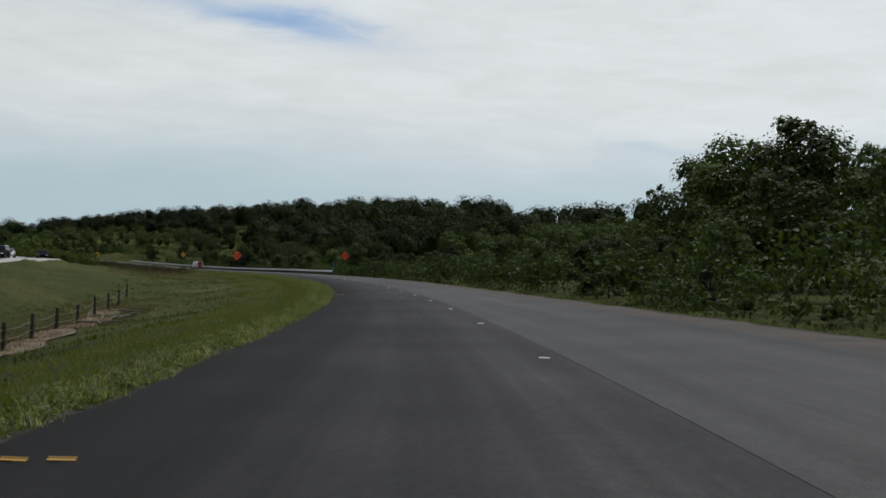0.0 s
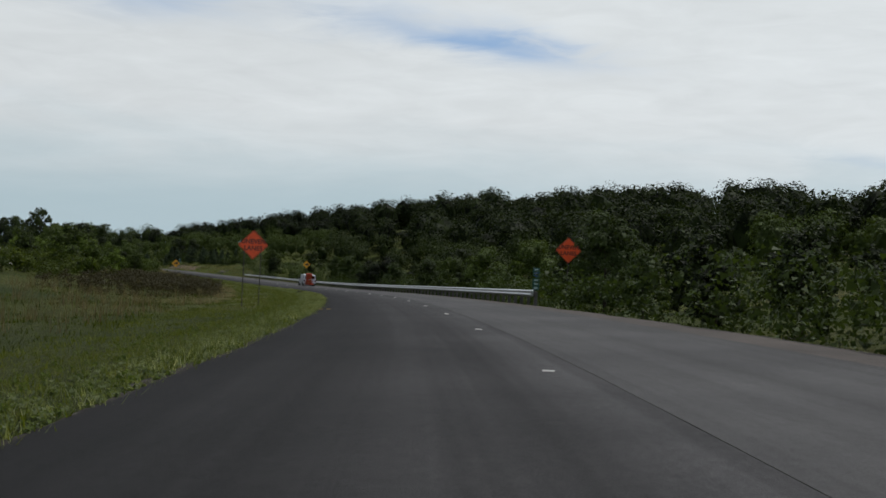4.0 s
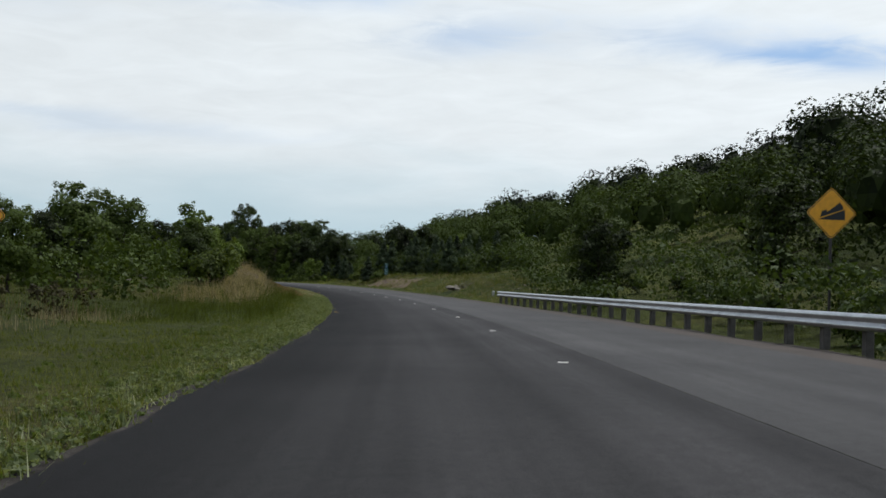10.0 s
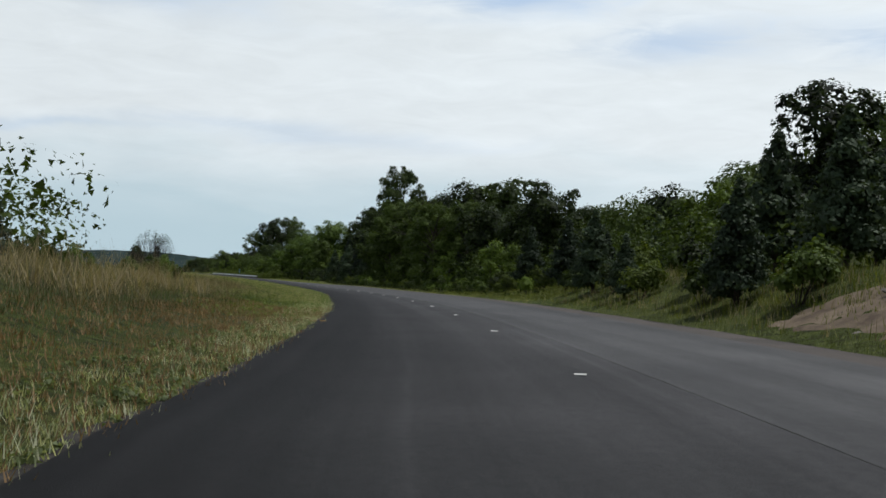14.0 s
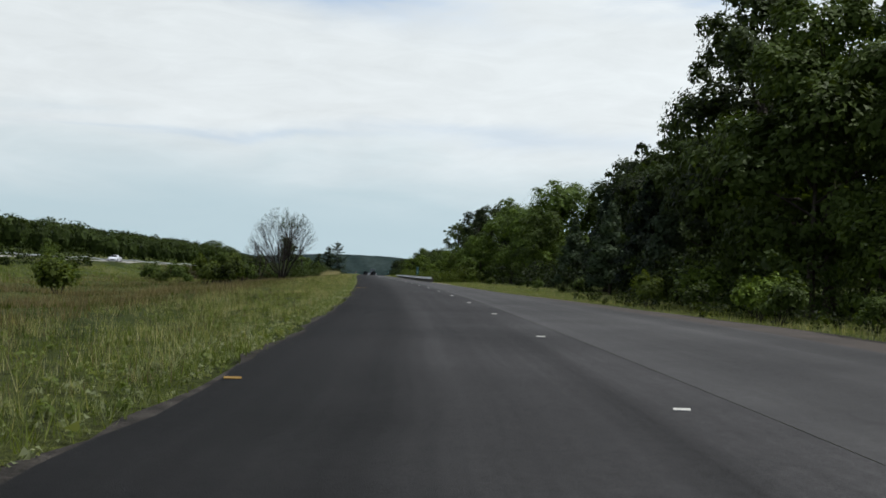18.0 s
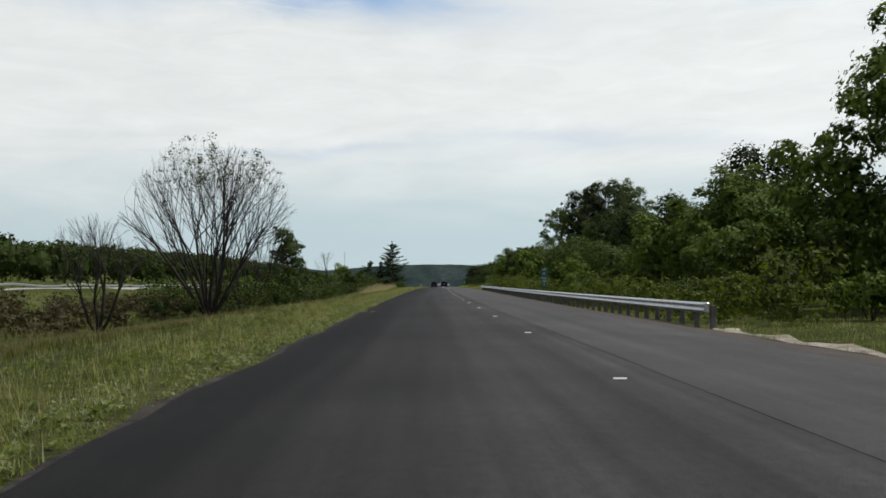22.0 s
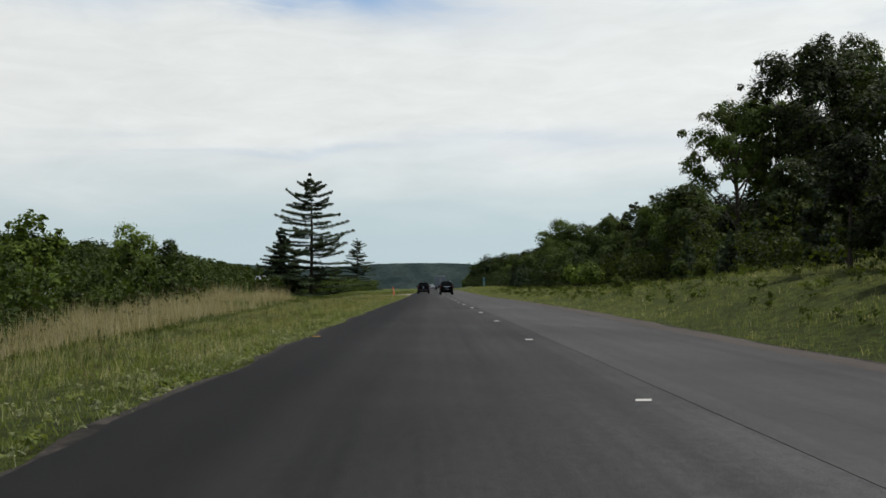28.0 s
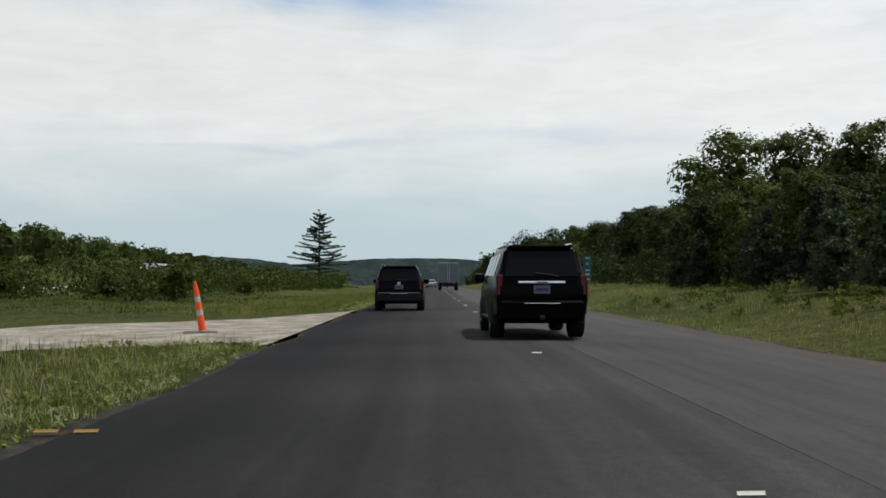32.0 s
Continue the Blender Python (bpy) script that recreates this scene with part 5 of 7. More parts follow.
# a pale rail along the far carriageway
def far_rail(s0, s1):
    root = tagged(new("guard_rail"), "weathered steel guard rail beside the opposite carriageway", "guard rail")
    S = np.arange(s0, s1, 4.0)
    V, Fc = [], []
    for i, s in enumerate(S):
        la = float(far_road_lat(s)) - 6.2
        z = float(land_z(s, float(far_road_lat(s)))) + 0.25
        for dl, dz in ((0.0, 0.40), (0.07, 0.48), (0.0, 0.56), (0.07, 0.64), (0.0, 0.72)):
            x, y = plan(s, la + dl)
            V.append((float(x), float(y), z + dz))
        if i:
            for k in range(4):
                a, b = (i - 1) * 5 + k, i * 5 + k
                Fc.append((a, a + 1, b + 1, b))
    mesh_part("beam", mesh_of("beam", V, Fc, (M_STEEL,)), root)
    post = box_mesh("post", (0.15, 0.2, 1.3), M_POST, 0.012)
    for s in S:
        la = float(far_road_lat(s)) - 6.35
        x, y = plan(s, la)
        ob = mesh_part("post", post, root)
        ob.matrix_basis = Matrix.Translation((float(x), float(y), float(land_z(s, float(far_road_lat(s)))) + 0.25)) @ pose(0, 0, 0, 0, 0, heading(s))


far_rail(560, 1060)

# ---- lane markers, gravel, rocks, fence ----
M_TAB_W = plain("white_tape", (0.40, 0.39, 0.36), 0.6)
M_TAB_Y = plain("yellow_tape", (0.19, 0.105, 0.008), 0.6)


def tab_mesh(name, w, l, mat):
    """A short strip of tape with its far edge folded up."""
    bm = bmesh.new()
    rows = [(-l, 0.003), (-0.004, 0.004), (0.006, 0.016), (0.010, 0.016), (0.004, 0.002), (0.0, -0.003), (-l, -0.003)]
    rings = [[bm.verts.new((x + 0.006 * math.sin(y * 60), y, z)) for y, z in rows] for x in np.linspace(-w / 2, w / 2, 4)]
    n = len(rows)
    for a, b in zip(rings, rings[1:]):
        for i in range(n):
            bm.faces.new((a[i], a[(i + 1) % n], b[(i + 1) % n], b[i]))
    bm.faces.new(rings[0]); bm.faces.new(rings[-1][::-1])
    bmesh.ops.recalc_face_normals(bm, faces=bm.faces[:])
    me = bpy.data.meshes.new(name); bm.to_mesh(me); bm.free()
    me.materials.append(mat)
    return me


WHITE_TAB, YELLOW_TAB = tab_mesh("lane_marker", 0.15, 0.028, M_TAB_W), tab_mesh("edge_marker", 0.17, 0.05, M_TAB_Y)
TAB_N = [-45, -42, -39, -35, -25, -14, -11, -8, 0, 3, 6, 9, 12, 15, 18, 21, 32, 35, 38, 44, 46, 62]
TAB_S = [3.5, 36, 68.8, 110.9, 219.7, 336.3, 368.8, 400.4, 486.4, 518.8, 548.9, 578.9, 608.3, 640, 671.9, 703.9, 818, 850, 882.7, 944.7, 965.6, 1136]
for n in range(-45, 62):
    s = float(np.interp(n, TAB_N, TAB_S))
    ob = tagged(new("lane_marker", WHITE_TAB), "short white tape marker stuck on the asphalt", "lane marker", "white lane markers")
    ob.matrix_basis = stand(s, float(np.interp(s, [0, 250, 340, 420, 500, 580, 640, 860, 890, 940, 966], [1.93, 1.9, 1.74, 1.6, 1.72, 1.85, 1.6, 1.62, 1.88, 1.78, 1.66])), random.Random(n).uniform(-6, 6), 0.007)
for s, pair in ((6.4, 1), (59.6, 1), (112.7, 1), (160, 1), (207, 1), (300, 1), (344.3, 1), (400.3, 1), (449, 1), (496.9, 0), (550.7, 0), (600, 1), (652, 1), (699.5, 1), (753, 1), (807, 1), (863, 0), (917.3, 0), (967.9, 1), (1020, 1)):
    inner = float(np.interp(s, [6, 113, 344, 400, 500, 551, 652, 700, 863, 917, 968], [-2.02, -2.03, -2.6, -2.44, -2.45, -2.25, -2.62, -2.6, -2.78, -2.70, -2.48]))
    for k in range(1 + pair):
        ob = tagged(new("edge_marker", YELLOW_TAB), "short yellow tape marker near the edge of the asphalt", "lane marker", "yellow edge markers")
        ob.matrix_basis = stand(s, inner - 0.29 * k, random.Random(int(s) + k).uniform(-8, 8), 0.007)


def crossover():
    """A strip of pale gravel across the median, wider where it meets the road."""
    lat = np.r_[-2.8, -3.4, -4.2, -5.5, -7.5, -10, -14, -19, -26, -34, -44]
    lo = np.interp(-lat, [2.8, 4.2, 7, 12, 44], [978.5, 979, 977, 976, 974])
    hi = np.interp(-lat, [2.8, 4.2, 7, 12, 44], [1002, 999, 993, 990, 987])
    f = np.linspace(0, 1, 9)
    A = lo[:, None] + (hi - lo)[:, None] * f[None]
    B = np.repeat(lat[:, None], 9, 1)
    wob = np.random.RandomState(8).rand(*A.shape) * 0.6
    A = A + wob * np.where((f == 0) | (f == 1), 1, 0)[None]
    x, y = plan(A, B)
    z = ground_z(A, B) + 0.05 - 0.12 * np.where((f == 0) | (f == 1), 1, 0)[None]
    z[0] = road_z(A[0], B[0]) + 0.004
    i, j = np.meshgrid(np.arange(len(lat) - 1), np.arange(8), indexing="ij")
    q = (i * 9 + j).ravel()
    return mesh_of("gravel_crossover", np.stack([x, y, z], -1).reshape(-1, 3), np.stack([q, q + 1, q + 10, q + 9], -1), (M_GRAVEL,), True)


tagged(new("gravel_crossover", crossover()), "pale gravel crossover between the two carriageways", "gravel road", kind="structure")


def stone_mesh(seed, size):
    rng = np.random.RandomState(seed)
    bm = bmesh.new()
    bmesh.ops.create_icosphere(bm, subdivisions=2, radius=1.0)
    cuts = rng.normal(size=(11, 3)); cuts /= np.linalg.norm(cuts, axis=1)[:, None]
    for v in bm.verts:
        p = np.array(v.co)
        for c in cuts:
            over = p @ c - 0.40
            if over > 0:
                p = p - c * over
        v.co = Vector(p * size + rng.normal(size=3) * 0.015)
    me = bpy.data.meshes.new("stone"); bm.to_mesh(me); bm.free()
    me.materials.append(M_ROCK)
    return me


STONES = [stone_mesh(k, np.array(sz)) for k, sz in enumerate(((0.75, 0.5, 0.34), (0.45, 0.40, 0.30), (0.9, 0.45, 0.28), (0.34, 0.28, 0.22)))]


def outcrop(seed, s0, s1, lat0, lat1, count, k0, k1, label):
    rng = random.Random(seed)
    root = tagged(new("rock_outcrop"), label, "rocks", "rock outcrops on the cut banks")
    for _ in range(count):
        s, la = rng.uniform(s0, s1), rng.uniform(lat0, lat1)
        ob = mesh_part("stone", STONES[rng.randrange(4)], root)
        k = rng.uniform(k0, k1)
        ob.matrix_basis = Matrix.Translation(spot(s, la, rng.uniform(-0.26, 0.04) * k)) @ pose(0, 0, 0, rng.uniform(-20, 20), rng.uniform(-20, 20), rng.uniform(0, 360)) @ Matrix.Diagonal((k, k, k * rng.uniform(0.6, 1.1), 1))


outcrop(1, 392, 396.5, 9.0, 10.8, 44, 0.6, 1.3, "pale limestone ledge breaking out of the grassy bank")
outcrop(2, 372, 377, 10.0, 12.0, 12, 0.4, 0.8, "tumbled limestone blocks on the bank behind the rail's end")
outcrop(3, 424, 444, 8.8, 11.8, 70, 0.20, 0.55, "broken limestone rubble on the bare bank below the cedars")
outcrop(4, 408, 436, -11.5, -8.0, 14, 0.25, 0.5, "scattered stones on the cut bank")
outcrop(5, 372, 378, -17.0, -15.0, 8, 0.4, 0.8, "pale rocks among the trees of the median")

M_RUBBER = plain("torn_rubber", (0.006, 0.006, 0.006), 0.9, 0, 0.05)
M_FENCE = mottled("dark_timber", (0.02, 0.017, 0.015), (0.05, 0.043, 0.037), 5, 30, 0.9, 0.3, 0.2, 0.4)
M_WIRE = plain("fence_wire", (0.10, 0.09, 0.08), 0.8, 0.0)
M_DIRT = mottled("bare_earth", (0.05, 0.036, 0.025), (0.13, 0.10, 0.07), 0.8, 9, 0.95, 0.6, 0.1, 0.5)


def earth_bank(s0, s1, lat0, lat1, mat=None, label="bare brown earth on the cut bank"):
    A, B = np.meshgrid(np.linspace(s0, s1, 40), np.linspace(0, 1, 9), indexing="ij")
    la, lb = lat0 + 0.25 * np.sin(A * 1.1), lat1 - (0.5 if lat1 > 0 else -0.5) * np.sin(A * 0.7) ** 2
    lat = la + (lb - la) * B
    x, y = plan(A, lat)
    z = land_z(A, lat) + 0.05 * np.where((B == 0) | (B == 1) | (A == s0) | (A == s1), -1, 1) + 0.05 * np.sin(A * 3.1 + lat * 4)
    i, j = np.meshgrid(np.arange(39), np.arange(8), indexing="ij")
    q = (i * 9 + j).ravel()
    tagged(new("earth_bank", mesh_of("earth_bank", np.stack([x, y, z], -1).reshape(-1, 3), np.stack([q, q + 1, q + 10, q + 9], -1), (mat or M_DIRT,))), label, "earth", kind="structure")


earth_bank(421, 446, 8.5, 11.6)
earth_bank(408, 440, -7.6, -11.6)
earth_bank(666, 693, 7.85, 8.75, M_GRAVEL, "pale gravel along the shoulder before the rail")


def fence():
    root = tagged(new("fence"), "low cable fence on dark posts in the hollow of the median", "fence")
    spots = [spot(43 + 5.3 * k + 0.35 * k * k, -16.6 - 0.55 * k) for k in range(9)]
    for k, p in enumerate(spots):
        bm = bmesh.new()
        bmesh.ops.create_cone(bm, cap_ends=True, segments=8, radius1=0.11, radius2=0.09, depth=1.6, matrix=Matrix.Translation(p + Vector((0, 0, 0.55))))
        part("post", bm, M_FENCE, root)
    for h in (0.55, 1.0):
        segs = []
        for a, b in zip(spots, spots[1:]):
            mid = (a + b) / 2 + Vector((0, 0, h - 0.12))
            segs += [(a + Vector((0, 0, h)), mid, 0.015, 0.015), (mid, b + Vector((0, 0, h)), 0.015, 0.015)]
        v, f = limb_tubes([(tuple(a), tuple(b), c, d) for a, b, c, d in segs], 4)
        mesh_part("cable", mesh_of("cable", v, f, (M_WIRE,)), root)
    S, Lt = np.linspace(34, 92, 40), np.linspace(-0.6, 1.3, 5)
    A, B = np.meshgrid(S, Lt, indexing="ij")
    lat = -16.6 - 0.075 * (A - 43) + B * (1 + 0.3 * np.sin(A * 0.8))
    x, y = plan(A, lat)
    z = land_z(A, lat) + 0.06
    i, j = np.meshgrid(np.arange(39), np.arange(4), indexing="ij")
    q = (i * 5 + j).ravel()
    tagged(new("earth_strip", mesh_of("earth_strip", np.stack([x, y, z], -1).reshape(-1, 3), np.stack([q, q + 1, q + 6, q + 5], -1), (M_DIRT,), True)), "bare brown earth below the fence", "earth", kind="structure")


fence()


def fallen_branches():
    """Dead limbs lying on the bare earth below the fence."""
    rng = random.Random(12)
    limb = bent_tube([(0, 0, -0.9), (0.05, 0.02, -0.3), (-0.04, 0.03, 0.35), (0.06, -0.02, 1.0)], [0.07, 0.06, 0.05, 0.02], 6)
    me = mesh_of("fallen_branch", *limb, (M_POST,), True)
    for k in range(9):
        ob = tagged(new("fallen_branch", me), "grey dead branch lying on bare earth", "branch", "fallen branches below the fence")
        ob.matrix_basis = Matrix.Translation(spot(66 + 1.9 * k + rng.uniform(-1, 1), -17.0 + rng.uniform(-0.9, 0.9), 0.13)) @ pose(0, 0, 0, 90 + rng.uniform(-6, 6), 0, rng.uniform(0, 180)) @ Matrix.Diagonal((1.2, 1.2, rng.uniform(0.7, 1.5), 1))


fallen_branches()

# ---- signs ----
M_ORANGE = plain("orange_sheeting", (0.80, 0.09, 0.015), 0.45)
M_YELLOW = plain("yellow_sheeting", (0.72, 0.34, 0.012), 0.45)
M_BLACK = plain("black_paint", (0.012, 0.012, 0.012), 0.5)
M_SIGN_BLUE = plain("blue_sheeting", (0.012, 0.05, 0.17), 0.5)
M_SIGN_GREEN = plain("green_sheeting", (0.006, 0.065, 0.050), 0.5)
M_SIGN_WHITE = plain("white_sheeting", (0.30, 0.40, 0.40), 0.5)
M_POLE = plain("dark_steel_post", (0.05, 0.045, 0.045), 0.7, 0.3)


def flat_mesh(name, outline, thick, mat, bevel=0.0):
    """A plate in the x-z plane with its face towards -y."""
    bm = bmesh.new()
    vs = [bm.verts.new((x, 0, z)) for x, z in outline]
    f = bm.faces.new(vs)
    r = bmesh.ops.extrude_face_region(bm, geom=[f])
    bmesh.ops.translate(bm, vec=(0, thick, 0), verts=[g for g in r["geom"] if isinstance(g, bmesh.types.BMVert)])
    bmesh.ops.recalc_face_normals(bm, faces=bm.faces[:])
    me = bpy.data.meshes.new(name); bm.to_mesh(me); bm.free()
    me.materials.append(mat)
    return me


def diamond(half, cut=0.06):
    """A square on its corner, with clipped corners."""
    c = half * cut
    return [(-c, -half + c), (c, -half + c), (half - c, -c), (half - c, c), (c, half - c), (-c, half - c), (-half + c, c), (-half + c, -c)]


def text_mesh(name, words, size, mat):
    cu = bpy.data.curves.new(name, "FONT")
    cu.body, cu.size, cu.align_x, cu.align_y, cu.extrude, cu.offset = words, size, "CENTER", "CENTER", 0.002, size * 0.02
    ob = new(name, cu)
    me = bpy.data.meshes.new_from_object(ob.evaluated_get(bpy.context.evaluated_depsgraph_get()))
    bpy.data.objects.remove(ob)
    me.name = name
    me.materials.clear(); me.materials.append(mat)
    return me


def put_part(name, me, root, m, label=""):
    ob = mesh_part(name, me, root, label)
    ob.matrix_basis = m
    return ob


def diamond_sign(s, lat, z, half, sheet_mat, label, words=(), truck=False, turn=0.0, poles=((0.0, 0.05),)):
    root = tagged(new("road_sign"), label, "road sign", "diamond warning signs")
    up = z
    plate = put_part("plate", flat_mesh("plate", diamond(half), 0.006, sheet_mat), root, pose(0, 0, up))
    put_part("border", flat_mesh("border", diamond(half * 0.965), 0.003, M_BLACK), root, pose(0, -0.003, up))
    put_part("face", flat_mesh("face", diamond(half * 0.93), 0.003, sheet_mat), root, pose(0, -0.0065, up))
    for k, w in enumerate(words):
        put_part("lettering", text_mesh("lettering", w, 0.36, M_BLACK), root, pose(0, -0.012, up + (0.19, -0.20)[k], 90))
    if truck:
        put_part("slope_symbol", flat_mesh("slope_symbol", [(-0.42, -0.20), (0.42, -0.20), (0.42, 0.12)], 0.004, M_BLACK), root, pose(0, -0.012, up))
        put_part("truck_symbol", flat_mesh("truck_symbol", [(-0.36, -0.13), (-0.30, 0.06), (-0.17, 0.11), (-0.13, 0.04), (0.26, 0.34), (0.36, 0.20), (0.36, 0.12)], 0.004, M_BLACK), root, pose(0, -0.013, up))
    for x, w in poles:
        p = box_mesh("post", (w, w, up + 0.9), M_POLE, 0.008)
        put_part("post", p, root, pose(x, 0.04, (up + 0.9) / 2 - 0.7))
    root.matrix_basis = stand(s, lat, turn)
    return root


diamond_sign(181, -6.8, 3.5, 0.86, M_ORANGE, "orange diamond sign reading UNEVEN LANES on a dark post", ("UNEVEN", "LANES"), poles=((-0.50, 0.05), (0.45, 0.05)))
diamond_sign(186, 12.9, 4.2, 0.86, M_ORANGE, "orange diamond sign reading UNEVEN LANES past the shoulder", ("UNEVEN", "LANES"), poles=((0.0, 0.06),))
diamond_sign(332, -13.0, 3.0, 0.80, M_YELLOW, "yellow diamond sign with a truck on a downgrade", truck=True, poles=((0.0, 0.07),))
diamond_sign(331, 12.6, 3.7, 0.80, M_YELLOW, "yellow diamond sign with a truck on a downgrade", truck=True, poles=((0.0, 0.07),))


def mile_sign(s, lat, z, w, h, words, label):
    """A green plate with words, and a blue shield on its upper part; unread lines are bars."""
    root = tagged(new("marker_sign"), label, "road sign", "tall narrow marker signs")
    put_part("plate", box_mesh("plate", (w, 0.006, h), M_SIGN_GREEN, 0.002), root, pose(0, 0, z))
    shield = [(-0.13, 0.10), (-0.15, -0.02), (-0.09, -0.12), (0, -0.17), (0.09, -0.12), (0.15, -0.02), (0.13, 0.10), (0.0, 0.13)]
    put_part("route_shield", flat_mesh("route_shield", shield, 0.004, M_SIGN_BLUE), root, pose(0, -0.008, z + h * 0.21), "blue route shield")
    put_part("shield_bar", box_mesh("shield_bar", (0.15, 0.003, 0.10), M_SIGN_WHITE, 0), root, pose(0, -0.012, z + h * 0.20))
    for k, (dz, size) in enumerate(((0.42, 0.17), (-0.05, 0.19), (-0.21, 0.24), (-0.40, 0.24))):
        word = words[k] if k < len(words) else ""
        if word:
            put_part("lettering", text_mesh("lettering", word, size, M_SIGN_WHITE), root, pose(0, -0.006, z + dz * h, 90, 0, 0))
        else:
            put_part("writing_bar", box_mesh("writing_bar", (w * 0.55, 0.004, size * 0.5), M_SIGN_WHITE, 0), root, pose(0, -0.006, z + dz * h))
    put_part("post", box_mesh("post", (0.06, 0.04, z + h * 0.5 + 0.6), M_POLE, 0.005), root, pose(0, 0.03, (z + h * 0.5 + 0.6) / 2 - 0.6))
    root.matrix_basis = stand(s, lat)


mile_sign(437, 9.6, 2.0, 0.46, 1.5, ("EAST", "MILE", "", ""), "green mile marker sign on a thin post by the rocky bank")
mile_sign(182, 10.0, 1.9, 0.42, 1.35, (), "green mile marker sign on a thin post by the verge")
mile_sign(746, 8.9, 2.2, 0.46, 1.5, ("EAST", "MILE", "166", "2"), "green mile marker sign behind the guard rail")
mile_sign(1021, 9.2, 1.9, 0.46, 1.5, (), "green mile marker sign on the grassy verge")


def channelizer(s, lat):
    root = tagged(new("channelizer_post"), "leaning orange channelizer post with white bands on a rubber base", "traffic post")
    M_WB = M_SIGN_WHITE
    bands = ((0.0, 0.34, M_ORANGE), (0.34, 0.46, M_WB), (0.46, 0.64, M_ORANGE), (0.64, 0.76, M_WB), (0.76, 0.98, M_ORANGE))
    for z0, z1, mat in bands:
        bm = bmesh.new()
        r0, r1 = 0.085 - 0.035 * z0, 0.085 - 0.035 * z1
        bmesh.ops.create_cone(bm, cap_ends=True, segments=16, radius1=r0, radius2=r1, depth=z1 - z0, matrix=Matrix.Translation((0, 0, (z0 + z1) / 2 + 0.06)))
        part("orange_band" if mat is M_ORANGE else "white_band", bm, mat, root, smooth=False)
    bm = bmesh.new()
    bmesh.ops.create_cone(bm, cap_ends=True, segments=12, radius1=0.04, radius2=0.03, depth=0.12, matrix=Matrix.Translation((0, 0, 1.10)))
    part("handle", bm, M_ORANGE, root)
    base = put_part("base", box_mesh("base", (0.75, 0.4, 0.06), M_BLACK, 0.02), root, pose(-0.06, 0, 0.0, 0, 9, 0), "flat black rubber base")
    root.matrix_basis = stand(s, lat, 10, 0.05) @ pose(0, 0, 0, 4, -9, 0)


channelizer(983.5, -5.0)


def barricade():
    """Two striped planks on a pair of sloping legs."""
    root = tagged(new("road_barricade"), "orange and white striped plank barricade on steel legs", "barricade", "barricades beyond the crossover")
    for z in (0.55, 0.98):
        for k in range(6):
            put_part("orange_stripe" if k % 2 else "white_stripe", box_mesh("stripe", (0.37, 0.03, 0.22), M_ORANGE if k % 2 else M_SIGN_WHITE, 0.004), root, pose(-0.925 + 0.37 * k, 0, z))
    for x in (-0.85, 0.85):
        for y, tip in ((0.03, 16), (-0.03, -16)):
            put_part("leg", box_mesh("leg", (0.05, 0.04, 1.2), M_STEEL, 0.005), root, pose(x, y + (0.14 if tip > 0 else -0.14), 0.57, tip, 0, 0))
    return root


BARRICADE = barricade()
BARRICADE.matrix_basis = stand(1031, -41.5, 35)
for k in range(1, 4):
    copy_thing(BARRICADE, stand(1031 + 2.0 * k, -41.5 - 1.3 * k, 35))


def mast(head, dist, height):
    """A thin lattice mast far across the valley."""
    root = tagged(new("radio_mast"), "thin grey lattice radio mast on the far ridge", "mast")
    x0, y0, z0 = -150 - math.sin(radians(head)) * dist, 480 + math.cos(radians(head)) * dist, -14.0
    legs = [(x0 + 1.0 * math.cos(a), y0 + 1.0 * math.sin(a)) for a in (0.3, 2.39, 4.49)]
    for x, y in legs:
        v, f = limb_tubes([((x, y, z0), (x0 + (x - x0) * 0.5, y0 + (y - y0) * 0.5, z0 + height), 0.12, 0.07)], 5)
        mesh_part("leg", mesh_of("leg", v, f, (M_STEEL,)), root)
    segs = []
    for k in range(24):
        a, b = k / 24, (k + 1) / 24
        for i in range(3):
            p, q = legs[i], legs[(i + 1) % 3]
            segs.append(((x0 + (p[0] - x0) * (1 - a / 2), y0 + (p[1] - y0) * (1 - a / 2), z0 + height * a), (x0 + (q[0] - x0) * (1 - b / 2), y0 + (q[1] - y0) * (1 - b / 2), z0 + height * b), 0.05, 0.05))
    v, f = limb_tubes(segs, 3)
    mesh_part("bracing", mesh_of("bracing", v, f, (M_STEEL,)), root)


mast(61.9, 1450, 54)


def debris(s, lat, seed, label):
    """A shed strip of tyre rubber."""
    rng = np.random.RandomState(seed)
    V, Fc = [], []
    for k in range(9):
        t = k / 8
        c = np.array((0.9 * t - 0.45, 0.12 * math.sin(5 * t), 0.05 + 0.06 * abs(math.sin(7 * t))))
        for dy, dz in ((-0.09, 0), (0.0, 0.03), (0.09, 0.0), (0.0, -0.01)):
            V.append(c + (0, dy + rng.normal() * 0.015, dz + rng.normal() * 0.01))
        if k:
            a = (k - 1) * 4
            Fc += [(a + j, a + (j + 1) % 4, a + 4 + (j + 1) % 4, a + 4 + j) for j in range(4)]
    ob = tagged(new("tyre_scrap", mesh_of("tyre_scrap", V, Fc, (M_RUBBER,))), label, "debris", "tyre scraps")
    ob.matrix_basis = stand(s, lat, rng.rand() * 90, 0.02, 0.6 if s > 280 else 1.2)


debris(222.0, -3.55, 1, "torn strip of black tyre rubber on the verge")
debris(224.2, -3.2, 2, "torn strip of black tyre rubber on the verge")
debris(284, -4.0, 3, "black rubber scrap in the grass")
debris(826, 7.35, 4, "black rubber scrap at the foot of the rail")

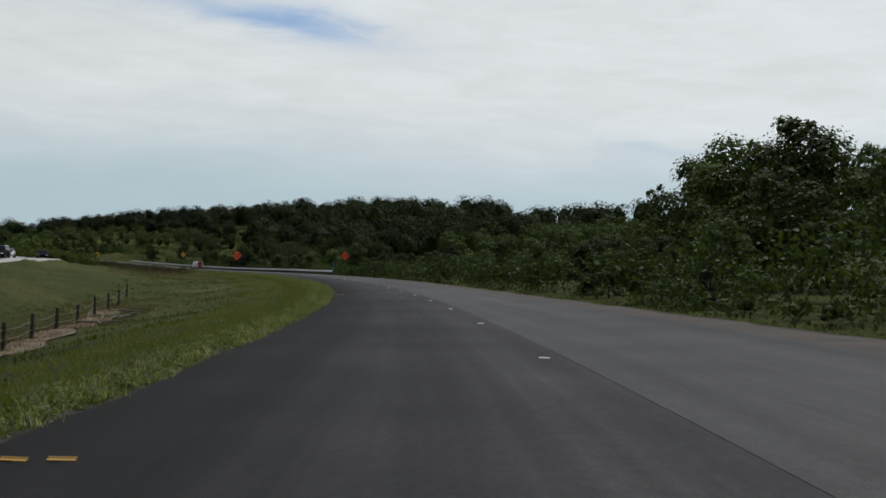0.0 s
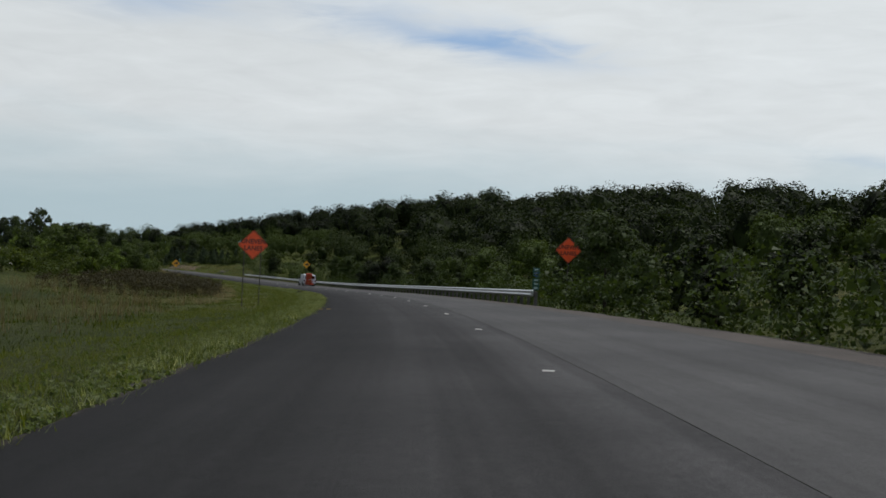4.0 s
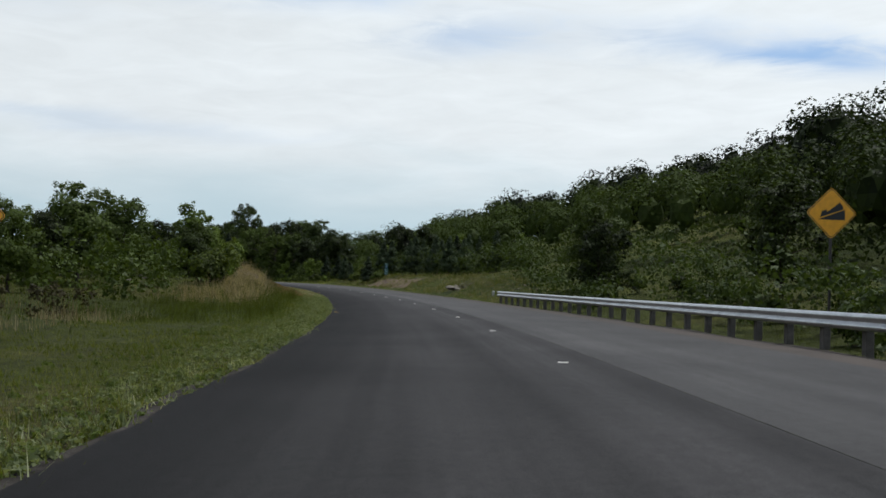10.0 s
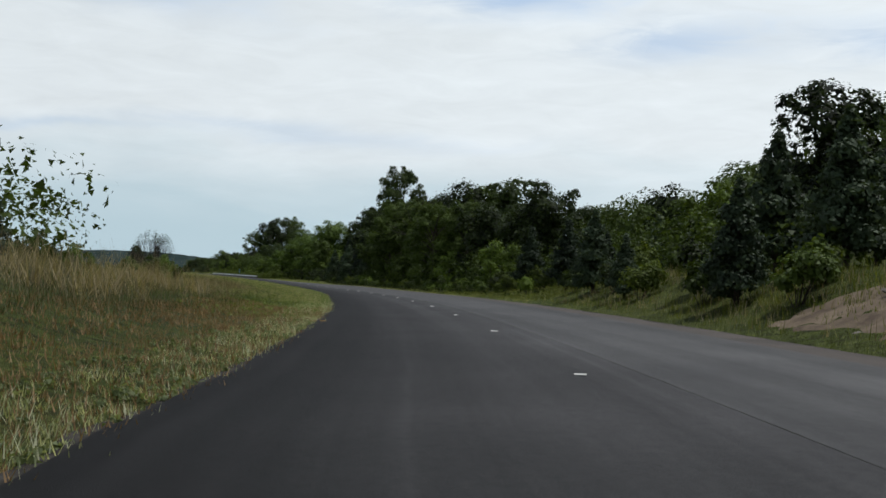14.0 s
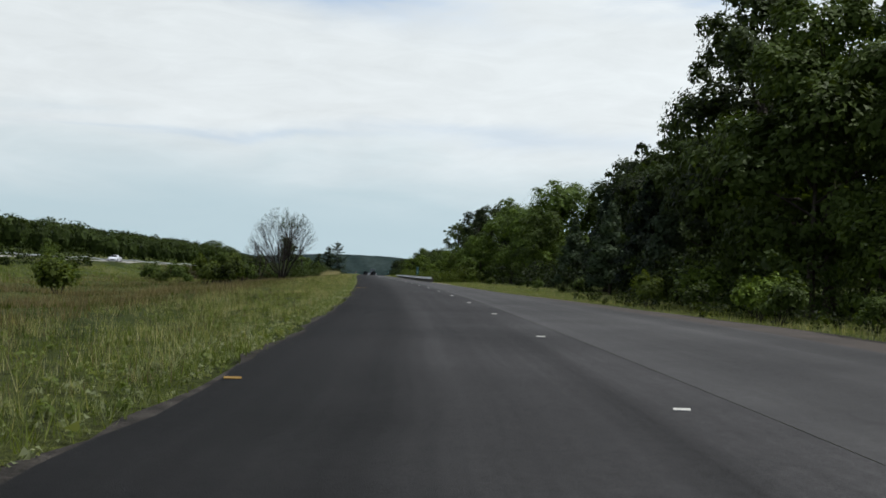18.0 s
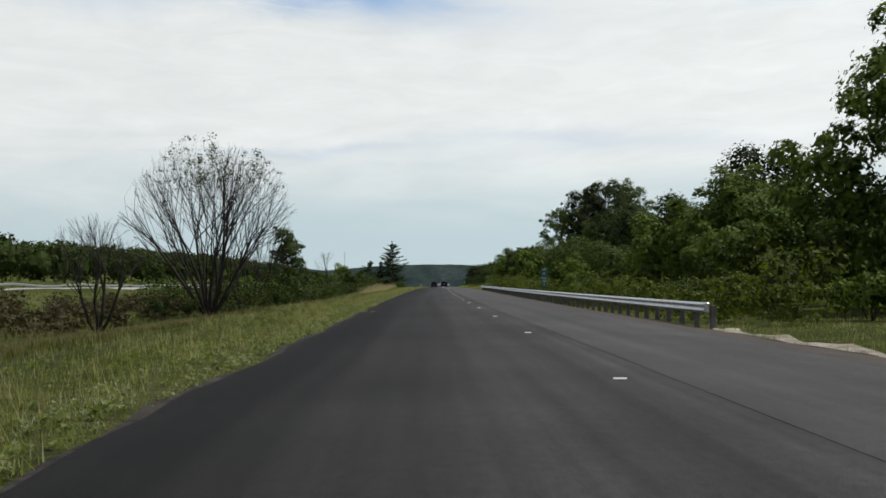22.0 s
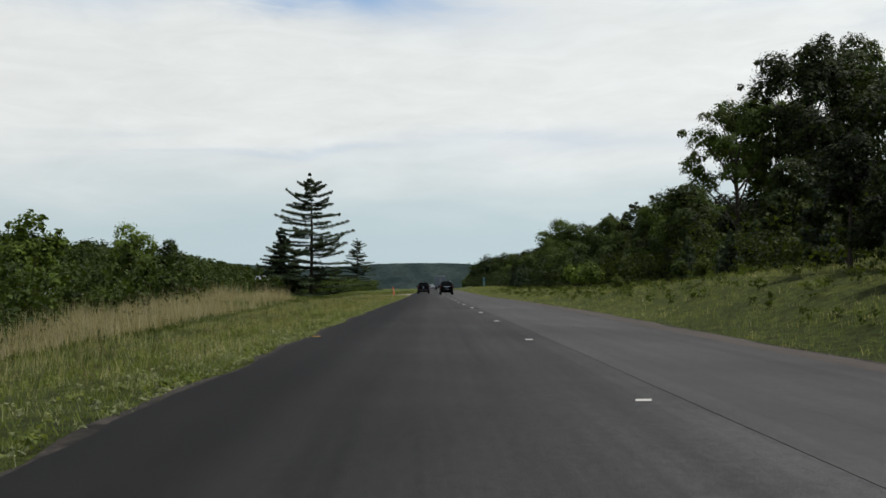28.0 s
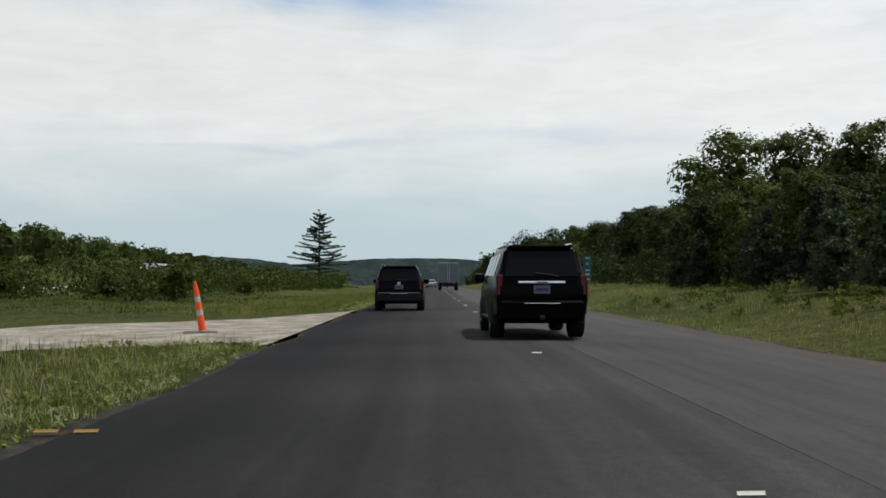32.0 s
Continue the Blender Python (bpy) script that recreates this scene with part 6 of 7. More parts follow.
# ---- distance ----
# distance haze is painted into this colour: dark woods tinted blue
M_HAZED_RIDGE = mottled("far_wooded_ridge", (0.013, 0.021, 0.021), (0.030, 0.042, 0.040), 0.02, 0.12, 1.0, 0, 0.0, 0.6)


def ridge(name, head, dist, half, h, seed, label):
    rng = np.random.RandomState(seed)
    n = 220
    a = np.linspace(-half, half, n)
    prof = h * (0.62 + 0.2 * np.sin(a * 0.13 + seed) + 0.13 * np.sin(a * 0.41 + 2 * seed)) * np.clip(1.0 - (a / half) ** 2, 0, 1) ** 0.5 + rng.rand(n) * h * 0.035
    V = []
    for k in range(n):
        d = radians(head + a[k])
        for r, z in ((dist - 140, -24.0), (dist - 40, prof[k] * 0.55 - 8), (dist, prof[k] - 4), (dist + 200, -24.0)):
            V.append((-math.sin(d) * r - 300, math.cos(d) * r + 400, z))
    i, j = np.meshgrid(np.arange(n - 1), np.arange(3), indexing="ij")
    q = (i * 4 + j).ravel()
    tagged(new(name, mesh_of(name, V, np.stack([q, q + 1, q + 5, q + 4], -1), (M_HAZED_RIDGE,))), label, "hills", kind="structure")


ridge("backdrop_ridge", 64, 2300, 36, 52, 3, "wooded ridge across the far valley, tinted blue-green for haze")
ridge("backdrop_hills", 80, 1500, 26, 52, 5, "wooded hills beyond the valley, tinted blue-green for haze")

# ---- vehicles ----
def gloss(name, colour, rough=0.22, metal=0.0, coat=0.6, spec=0.5):
    m = plain(name, colour, rough, metal, 0.5, 0.06, 1.5)
    b = m.node_tree.nodes["Principled BSDF"]
    b.inputs["Specular IOR Level"].default_value = spec
    b.inputs["Coat Weight"].default_value, b.inputs["Coat Roughness"].default_value = coat, 0.08
    return m


M_BLACK_PAINT = gloss("black_car_paint", (0.0015, 0.0015, 0.0018), 0.25, 0.0, 0.0, 0.04)
M_WHITE_PAINT = gloss("white_car_paint", (0.52, 0.53, 0.58), 0.35)
M_SILVER_PAINT = gloss("silver_car_paint", (0.35, 0.37, 0.39), 0.3, 0.4)
M_NAVY_PAINT = gloss("dark_blue_car_paint", (0.002, 0.0025, 0.005), 0.25, 0.0, 0.0, 0.05)
M_BOX = plain("truck_box_panel", (0.10, 0.12, 0.14), 0.5)
M_GLASS = plain("tinted_glass", (0.002, 0.0025, 0.003), 0.08, 0, 0.10, 0.05)
M_CHROME = plain("chrome", (0.75, 0.77, 0.80), 0.12, 1.0)
M_TRIM = plain("black_plastic", (0.005, 0.005, 0.0055), 0.6, 0, 0.2)
M_TYRE = plain("tyre_rubber", (0.008, 0.008, 0.0085), 0.85, 0, 0.2)
M_RIM = plain("alloy_rim", (0.38, 0.38, 0.39), 0.35, 0.8)
M_TAIL = gloss("red_lens", (0.055, 0.002, 0.003), 0.2, 0, 0.0, 0.2)
M_HEAD = gloss("clear_lens", (0.60, 0.62, 0.64), 0.1)
M_PLATE = plain("plate_enamel", (0.09, 0.12, 0.16), 0.5)
M_PLATE_INK = plain("plate_ink", (0.02, 0.03, 0.07), 0.5)
M_CAGE = mottled("orange_frame_paint", (0.16, 0.018, 0.006), (0.32, 0.042, 0.010), 3, 20, 0.6, 0.1, 0.3, 0.4, local=True)
M_TARP = mottled("red_tarpaulin", (0.15, 0.012, 0.004), (0.36, 0.040, 0.010), 2.2, 9, 0.62, 1.0, 0.22, 0.5, local=True, bump_scale=7)
M_STRAP = plain("green_strap", (0.22, 0.25, 0.06), 0.7)
M_DECAL = plain("dark_decal", (0.05, 0.055, 0.065), 0.5)


def half_ring(zb, belt, top, w, wt):
    return [(0, zb), (w * 0.86, zb), (w * 0.975, zb + 0.10), (w, zb + 0.45 * (belt - zb)), (w * 0.985, belt), (wt + 0.0, top - 0.08 if top - belt > 0.2 else belt + (top - belt) * 0.6),
            (wt - 0.07, top - 0.018), (wt * 0.5, top + 0.012), (0, top + 0.02)]


def loft(stations, k=(1, 1, 1)):
    """A closed body over slices along y: (y, floor, belt, top, half width, half width of the roof)."""
    bm = bmesh.new()
    rings = []
    for y, zb, belt, top, w, wt in stations:
        half = half_ring(zb, belt, top, w, wt)
        full = half + [(-x, z) for x, z in half[-2:0:-1]]
        rings.append([bm.verts.new((x * k[0], y * k[1], z * k[2])) for x, z in full])
    n = len(rings[0])
    for a, b in zip(rings, rings[1:]):
        for i in range(n):
            bm.faces.new((a[i], a[(i + 1) % n], b[(i + 1) % n], b[i]))
    bm.faces.new(rings[0][::-1]); bm.faces.new(rings[-1])
    bmesh.ops.recalc_face_normals(bm, faces=bm.faces[:])
    return bm


def body_part(root, stations, k, mat, label=""):
    ob = part("body", loft(stations, k), mat, root, label, smooth=True)
    ob.data.set_sharp_from_angle(angle=radians(32))
    return ob


def pane(name, root, pts, mat, k=(1, 1, 1), thick=0.012, label=""):
    """A plate on four corners, with thickness."""
    P = [Vector((x * k[0], y * k[1], z * k[2])) for x, y, z in pts]
    n = (P[1] - P[0]).cross(P[3] - P[0]).normalized() * thick
    bm = bmesh.new()
    a, b = [bm.verts.new(p) for p in P], [bm.verts.new(p + n) for p in P]
    bm.faces.new(a[::-1]); bm.faces.new(b)
    for i in range(4):
        bm.faces.new((a[i], a[(i + 1) % 4], b[(i + 1) % 4], b[i]))
    bmesh.ops.recalc_face_normals(bm, faces=bm.faces[:])
    return part(name, bm, mat, root, label)


def block(name, root, size, at, mat, bevel=0.02, rot=(0, 0, 0), label=""):
    ob = mesh_part(name, box_mesh(name, size, mat, min(bevel, min(size) * 0.45)), root, label)
    ob.matrix_basis = pose(*at, *rot)
    return ob


def revolve(name, prof, mat, segs=24):
    """A ring turned about the x axis: prof of (x, radius)."""
    V, Fc = [], []
    n = len(prof)
    for k in range(segs):
        a = 2 * math.pi * k / segs
        V += [(x, r * math.cos(a), r * math.sin(a)) for x, r in prof]
        b = ((k + 1) % segs) * n
        Fc += [(k * n + i, k * n + i + 1, b + i + 1, b + i) for i in range(n - 1)]
    return mesh_of(name, V, Fc, (mat,), True)


def wheel(root, x, y, r, w, rim_mat=None, arch=True):
    t = mesh_part("wheel", revolve("wheel", [(-w / 2, r * 0.62), (-w / 2, r * 0.92), (-w * 0.38, r), (w * 0.38, r), (w / 2, r * 0.92), (w / 2, r * 0.62)], M_TYRE), root, "black rubber tyre on its rim")
    t.matrix_basis = pose(x, y, r)
    d = w / 2 * (1 if x > 0 else -1)
    rim = mesh_part("rim", revolve("rim", [(d * 0.85, r * 0.66), (d * 0.9, r * 0.60), (d * 0.35, r * 0.50), (d * 0.55, r * 0.2), (d * 0.6, 0.001)], rim_mat or M_RIM, 20), t)
    if arch:
        # black half disc stands in for the arch's shaded hollow, down to the sill
        sx, n = (1 if x > 0 else -1), 14
        ang = np.linspace(radians(-12), radians(192), n)
        face = abs(x) + w / 2 - 0.014
        V = [(sx * f, y + 1.11 * r * math.cos(a), 1.02 * r + 1.11 * r * math.sin(a)) for f in (face, face - 0.22) for a in ang]
        Fc = [(i, i + 1, n + i + 1, n + i) for i in range(n - 1)]
        me = mesh_of("wheel_arch", V, Fc, (M_TRIM,))
        bm = bmesh.new()
        bm.from_mesh(me)
        bm.verts.ensure_lookup_table()
        bm.faces.new(bm.verts[:n]); bm.faces.new(bm.verts[n:])
        bmesh.ops.recalc_face_normals(bm, faces=bm.faces[:])
        part("wheel_arch", bm, M_TRIM, root)


def plate(root, y, z, w=0.31):
    p = block("number_plate", root, (w, 0.012, 0.155), (0, y, z), M_PLATE, 0.003, label="pale blue number plate")
    q = block("plate_bar", p, (w * 0.72, 0.004, 0.06), (0, -0.008, 0), M_PLATE_INK, 0)


SUV = [(-2.65, 0.66, 0.92, 0.98, 0.90, 0.88), (-2.60, 0.50, 1.20, 1.30, 0.98, 0.93), (-2.52, 0.42, 1.22, 1.42, 1.005, 0.90), (-2.30, 0.40, 1.24, 1.86, 1.02, 0.80), (-2.12, 0.36, 1.24, 1.905, 1.025, 0.79),
       (-0.2, 0.34, 1.24, 1.92, 1.025, 0.79), (0.55, 0.34, 1.24, 1.86, 1.025, 0.78), (1.32, 0.34, 1.18, 1.30, 1.02, 0.86), (1.5, 0.36, 1.12, 1.22, 1.02, 0.92), (2.4, 0.42, 1.05, 1.13, 1.0, 0.9), (2.60, 0.5, 0.9, 1.0, 0.95, 0.85), (2.65, 0.6, 0.75, 0.8, 0.88, 0.8)]


def side_panes(root, k, runs, belt, top, w, wt, mat=None):
    """Side windows between belt and roof on both sides; runs of (rear, front)."""
    for side in (1, -1):
        for a, b in runs:
            f0, f1 = 0.10, 0.86
            x0, x1 = w * 0.985 + (wt - w * 0.985) * f0, w * 0.985 + (wt - w * 0.985) * f1
            z0, z1 = belt + (top - 0.08 - belt) * f0, belt + (top - 0.08 - belt) * f1
            pts = [(side * x0, a, z0), (side * x0, b, z0), (side * x1, b - 0.06, z1), (side * x1, a + 0.03, z1)]
            if side < 0:
                pts = [pts[1], pts[0], pts[3], pts[2]]
            pane("side_window", root, pts, mat or M_GLASS, k, 0.012)


def suv(name, label, paint, s, lat, turn=0.0, k=(1, 1, 1), chrome=True, rear_plate=True, facing=1):
    root = tagged(new(name), label, "car", "cars on the road")
    body_part(root, SUV, k, paint)
    X, Y, Z = k
    pane("rear_window", root, [(-0.80, -2.615, 1.28), (0.80, -2.615, 1.28), (0.70, -2.345, 1.82), (-0.70, -2.345, 1.82)], M_GLASS, k, 0.014)
    pane("windscreen", root, [(0.80, 1.345, 1.31), (-0.80, 1.345, 1.31), (-0.70, 0.60, 1.83), (0.70, 0.60, 1.83)], M_GLASS, k, 0.014)
    side_panes(root, k, ((-2.05, -1.35), (-1.28, -0.35), (-0.28, 0.85)), 1.24, 1.91, 1.025, 0.79)
    for sx in (1, -1):
        t = block("tail_light", root, (0.16 * X, 0.10, 0.44 * Z), (sx * 0.905 * X, -2.575 * Y, 1.10 * Z), M_TAIL, 0.03, (-6, 0, 0), "dark red tail light")
        block("head_light", root, (0.30 * X, 0.12, 0.18 * Z), (sx * 0.74 * X, 2.56 * Y, 0.88 * Z), M_HEAD, 0.03)
        block("roof_rail", root, (0.045, 2.7 * Y, 0.045), (sx * 0.70 * X, -0.85 * Y, 1.945 * Z), M_CHROME, 0.02)
        m = block("mirror", root, (0.24, 0.14, 0.20), (sx * 1.13 * X, 0.92 * Y, 1.27 * Z), M_TRIM, 0.05)
        block("mirror_glass", m, (0.19, 0.01, 0.15), (0, -0.075, 0), M_GLASS, 0.01)
        block("running_board", root, (0.12, 1.9 * Y, 0.06), (sx * 0.99 * X, 0.0, 0.40 * Z), M_TRIM, 0.02)
        for y in (-1.52, 1.58):
            wheel(root, sx * 0.90 * X, y * Y, 0.395 * Z, 0.28)
    block("bumper", root, (1.86 * X, 0.16, 0.42 * Z), (0, -2.61 * Y, 0.60 * Z), M_TRIM if not chrome else paint, 0.05)
    block("bumper_trim", root, (0.8 * X, 0.02, 0.014), (0, -2.695 * Y, 0.74 * Z), M_CHROME, 0.008, label="thin bright bumper strip")
    if chrome:
        block("chrome_bar", root, (1.04 * X, 0.03, 0.062), (0, -2.645 * Y, 1.165 * Z), M_CHROME, 0.02, (-34, 0, 0), label="chrome bar across the tailgate")
        block("badge", root, (0.24 * X, 0.02, 0.022), (0, -2.672 * Y, 1.166 * Z), M_TRIM, 0.006)
    else:
        block("badge", root, (0.13, 0.02, 0.13), (0, -2.63 * Y, 1.16 * Z), M_CHROME, 0.03)
    block("spoiler", root, (1.42 * X, 0.26, 0.05), (0, -2.30 * Y, 1.895 * Z), paint, 0.02)
    block("wiper", root, (0.45, 0.02, 0.02), (0.1, -2.625 * Y, 1.32 * Z), M_TRIM, 0.005, (0, 8, 0))
    block("axle", root, (1.5 * X, 0.12, 0.12), (0, -1.52 * Y, 0.36 * Z), M_TRIM, 0.04)
    block("tow_hitch", root, (0.10, 0.22, 0.08), (0, -2.62 * Y, 0.45 * Z), M_TRIM, 0.01)
    plate(root, -2.645 * Y, 1.02 * Z)
    root.matrix_basis = stand(s, lat, turn + (180 if facing < 0 else 0), far_lift(lat))
    return root


def far_lift(lat):
    return 0.26 if lat < -30 else 0.0


SEDAN = [(-2.40, 0.55, 0.85, 0.92, 0.80, 0.78), (-2.34, 0.36, 0.92, 1.02, 0.88, 0.82), (-1.75, 0.26, 0.94, 1.06, 0.91, 0.80), (-1.0, 0.24, 0.95, 1.40, 0.92, 0.62), (-0.2, 0.24, 0.95, 1.46, 0.92, 0.60),
         (0.35, 0.24, 0.95, 1.42, 0.92, 0.60), (1.15, 0.24, 0.90, 0.99, 0.92, 0.78), (2.1, 0.28, 0.78, 0.86, 0.88, 0.76), (2.36, 0.36, 0.62, 0.68, 0.80, 0.7)]


def sedan(label, paint, s, lat, facing=1):
    root = tagged(new("car"), label, "car", "cars on the road")
    body_part(root, SEDAN, (1, 1, 1), paint)
    pane("rear_window", root, [(-0.66, -1.72, 1.08), (0.66, -1.72, 1.08), (0.54, -1.08, 1.38), (-0.54, -1.08, 1.38)], M_GLASS)
    pane("windscreen", root, [(0.66, 1.10, 1.03), (-0.66, 1.10, 1.03), (-0.54, 0.42, 1.41), (0.54, 0.42, 1.41)], M_GLASS)
    side_panes(root, (1, 1, 1), ((-0.95, -0.30), (-0.22, 0.45)), 0.95, 1.45, 0.92, 0.61)
    for sx in (1, -1):
        block("tail_light", root, (0.30, 0.10, 0.14), (sx * 0.66, -2.36, 0.80), M_TAIL, 0.03)
        block("head_light", root, (0.30, 0.16, 0.13), (sx * 0.62, 2.28, 0.66), M_HEAD, 0.03)
        block("mirror", root, (0.16, 0.10, 0.12), (sx * 0.99, 0.62, 1.02), paint, 0.03)
        for y in (-1.42, 1.45):
            wheel(root, sx * 0.825, y, 0.325, 0.21)
    block("grille", root, (0.8, 0.06, 0.14), (0, 2.37, 0.52), M_TRIM, 0.02)
    plate(root, -2.42, 0.66)
    root.matrix_basis = stand(s, lat, 180 if facing < 0 else 0, far_lift(lat))


VAN = [(-2.78, 0.56, 1.10, 1.90, 0.93, 0.82), (-2.74, 0.42, 1.12, 2.03, 0.985, 0.86), (-2.6, 0.34, 1.13, 2.08, 1.0, 0.86), (-0.8, 0.31, 1.13, 2.11, 1.0, 0.86), (0.9, 0.31, 1.13, 2.09, 1.0, 0.86), (1.15, 0.31, 1.13, 2.04, 1.0, 0.85),
       (1.95, 0.31, 1.15, 1.36, 1.0, 0.82), (2.15, 0.33, 1.10, 1.24, 0.99, 0.86), (2.62, 0.38, 1.0, 1.12, 0.96, 0.84), (2.74, 0.48, 0.88, 0.98, 0.88, 0.80)]


def van(s, lat):
    root = tagged(new("cargo_van"), "white full-size cargo van with tinted rear windows", "van")
    body_part(root, VAN, (1, 1, 1), M_WHITE_PAINT)
    for sx in (1, -1):
        a, b = (0.06, 0.78) if sx > 0 else (-0.78, -0.06)
        pane("rear_window", root, [(a, -2.785, 1.36), (b, -2.785, 1.36), (b * 0.97 + 0.0, -2.77, 1.86), (a, -2.77, 1.86)], M_GLASS, (1, 1, 1), 0.014, "dark tinted rear door window")
        t = block("tail_light", root, (0.17, 0.10, 0.36), (sx * 0.885, -2.745, 0.98), M_TAIL, 0.02, label="tall dark red tail light")
        block("head_light", root, (0.34, 0.08, 0.20), (sx * 0.66, 2.70, 0.86), M_HEAD, 0.02)
        m = block("mirror", root, (0.26, 0.12, 0.28), (sx * 1.16, 1.62, 1.36), M_TRIM, 0.05, label="large black door mirror")
        block("mirror_arm", m, (0.12, 0.05, 0.05), (-sx * 0.14, 0.02, -0.06), M_TRIM, 0.01)
        block("side_moulding", root, (0.012, 4.6, 0.022), (sx * 0.992, -0.1, 1.10), M_WHITE_PAINT, 0.005)
        block("lower_moulding", root, (0.014, 2.7, 0.030), (sx * 1.002, 0.12, 0.66), M_WHITE_PAINT, 0.006)
        block("door_handle", root, (0.03, 0.14, 0.05), (sx * 1.005, 0.80, 0.98), M_TRIM, 0.01)
        block("hinge", root, (0.03, 0.05, 0.09), (sx * 0.96, -2.78, 1.52), M_TRIM, 0.008)
        x0, x1, z0, z1 = 0.972, 0.885, 1.22, 1.90
        pts = [(sx * x0, 0.78, z0), (sx * x0, 1.72, z0), (sx * x1, 1.12, z1), (sx * x1, 0.85, z1)]
        pane("door_window", root, pts if sx > 0 else [pts[1], pts[0], pts[3], pts[2]], M_GLASS, (1, 1, 1), 0.014)
        for y in (-1.60, 1.86):
            wheel(root, sx * 0.895, y, 0.375, 0.25, M_RIM)
    pts = [(-0.955, -2.25, 1.34), (-0.955, -1.75, 1.34), (-0.893, -1.62, 1.84), (-0.893, -2.12, 1.84)]
    d = pane("side_decal", root, [pts[1], pts[0], pts[3], pts[2]], M_DECAL, (1, 1, 1), 0.006, "dark square decal on the side panel")
    q = [(-0.948, -2.02, 1.50), (-0.948, -1.92, 1.50), (-0.915, -1.86, 1.70), (-0.915, -1.96, 1.70)]
    pane("decal_mark", root, [q[1], q[0], q[3], q[2]], M_SIGN_WHITE, (1, 1, 1), 0.012)
    for y in (-1.2, 0.66):
        block("door_seam", root, (0.008, 0.008, 0.62), (-0.999, y, 0.80), M_TRIM, 0)
    block("rear_door_seam", root, (0.014, 0.012, 1.15), (0, -2.778, 1.22), M_TRIM, 0)
    block("bumper", root, (1.86, 0.18, 0.16), (0, -2.79, 0.50), M_TRIM, 0.04, label="black rear step bumper")
    block("front_bumper", root, (1.9, 0.16, 0.22), (0, 2.74, 0.55), M_TRIM, 0.04)
    block("grille", root, (0.9, 0.05, 0.22), (0, 2.735, 0.84), M_TRIM, 0.02)
    pane("windscreen", root, [(0.76, 1.965, 1.39), (-0.76, 1.965, 1.39), (-0.72, 1.20, 2.02), (0.72, 1.20, 2.02)], M_GLASS)
    block("axle", root, (1.5, 0.14, 0.14), (0, -1.60, 0.36), M_TRIM, 0.05)
    block("exhaust", root, (0.06, 0.5, 0.06), (0.5, -2.5, 0.34), M_TRIM, 0.02)
    block("tow_ball", root, (0.08, 0.25, 0.08), (0, -2.88, 0.45), M_TRIM, 0.02)
    root.matrix_basis = stand(s, lat) @ Matrix.Diagonal((0.97, 1, 0.885, 1))


def tube(root, name, a, b, r, mat, label=""):
    v, f = limb_tubes([(a, b, r, r)], 8)
    return mesh_part(name, mesh_of(name, v, f, (mat,), True), root, label)


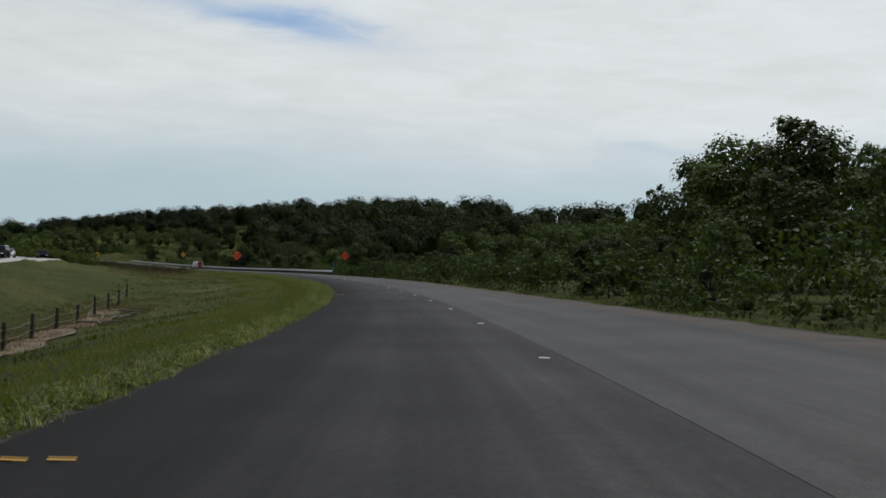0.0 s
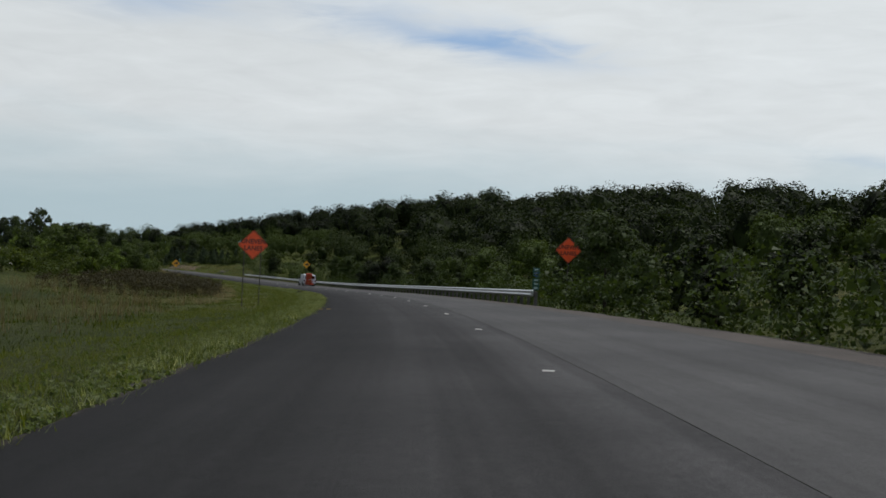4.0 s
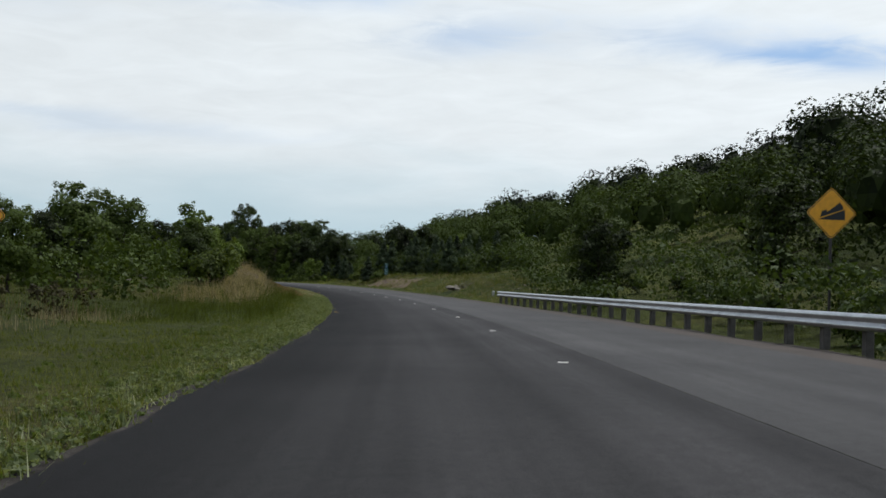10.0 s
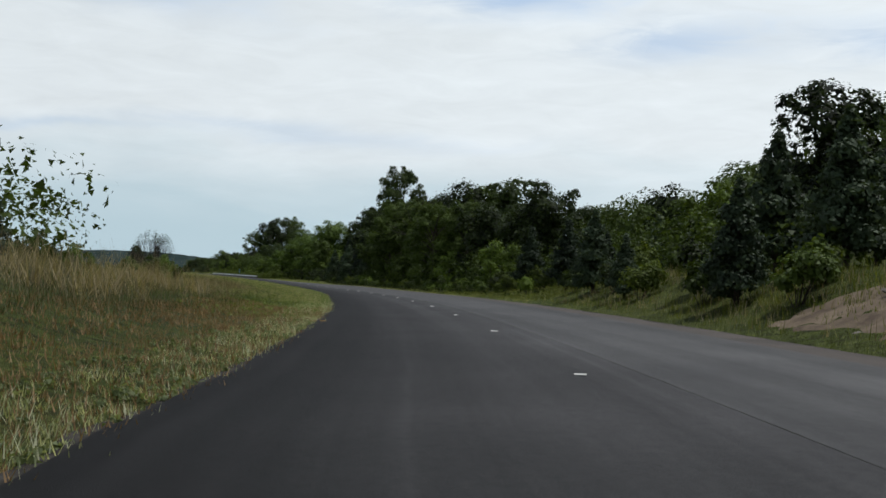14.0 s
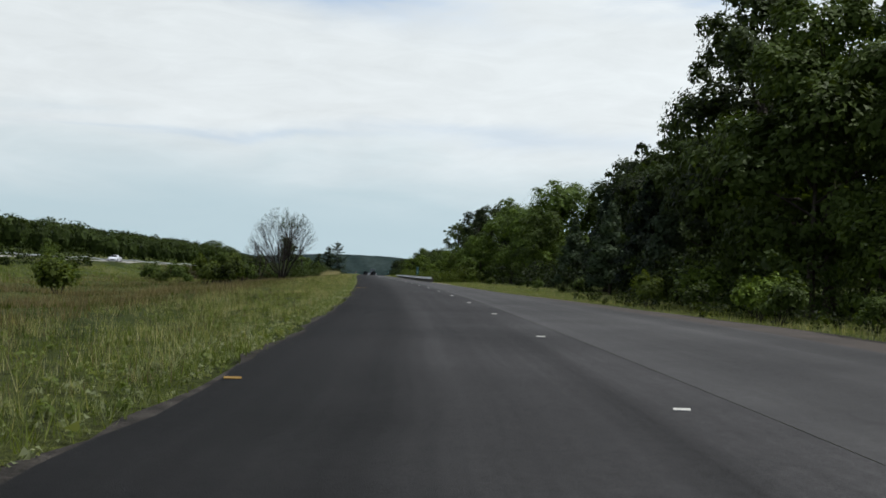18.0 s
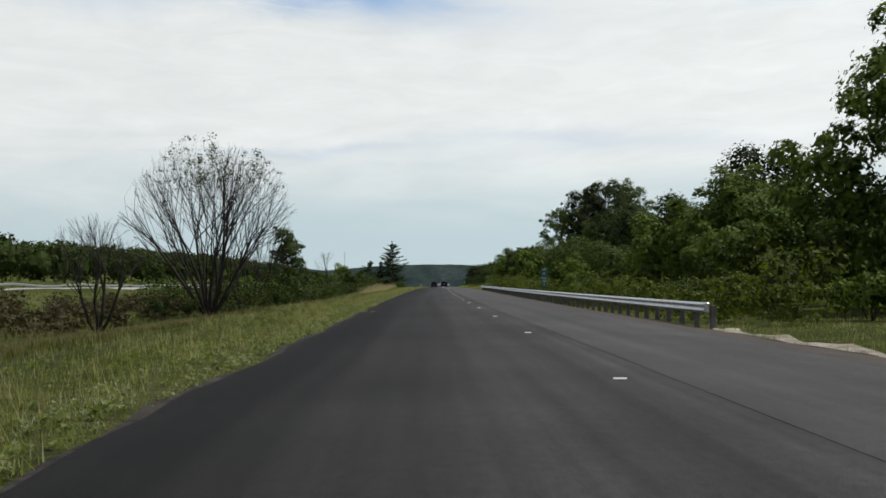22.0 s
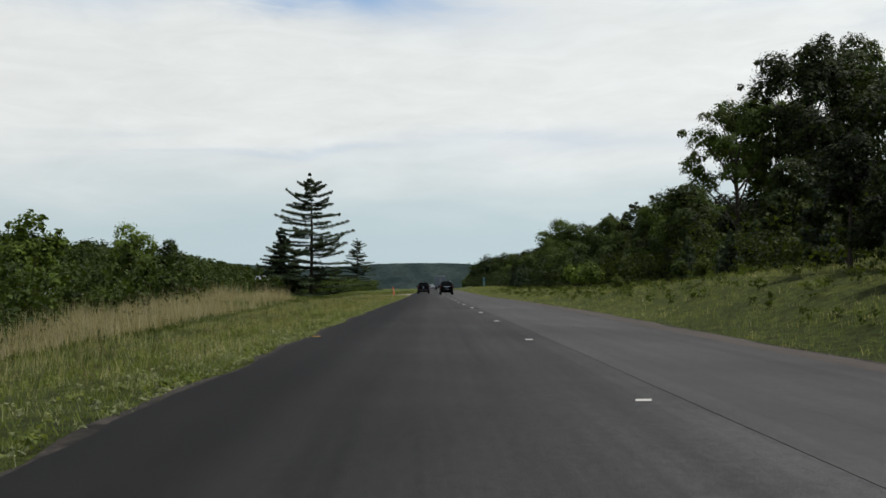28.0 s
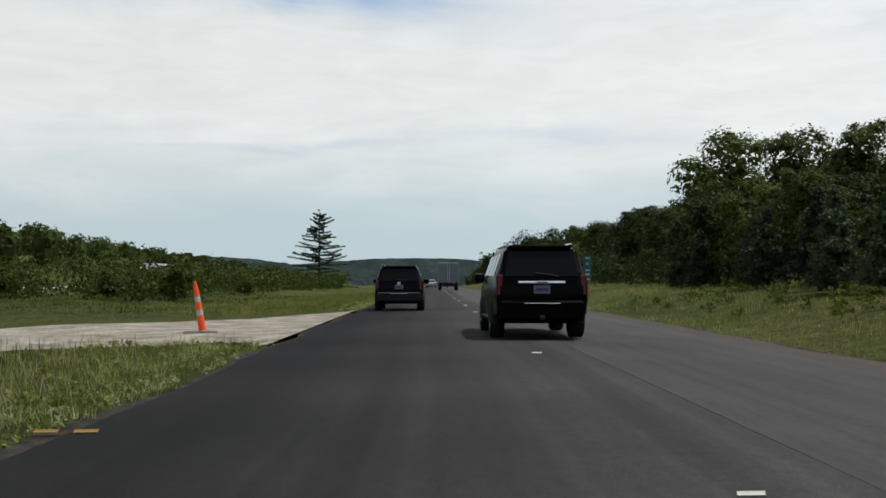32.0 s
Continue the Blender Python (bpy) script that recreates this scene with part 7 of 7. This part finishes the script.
def trailer(s, lat):
    root = tagged(new("utility_trailer"), "small orange steel cage trailer hitched behind the van", "trailer")
    W, B, Fr = 0.41, -0.80, 0.95
    block("deck", root, (0.92, 1.75, 0.05), (0, 0.08, 0.33), M_CAGE, 0.01)
    for x in (-W, W):
        block("side_beam", root, (0.06, 1.78, 0.10), (x, 0.08, 0.30), M_CAGE, 0.015)
        for y in (B, -0.1, Fr):
            tube(root, "upright", (x, y, 0.33), (x, y, 0.80 if y > B else 1.46), 0.020, M_CAGE)
        tube(root, "side_rail", (x, B, 0.80), (x, Fr, 0.80), 0.018, M_CAGE)
        wheel(root, x * 1.30, 0.05, 0.225, 0.11, arch=False)
        block("mudguard", root, (0.17, 0.50, 0.05), (x * 1.32, 0.05, 0.48), M_CAGE, 0.02, label="orange mudguard over the wheel")
        for e in (-0.25, 0.25):
            block("mudguard_flap", root, (0.17, 0.03, 0.14), (x * 1.32, 0.05 + e, 0.42), M_CAGE, 0.01)
        block("tail_lamp", root, (0.12, 0.04, 0.07), (x * 0.85, B - 0.06, 0.28), M_TAIL, 0.01)
    block("rear_beam", root, (1.12, 0.07, 0.10), (0.06, B - 0.02, 0.30), M_CAGE, 0.015, label="orange rear cross beam that juts out")
    for x in (-0.24, 0.02, 0.22):
        tube(root, "gate_upright", (x, B, 0.33), (x, B, 1.46), 0.012, M_CAGE)
    for z in (0.52, 0.78, 1.05, 1.46):
        tube(root, "gate_rail", (-W, B, z), (W, B, z), 0.015, M_CAGE if z != 1.05 else M_STEEL)
    tube(root, "drawbar", (-0.30, Fr, 0.30), (0, Fr + 1.05, 0.42), 0.035, M_CAGE)
    tube(root, "drawbar", (0.30, Fr, 0.30), (0, Fr + 1.05, 0.42), 0.035, M_CAGE)
    block("coupler", root, (0.12, 0.25, 0.10), (0, Fr + 1.1, 0.44), M_STEEL, 0.03)
    block("axle", root, (1.05, 0.07, 0.07), (0, 0.05, 0.225), M_TRIM, 0.02)
    root.matrix_basis = stand(s, lat)
    # the wrapped load stands on the deck
    load = tagged(new("wrapped_load"), "tall load wrapped in red tarpaulin and strapped on the trailer", "load")
    bm = bmesh.new()
    bmesh.ops.create_cube(bm, size=1.0)
    bmesh.ops.subdivide_edges(bm, edges=bm.edges[:], cuts=25, use_grid_fill=True)
    for v in bm.verts:
        p = v.co.copy()
        r = max(abs(p.x), abs(p.y), abs(p.z)) / max(1e-6, (abs(p.x) ** 9 + abs(p.y) ** 9 + abs(p.z) ** 9) ** (1 / 9))
        p *= r
        waist = (1 - 0.10 * math.exp(-((p.z - 0.24) / 0.035) ** 2)) * (1.03 if p.z > 0.24 else 0.96)
        q = Vector((p.x * 0.84 * waist, p.y * 1.0 * waist, p.z * 1.62))
        w = 0.03 * noise.noise(Vector((q.x * 2.2, q.y * 2.2, q.z * 1.3))) + 0.07 * (0.3 - abs(noise.noise(Vector((q.x * 3.5 + q.z * 1.5, q.y * 3.5, q.z * 2.0))))) + 0.05 * (0.3 - abs(noise.noise(Vector((q.x * 7 - q.z * 3, q.y * 7, q.z * 5))))) + 0.03 * noise.noise(Vector((q.x * 15, q.y * 15, q.z * 7)))
        q += v.co.normalized() * w
        v.co = q + Vector((-0.06, 0.10, 1.17))
    part("tarpaulin", bm, M_TARP, load, "creased red tarpaulin", smooth=True)
    for a, b, r in (((-0.50, -0.42, 1.60), (0.42, -0.44, 1.56), 0.010), ((0.10, -0.46, 1.46), (0.0, -0.62, 0.72), 0.013), ((0.14, -0.46, 1.46), (0.06, -0.62, 0.74), 0.010), ((-0.2, -0.60, 0.60), (0.3, -0.60, 0.66), 0.010), ((-0.52, -0.3, 0.80), (-0.36, -0.60, 0.62), 0.012)):
        tube(load, "strap", a, b, r, M_STRAP)
    load.matrix_basis = stand(s, lat)


def box_truck(s, lat):
    root = tagged(new("box_truck"), "pale grey box truck seen from behind on the highway", "truck")
    block("cargo_box", root, (2.5, 6.8, 2.5), (0, -0.8, 2.15), M_BOX, 0.04)
    for x in (-0.6, 0.6):
        block("rear_door", root, (1.14, 0.03, 2.3), (x, -4.21, 2.12), M_BOX, 0.01)
        block("door_bar", root, (0.04, 0.03, 2.2), (x * 0.2, -4.24, 2.12), M_STEEL, 0.01)
        block("tail_light", root, (0.3, 0.05, 0.12), (x * 1.6, -4.22, 0.75), M_TAIL, 0.02)
        for y in (-2.6, 3.2):
            wheel(root, x / 0.6 * 1.02, y, 0.46, 0.36, arch=False)
    block("cab", root, (2.2, 1.9, 1.9), (0, 3.6, 1.5), M_WHITE_PAINT, 0.15)
    pane("windscreen", root, [(0.95, 4.56, 1.55), (-0.95, 4.56, 1.55), (-0.9, 4.54, 2.25), (0.9, 4.54, 2.25)], M_GLASS)
    block("chassis", root, (1.1, 8.2, 0.3), (0, 0, 0.68), M_TRIM, 0.03)
    block("bumper", root, (2.3, 0.12, 0.2), (0, -4.15, 0.58), M_TRIM, 0.02)
    root.matrix_basis = stand(s, lat)


def semi(s, lat):
    root = tagged(new("semi_truck"), "white semi truck coming along the opposite carriageway", "truck")
    block("cargo_box", root, (2.6, 14.0, 2.8), (0, -3.5, 2.6), M_WHITE_PAINT, 0.04)
    block("cab", root, (2.4, 2.2, 2.5), (0, 5.2, 2.1), M_WHITE_PAINT, 0.25)
    block("hood", root, (1.7, 1.7, 1.1), (0, 7.0, 1.35), M_WHITE_PAINT, 0.25)
    block("grille", root, (1.0, 0.06, 0.85), (0, 7.87, 1.35), M_CHROME, 0.05)
    pane("windscreen", root, [(1.0, 6.33, 2.05), (-1.0, 6.33, 2.05), (-0.95, 6.33, 2.85), (0.95, 6.33, 2.85)], M_GLASS)
    block("bumper", root, (2.3, 0.2, 0.4), (0, 7.9, 0.6), M_CHROME, 0.08)
    block("chassis", root, (1.1, 17.5, 0.3), (0, -1.2, 0.95), M_TRIM, 0.03)
    for x in (-1.05, 1.05):
        block("head_light", root, (0.3, 0.1, 0.22), (x * 0.85, 7.85, 1.0), M_HEAD, 0.03)
        for y in (-9.2, -7.9, 3.4, 4.7, 7.0):
            wheel(root, x, y, 0.5, 0.4, arch=False)
    root.matrix_basis = stand(s, lat, 180, far_lift(lat))


semi(1150, -50.0)
suv("sport_utility", "black full-size sport utility with a chrome tailgate bar", M_BLACK_PAINT, 982.3, 2.10, 0.5, (0.865, 0.96, 0.93))
suv("crossover", "dark blue compact crossover with silver roof rails", M_NAVY_PAINT, 1001.5, -1.12, 0.0, (0.89, 0.87, 0.875), False)
box_truck(1092.0, 2.2)
sedan("silver sedan far ahead on the highway", M_SILVER_PAINT, 1150, 0.0)
suv("crossover", "white crossover far ahead on the highway", M_WHITE_PAINT, 1172, 3.9, 0, (0.92, 0.9, 0.9), False)
van(286.8, 3.93)
trailer(281.9, 3.53)
# the opposite carriageway
sedan("white sedan coming along the opposite carriageway", M_WHITE_PAINT, 118, -38.6, -1)
sedan("white sedan coming along the opposite carriageway", M_WHITE_PAINT, 131, -38.6, -1)
suv("sport_utility", "dark sport utility coming along the opposite carriageway", M_BLACK_PAINT, 137, -38.4, 0, (0.95, 0.93, 0.92), False, facing=-1)
sedan("silver sedan coming along the opposite carriageway", M_SILVER_PAINT, 190, -43.0, -1)
suv("sport_utility", "dark sport utility coming along the opposite carriageway", M_NAVY_PAINT, 214, -38.4, 0, (0.95, 0.93, 0.92), False, facing=-1)
sedan("white sedan coming along the opposite carriageway", M_WHITE_PAINT, 640, -50.0, -1)
suv("sport_utility", "white sport utility coming along the opposite carriageway", M_WHITE_PAINT, 618, -50.0, 0, (0.95, 0.93, 0.92), False, facing=-1)
sedan("white sedan coming along the opposite carriageway", M_WHITE_PAINT, 748, -50.0, -1)
sedan("silver sedan coming along the opposite carriageway", M_SILVER_PAINT, 1058, -50.0, -1)
suv("sport_utility", "white sport utility coming along the opposite carriageway", M_WHITE_PAINT, 1072, -50.0, 0, (0.95, 0.93, 0.92), False, facing=-1)
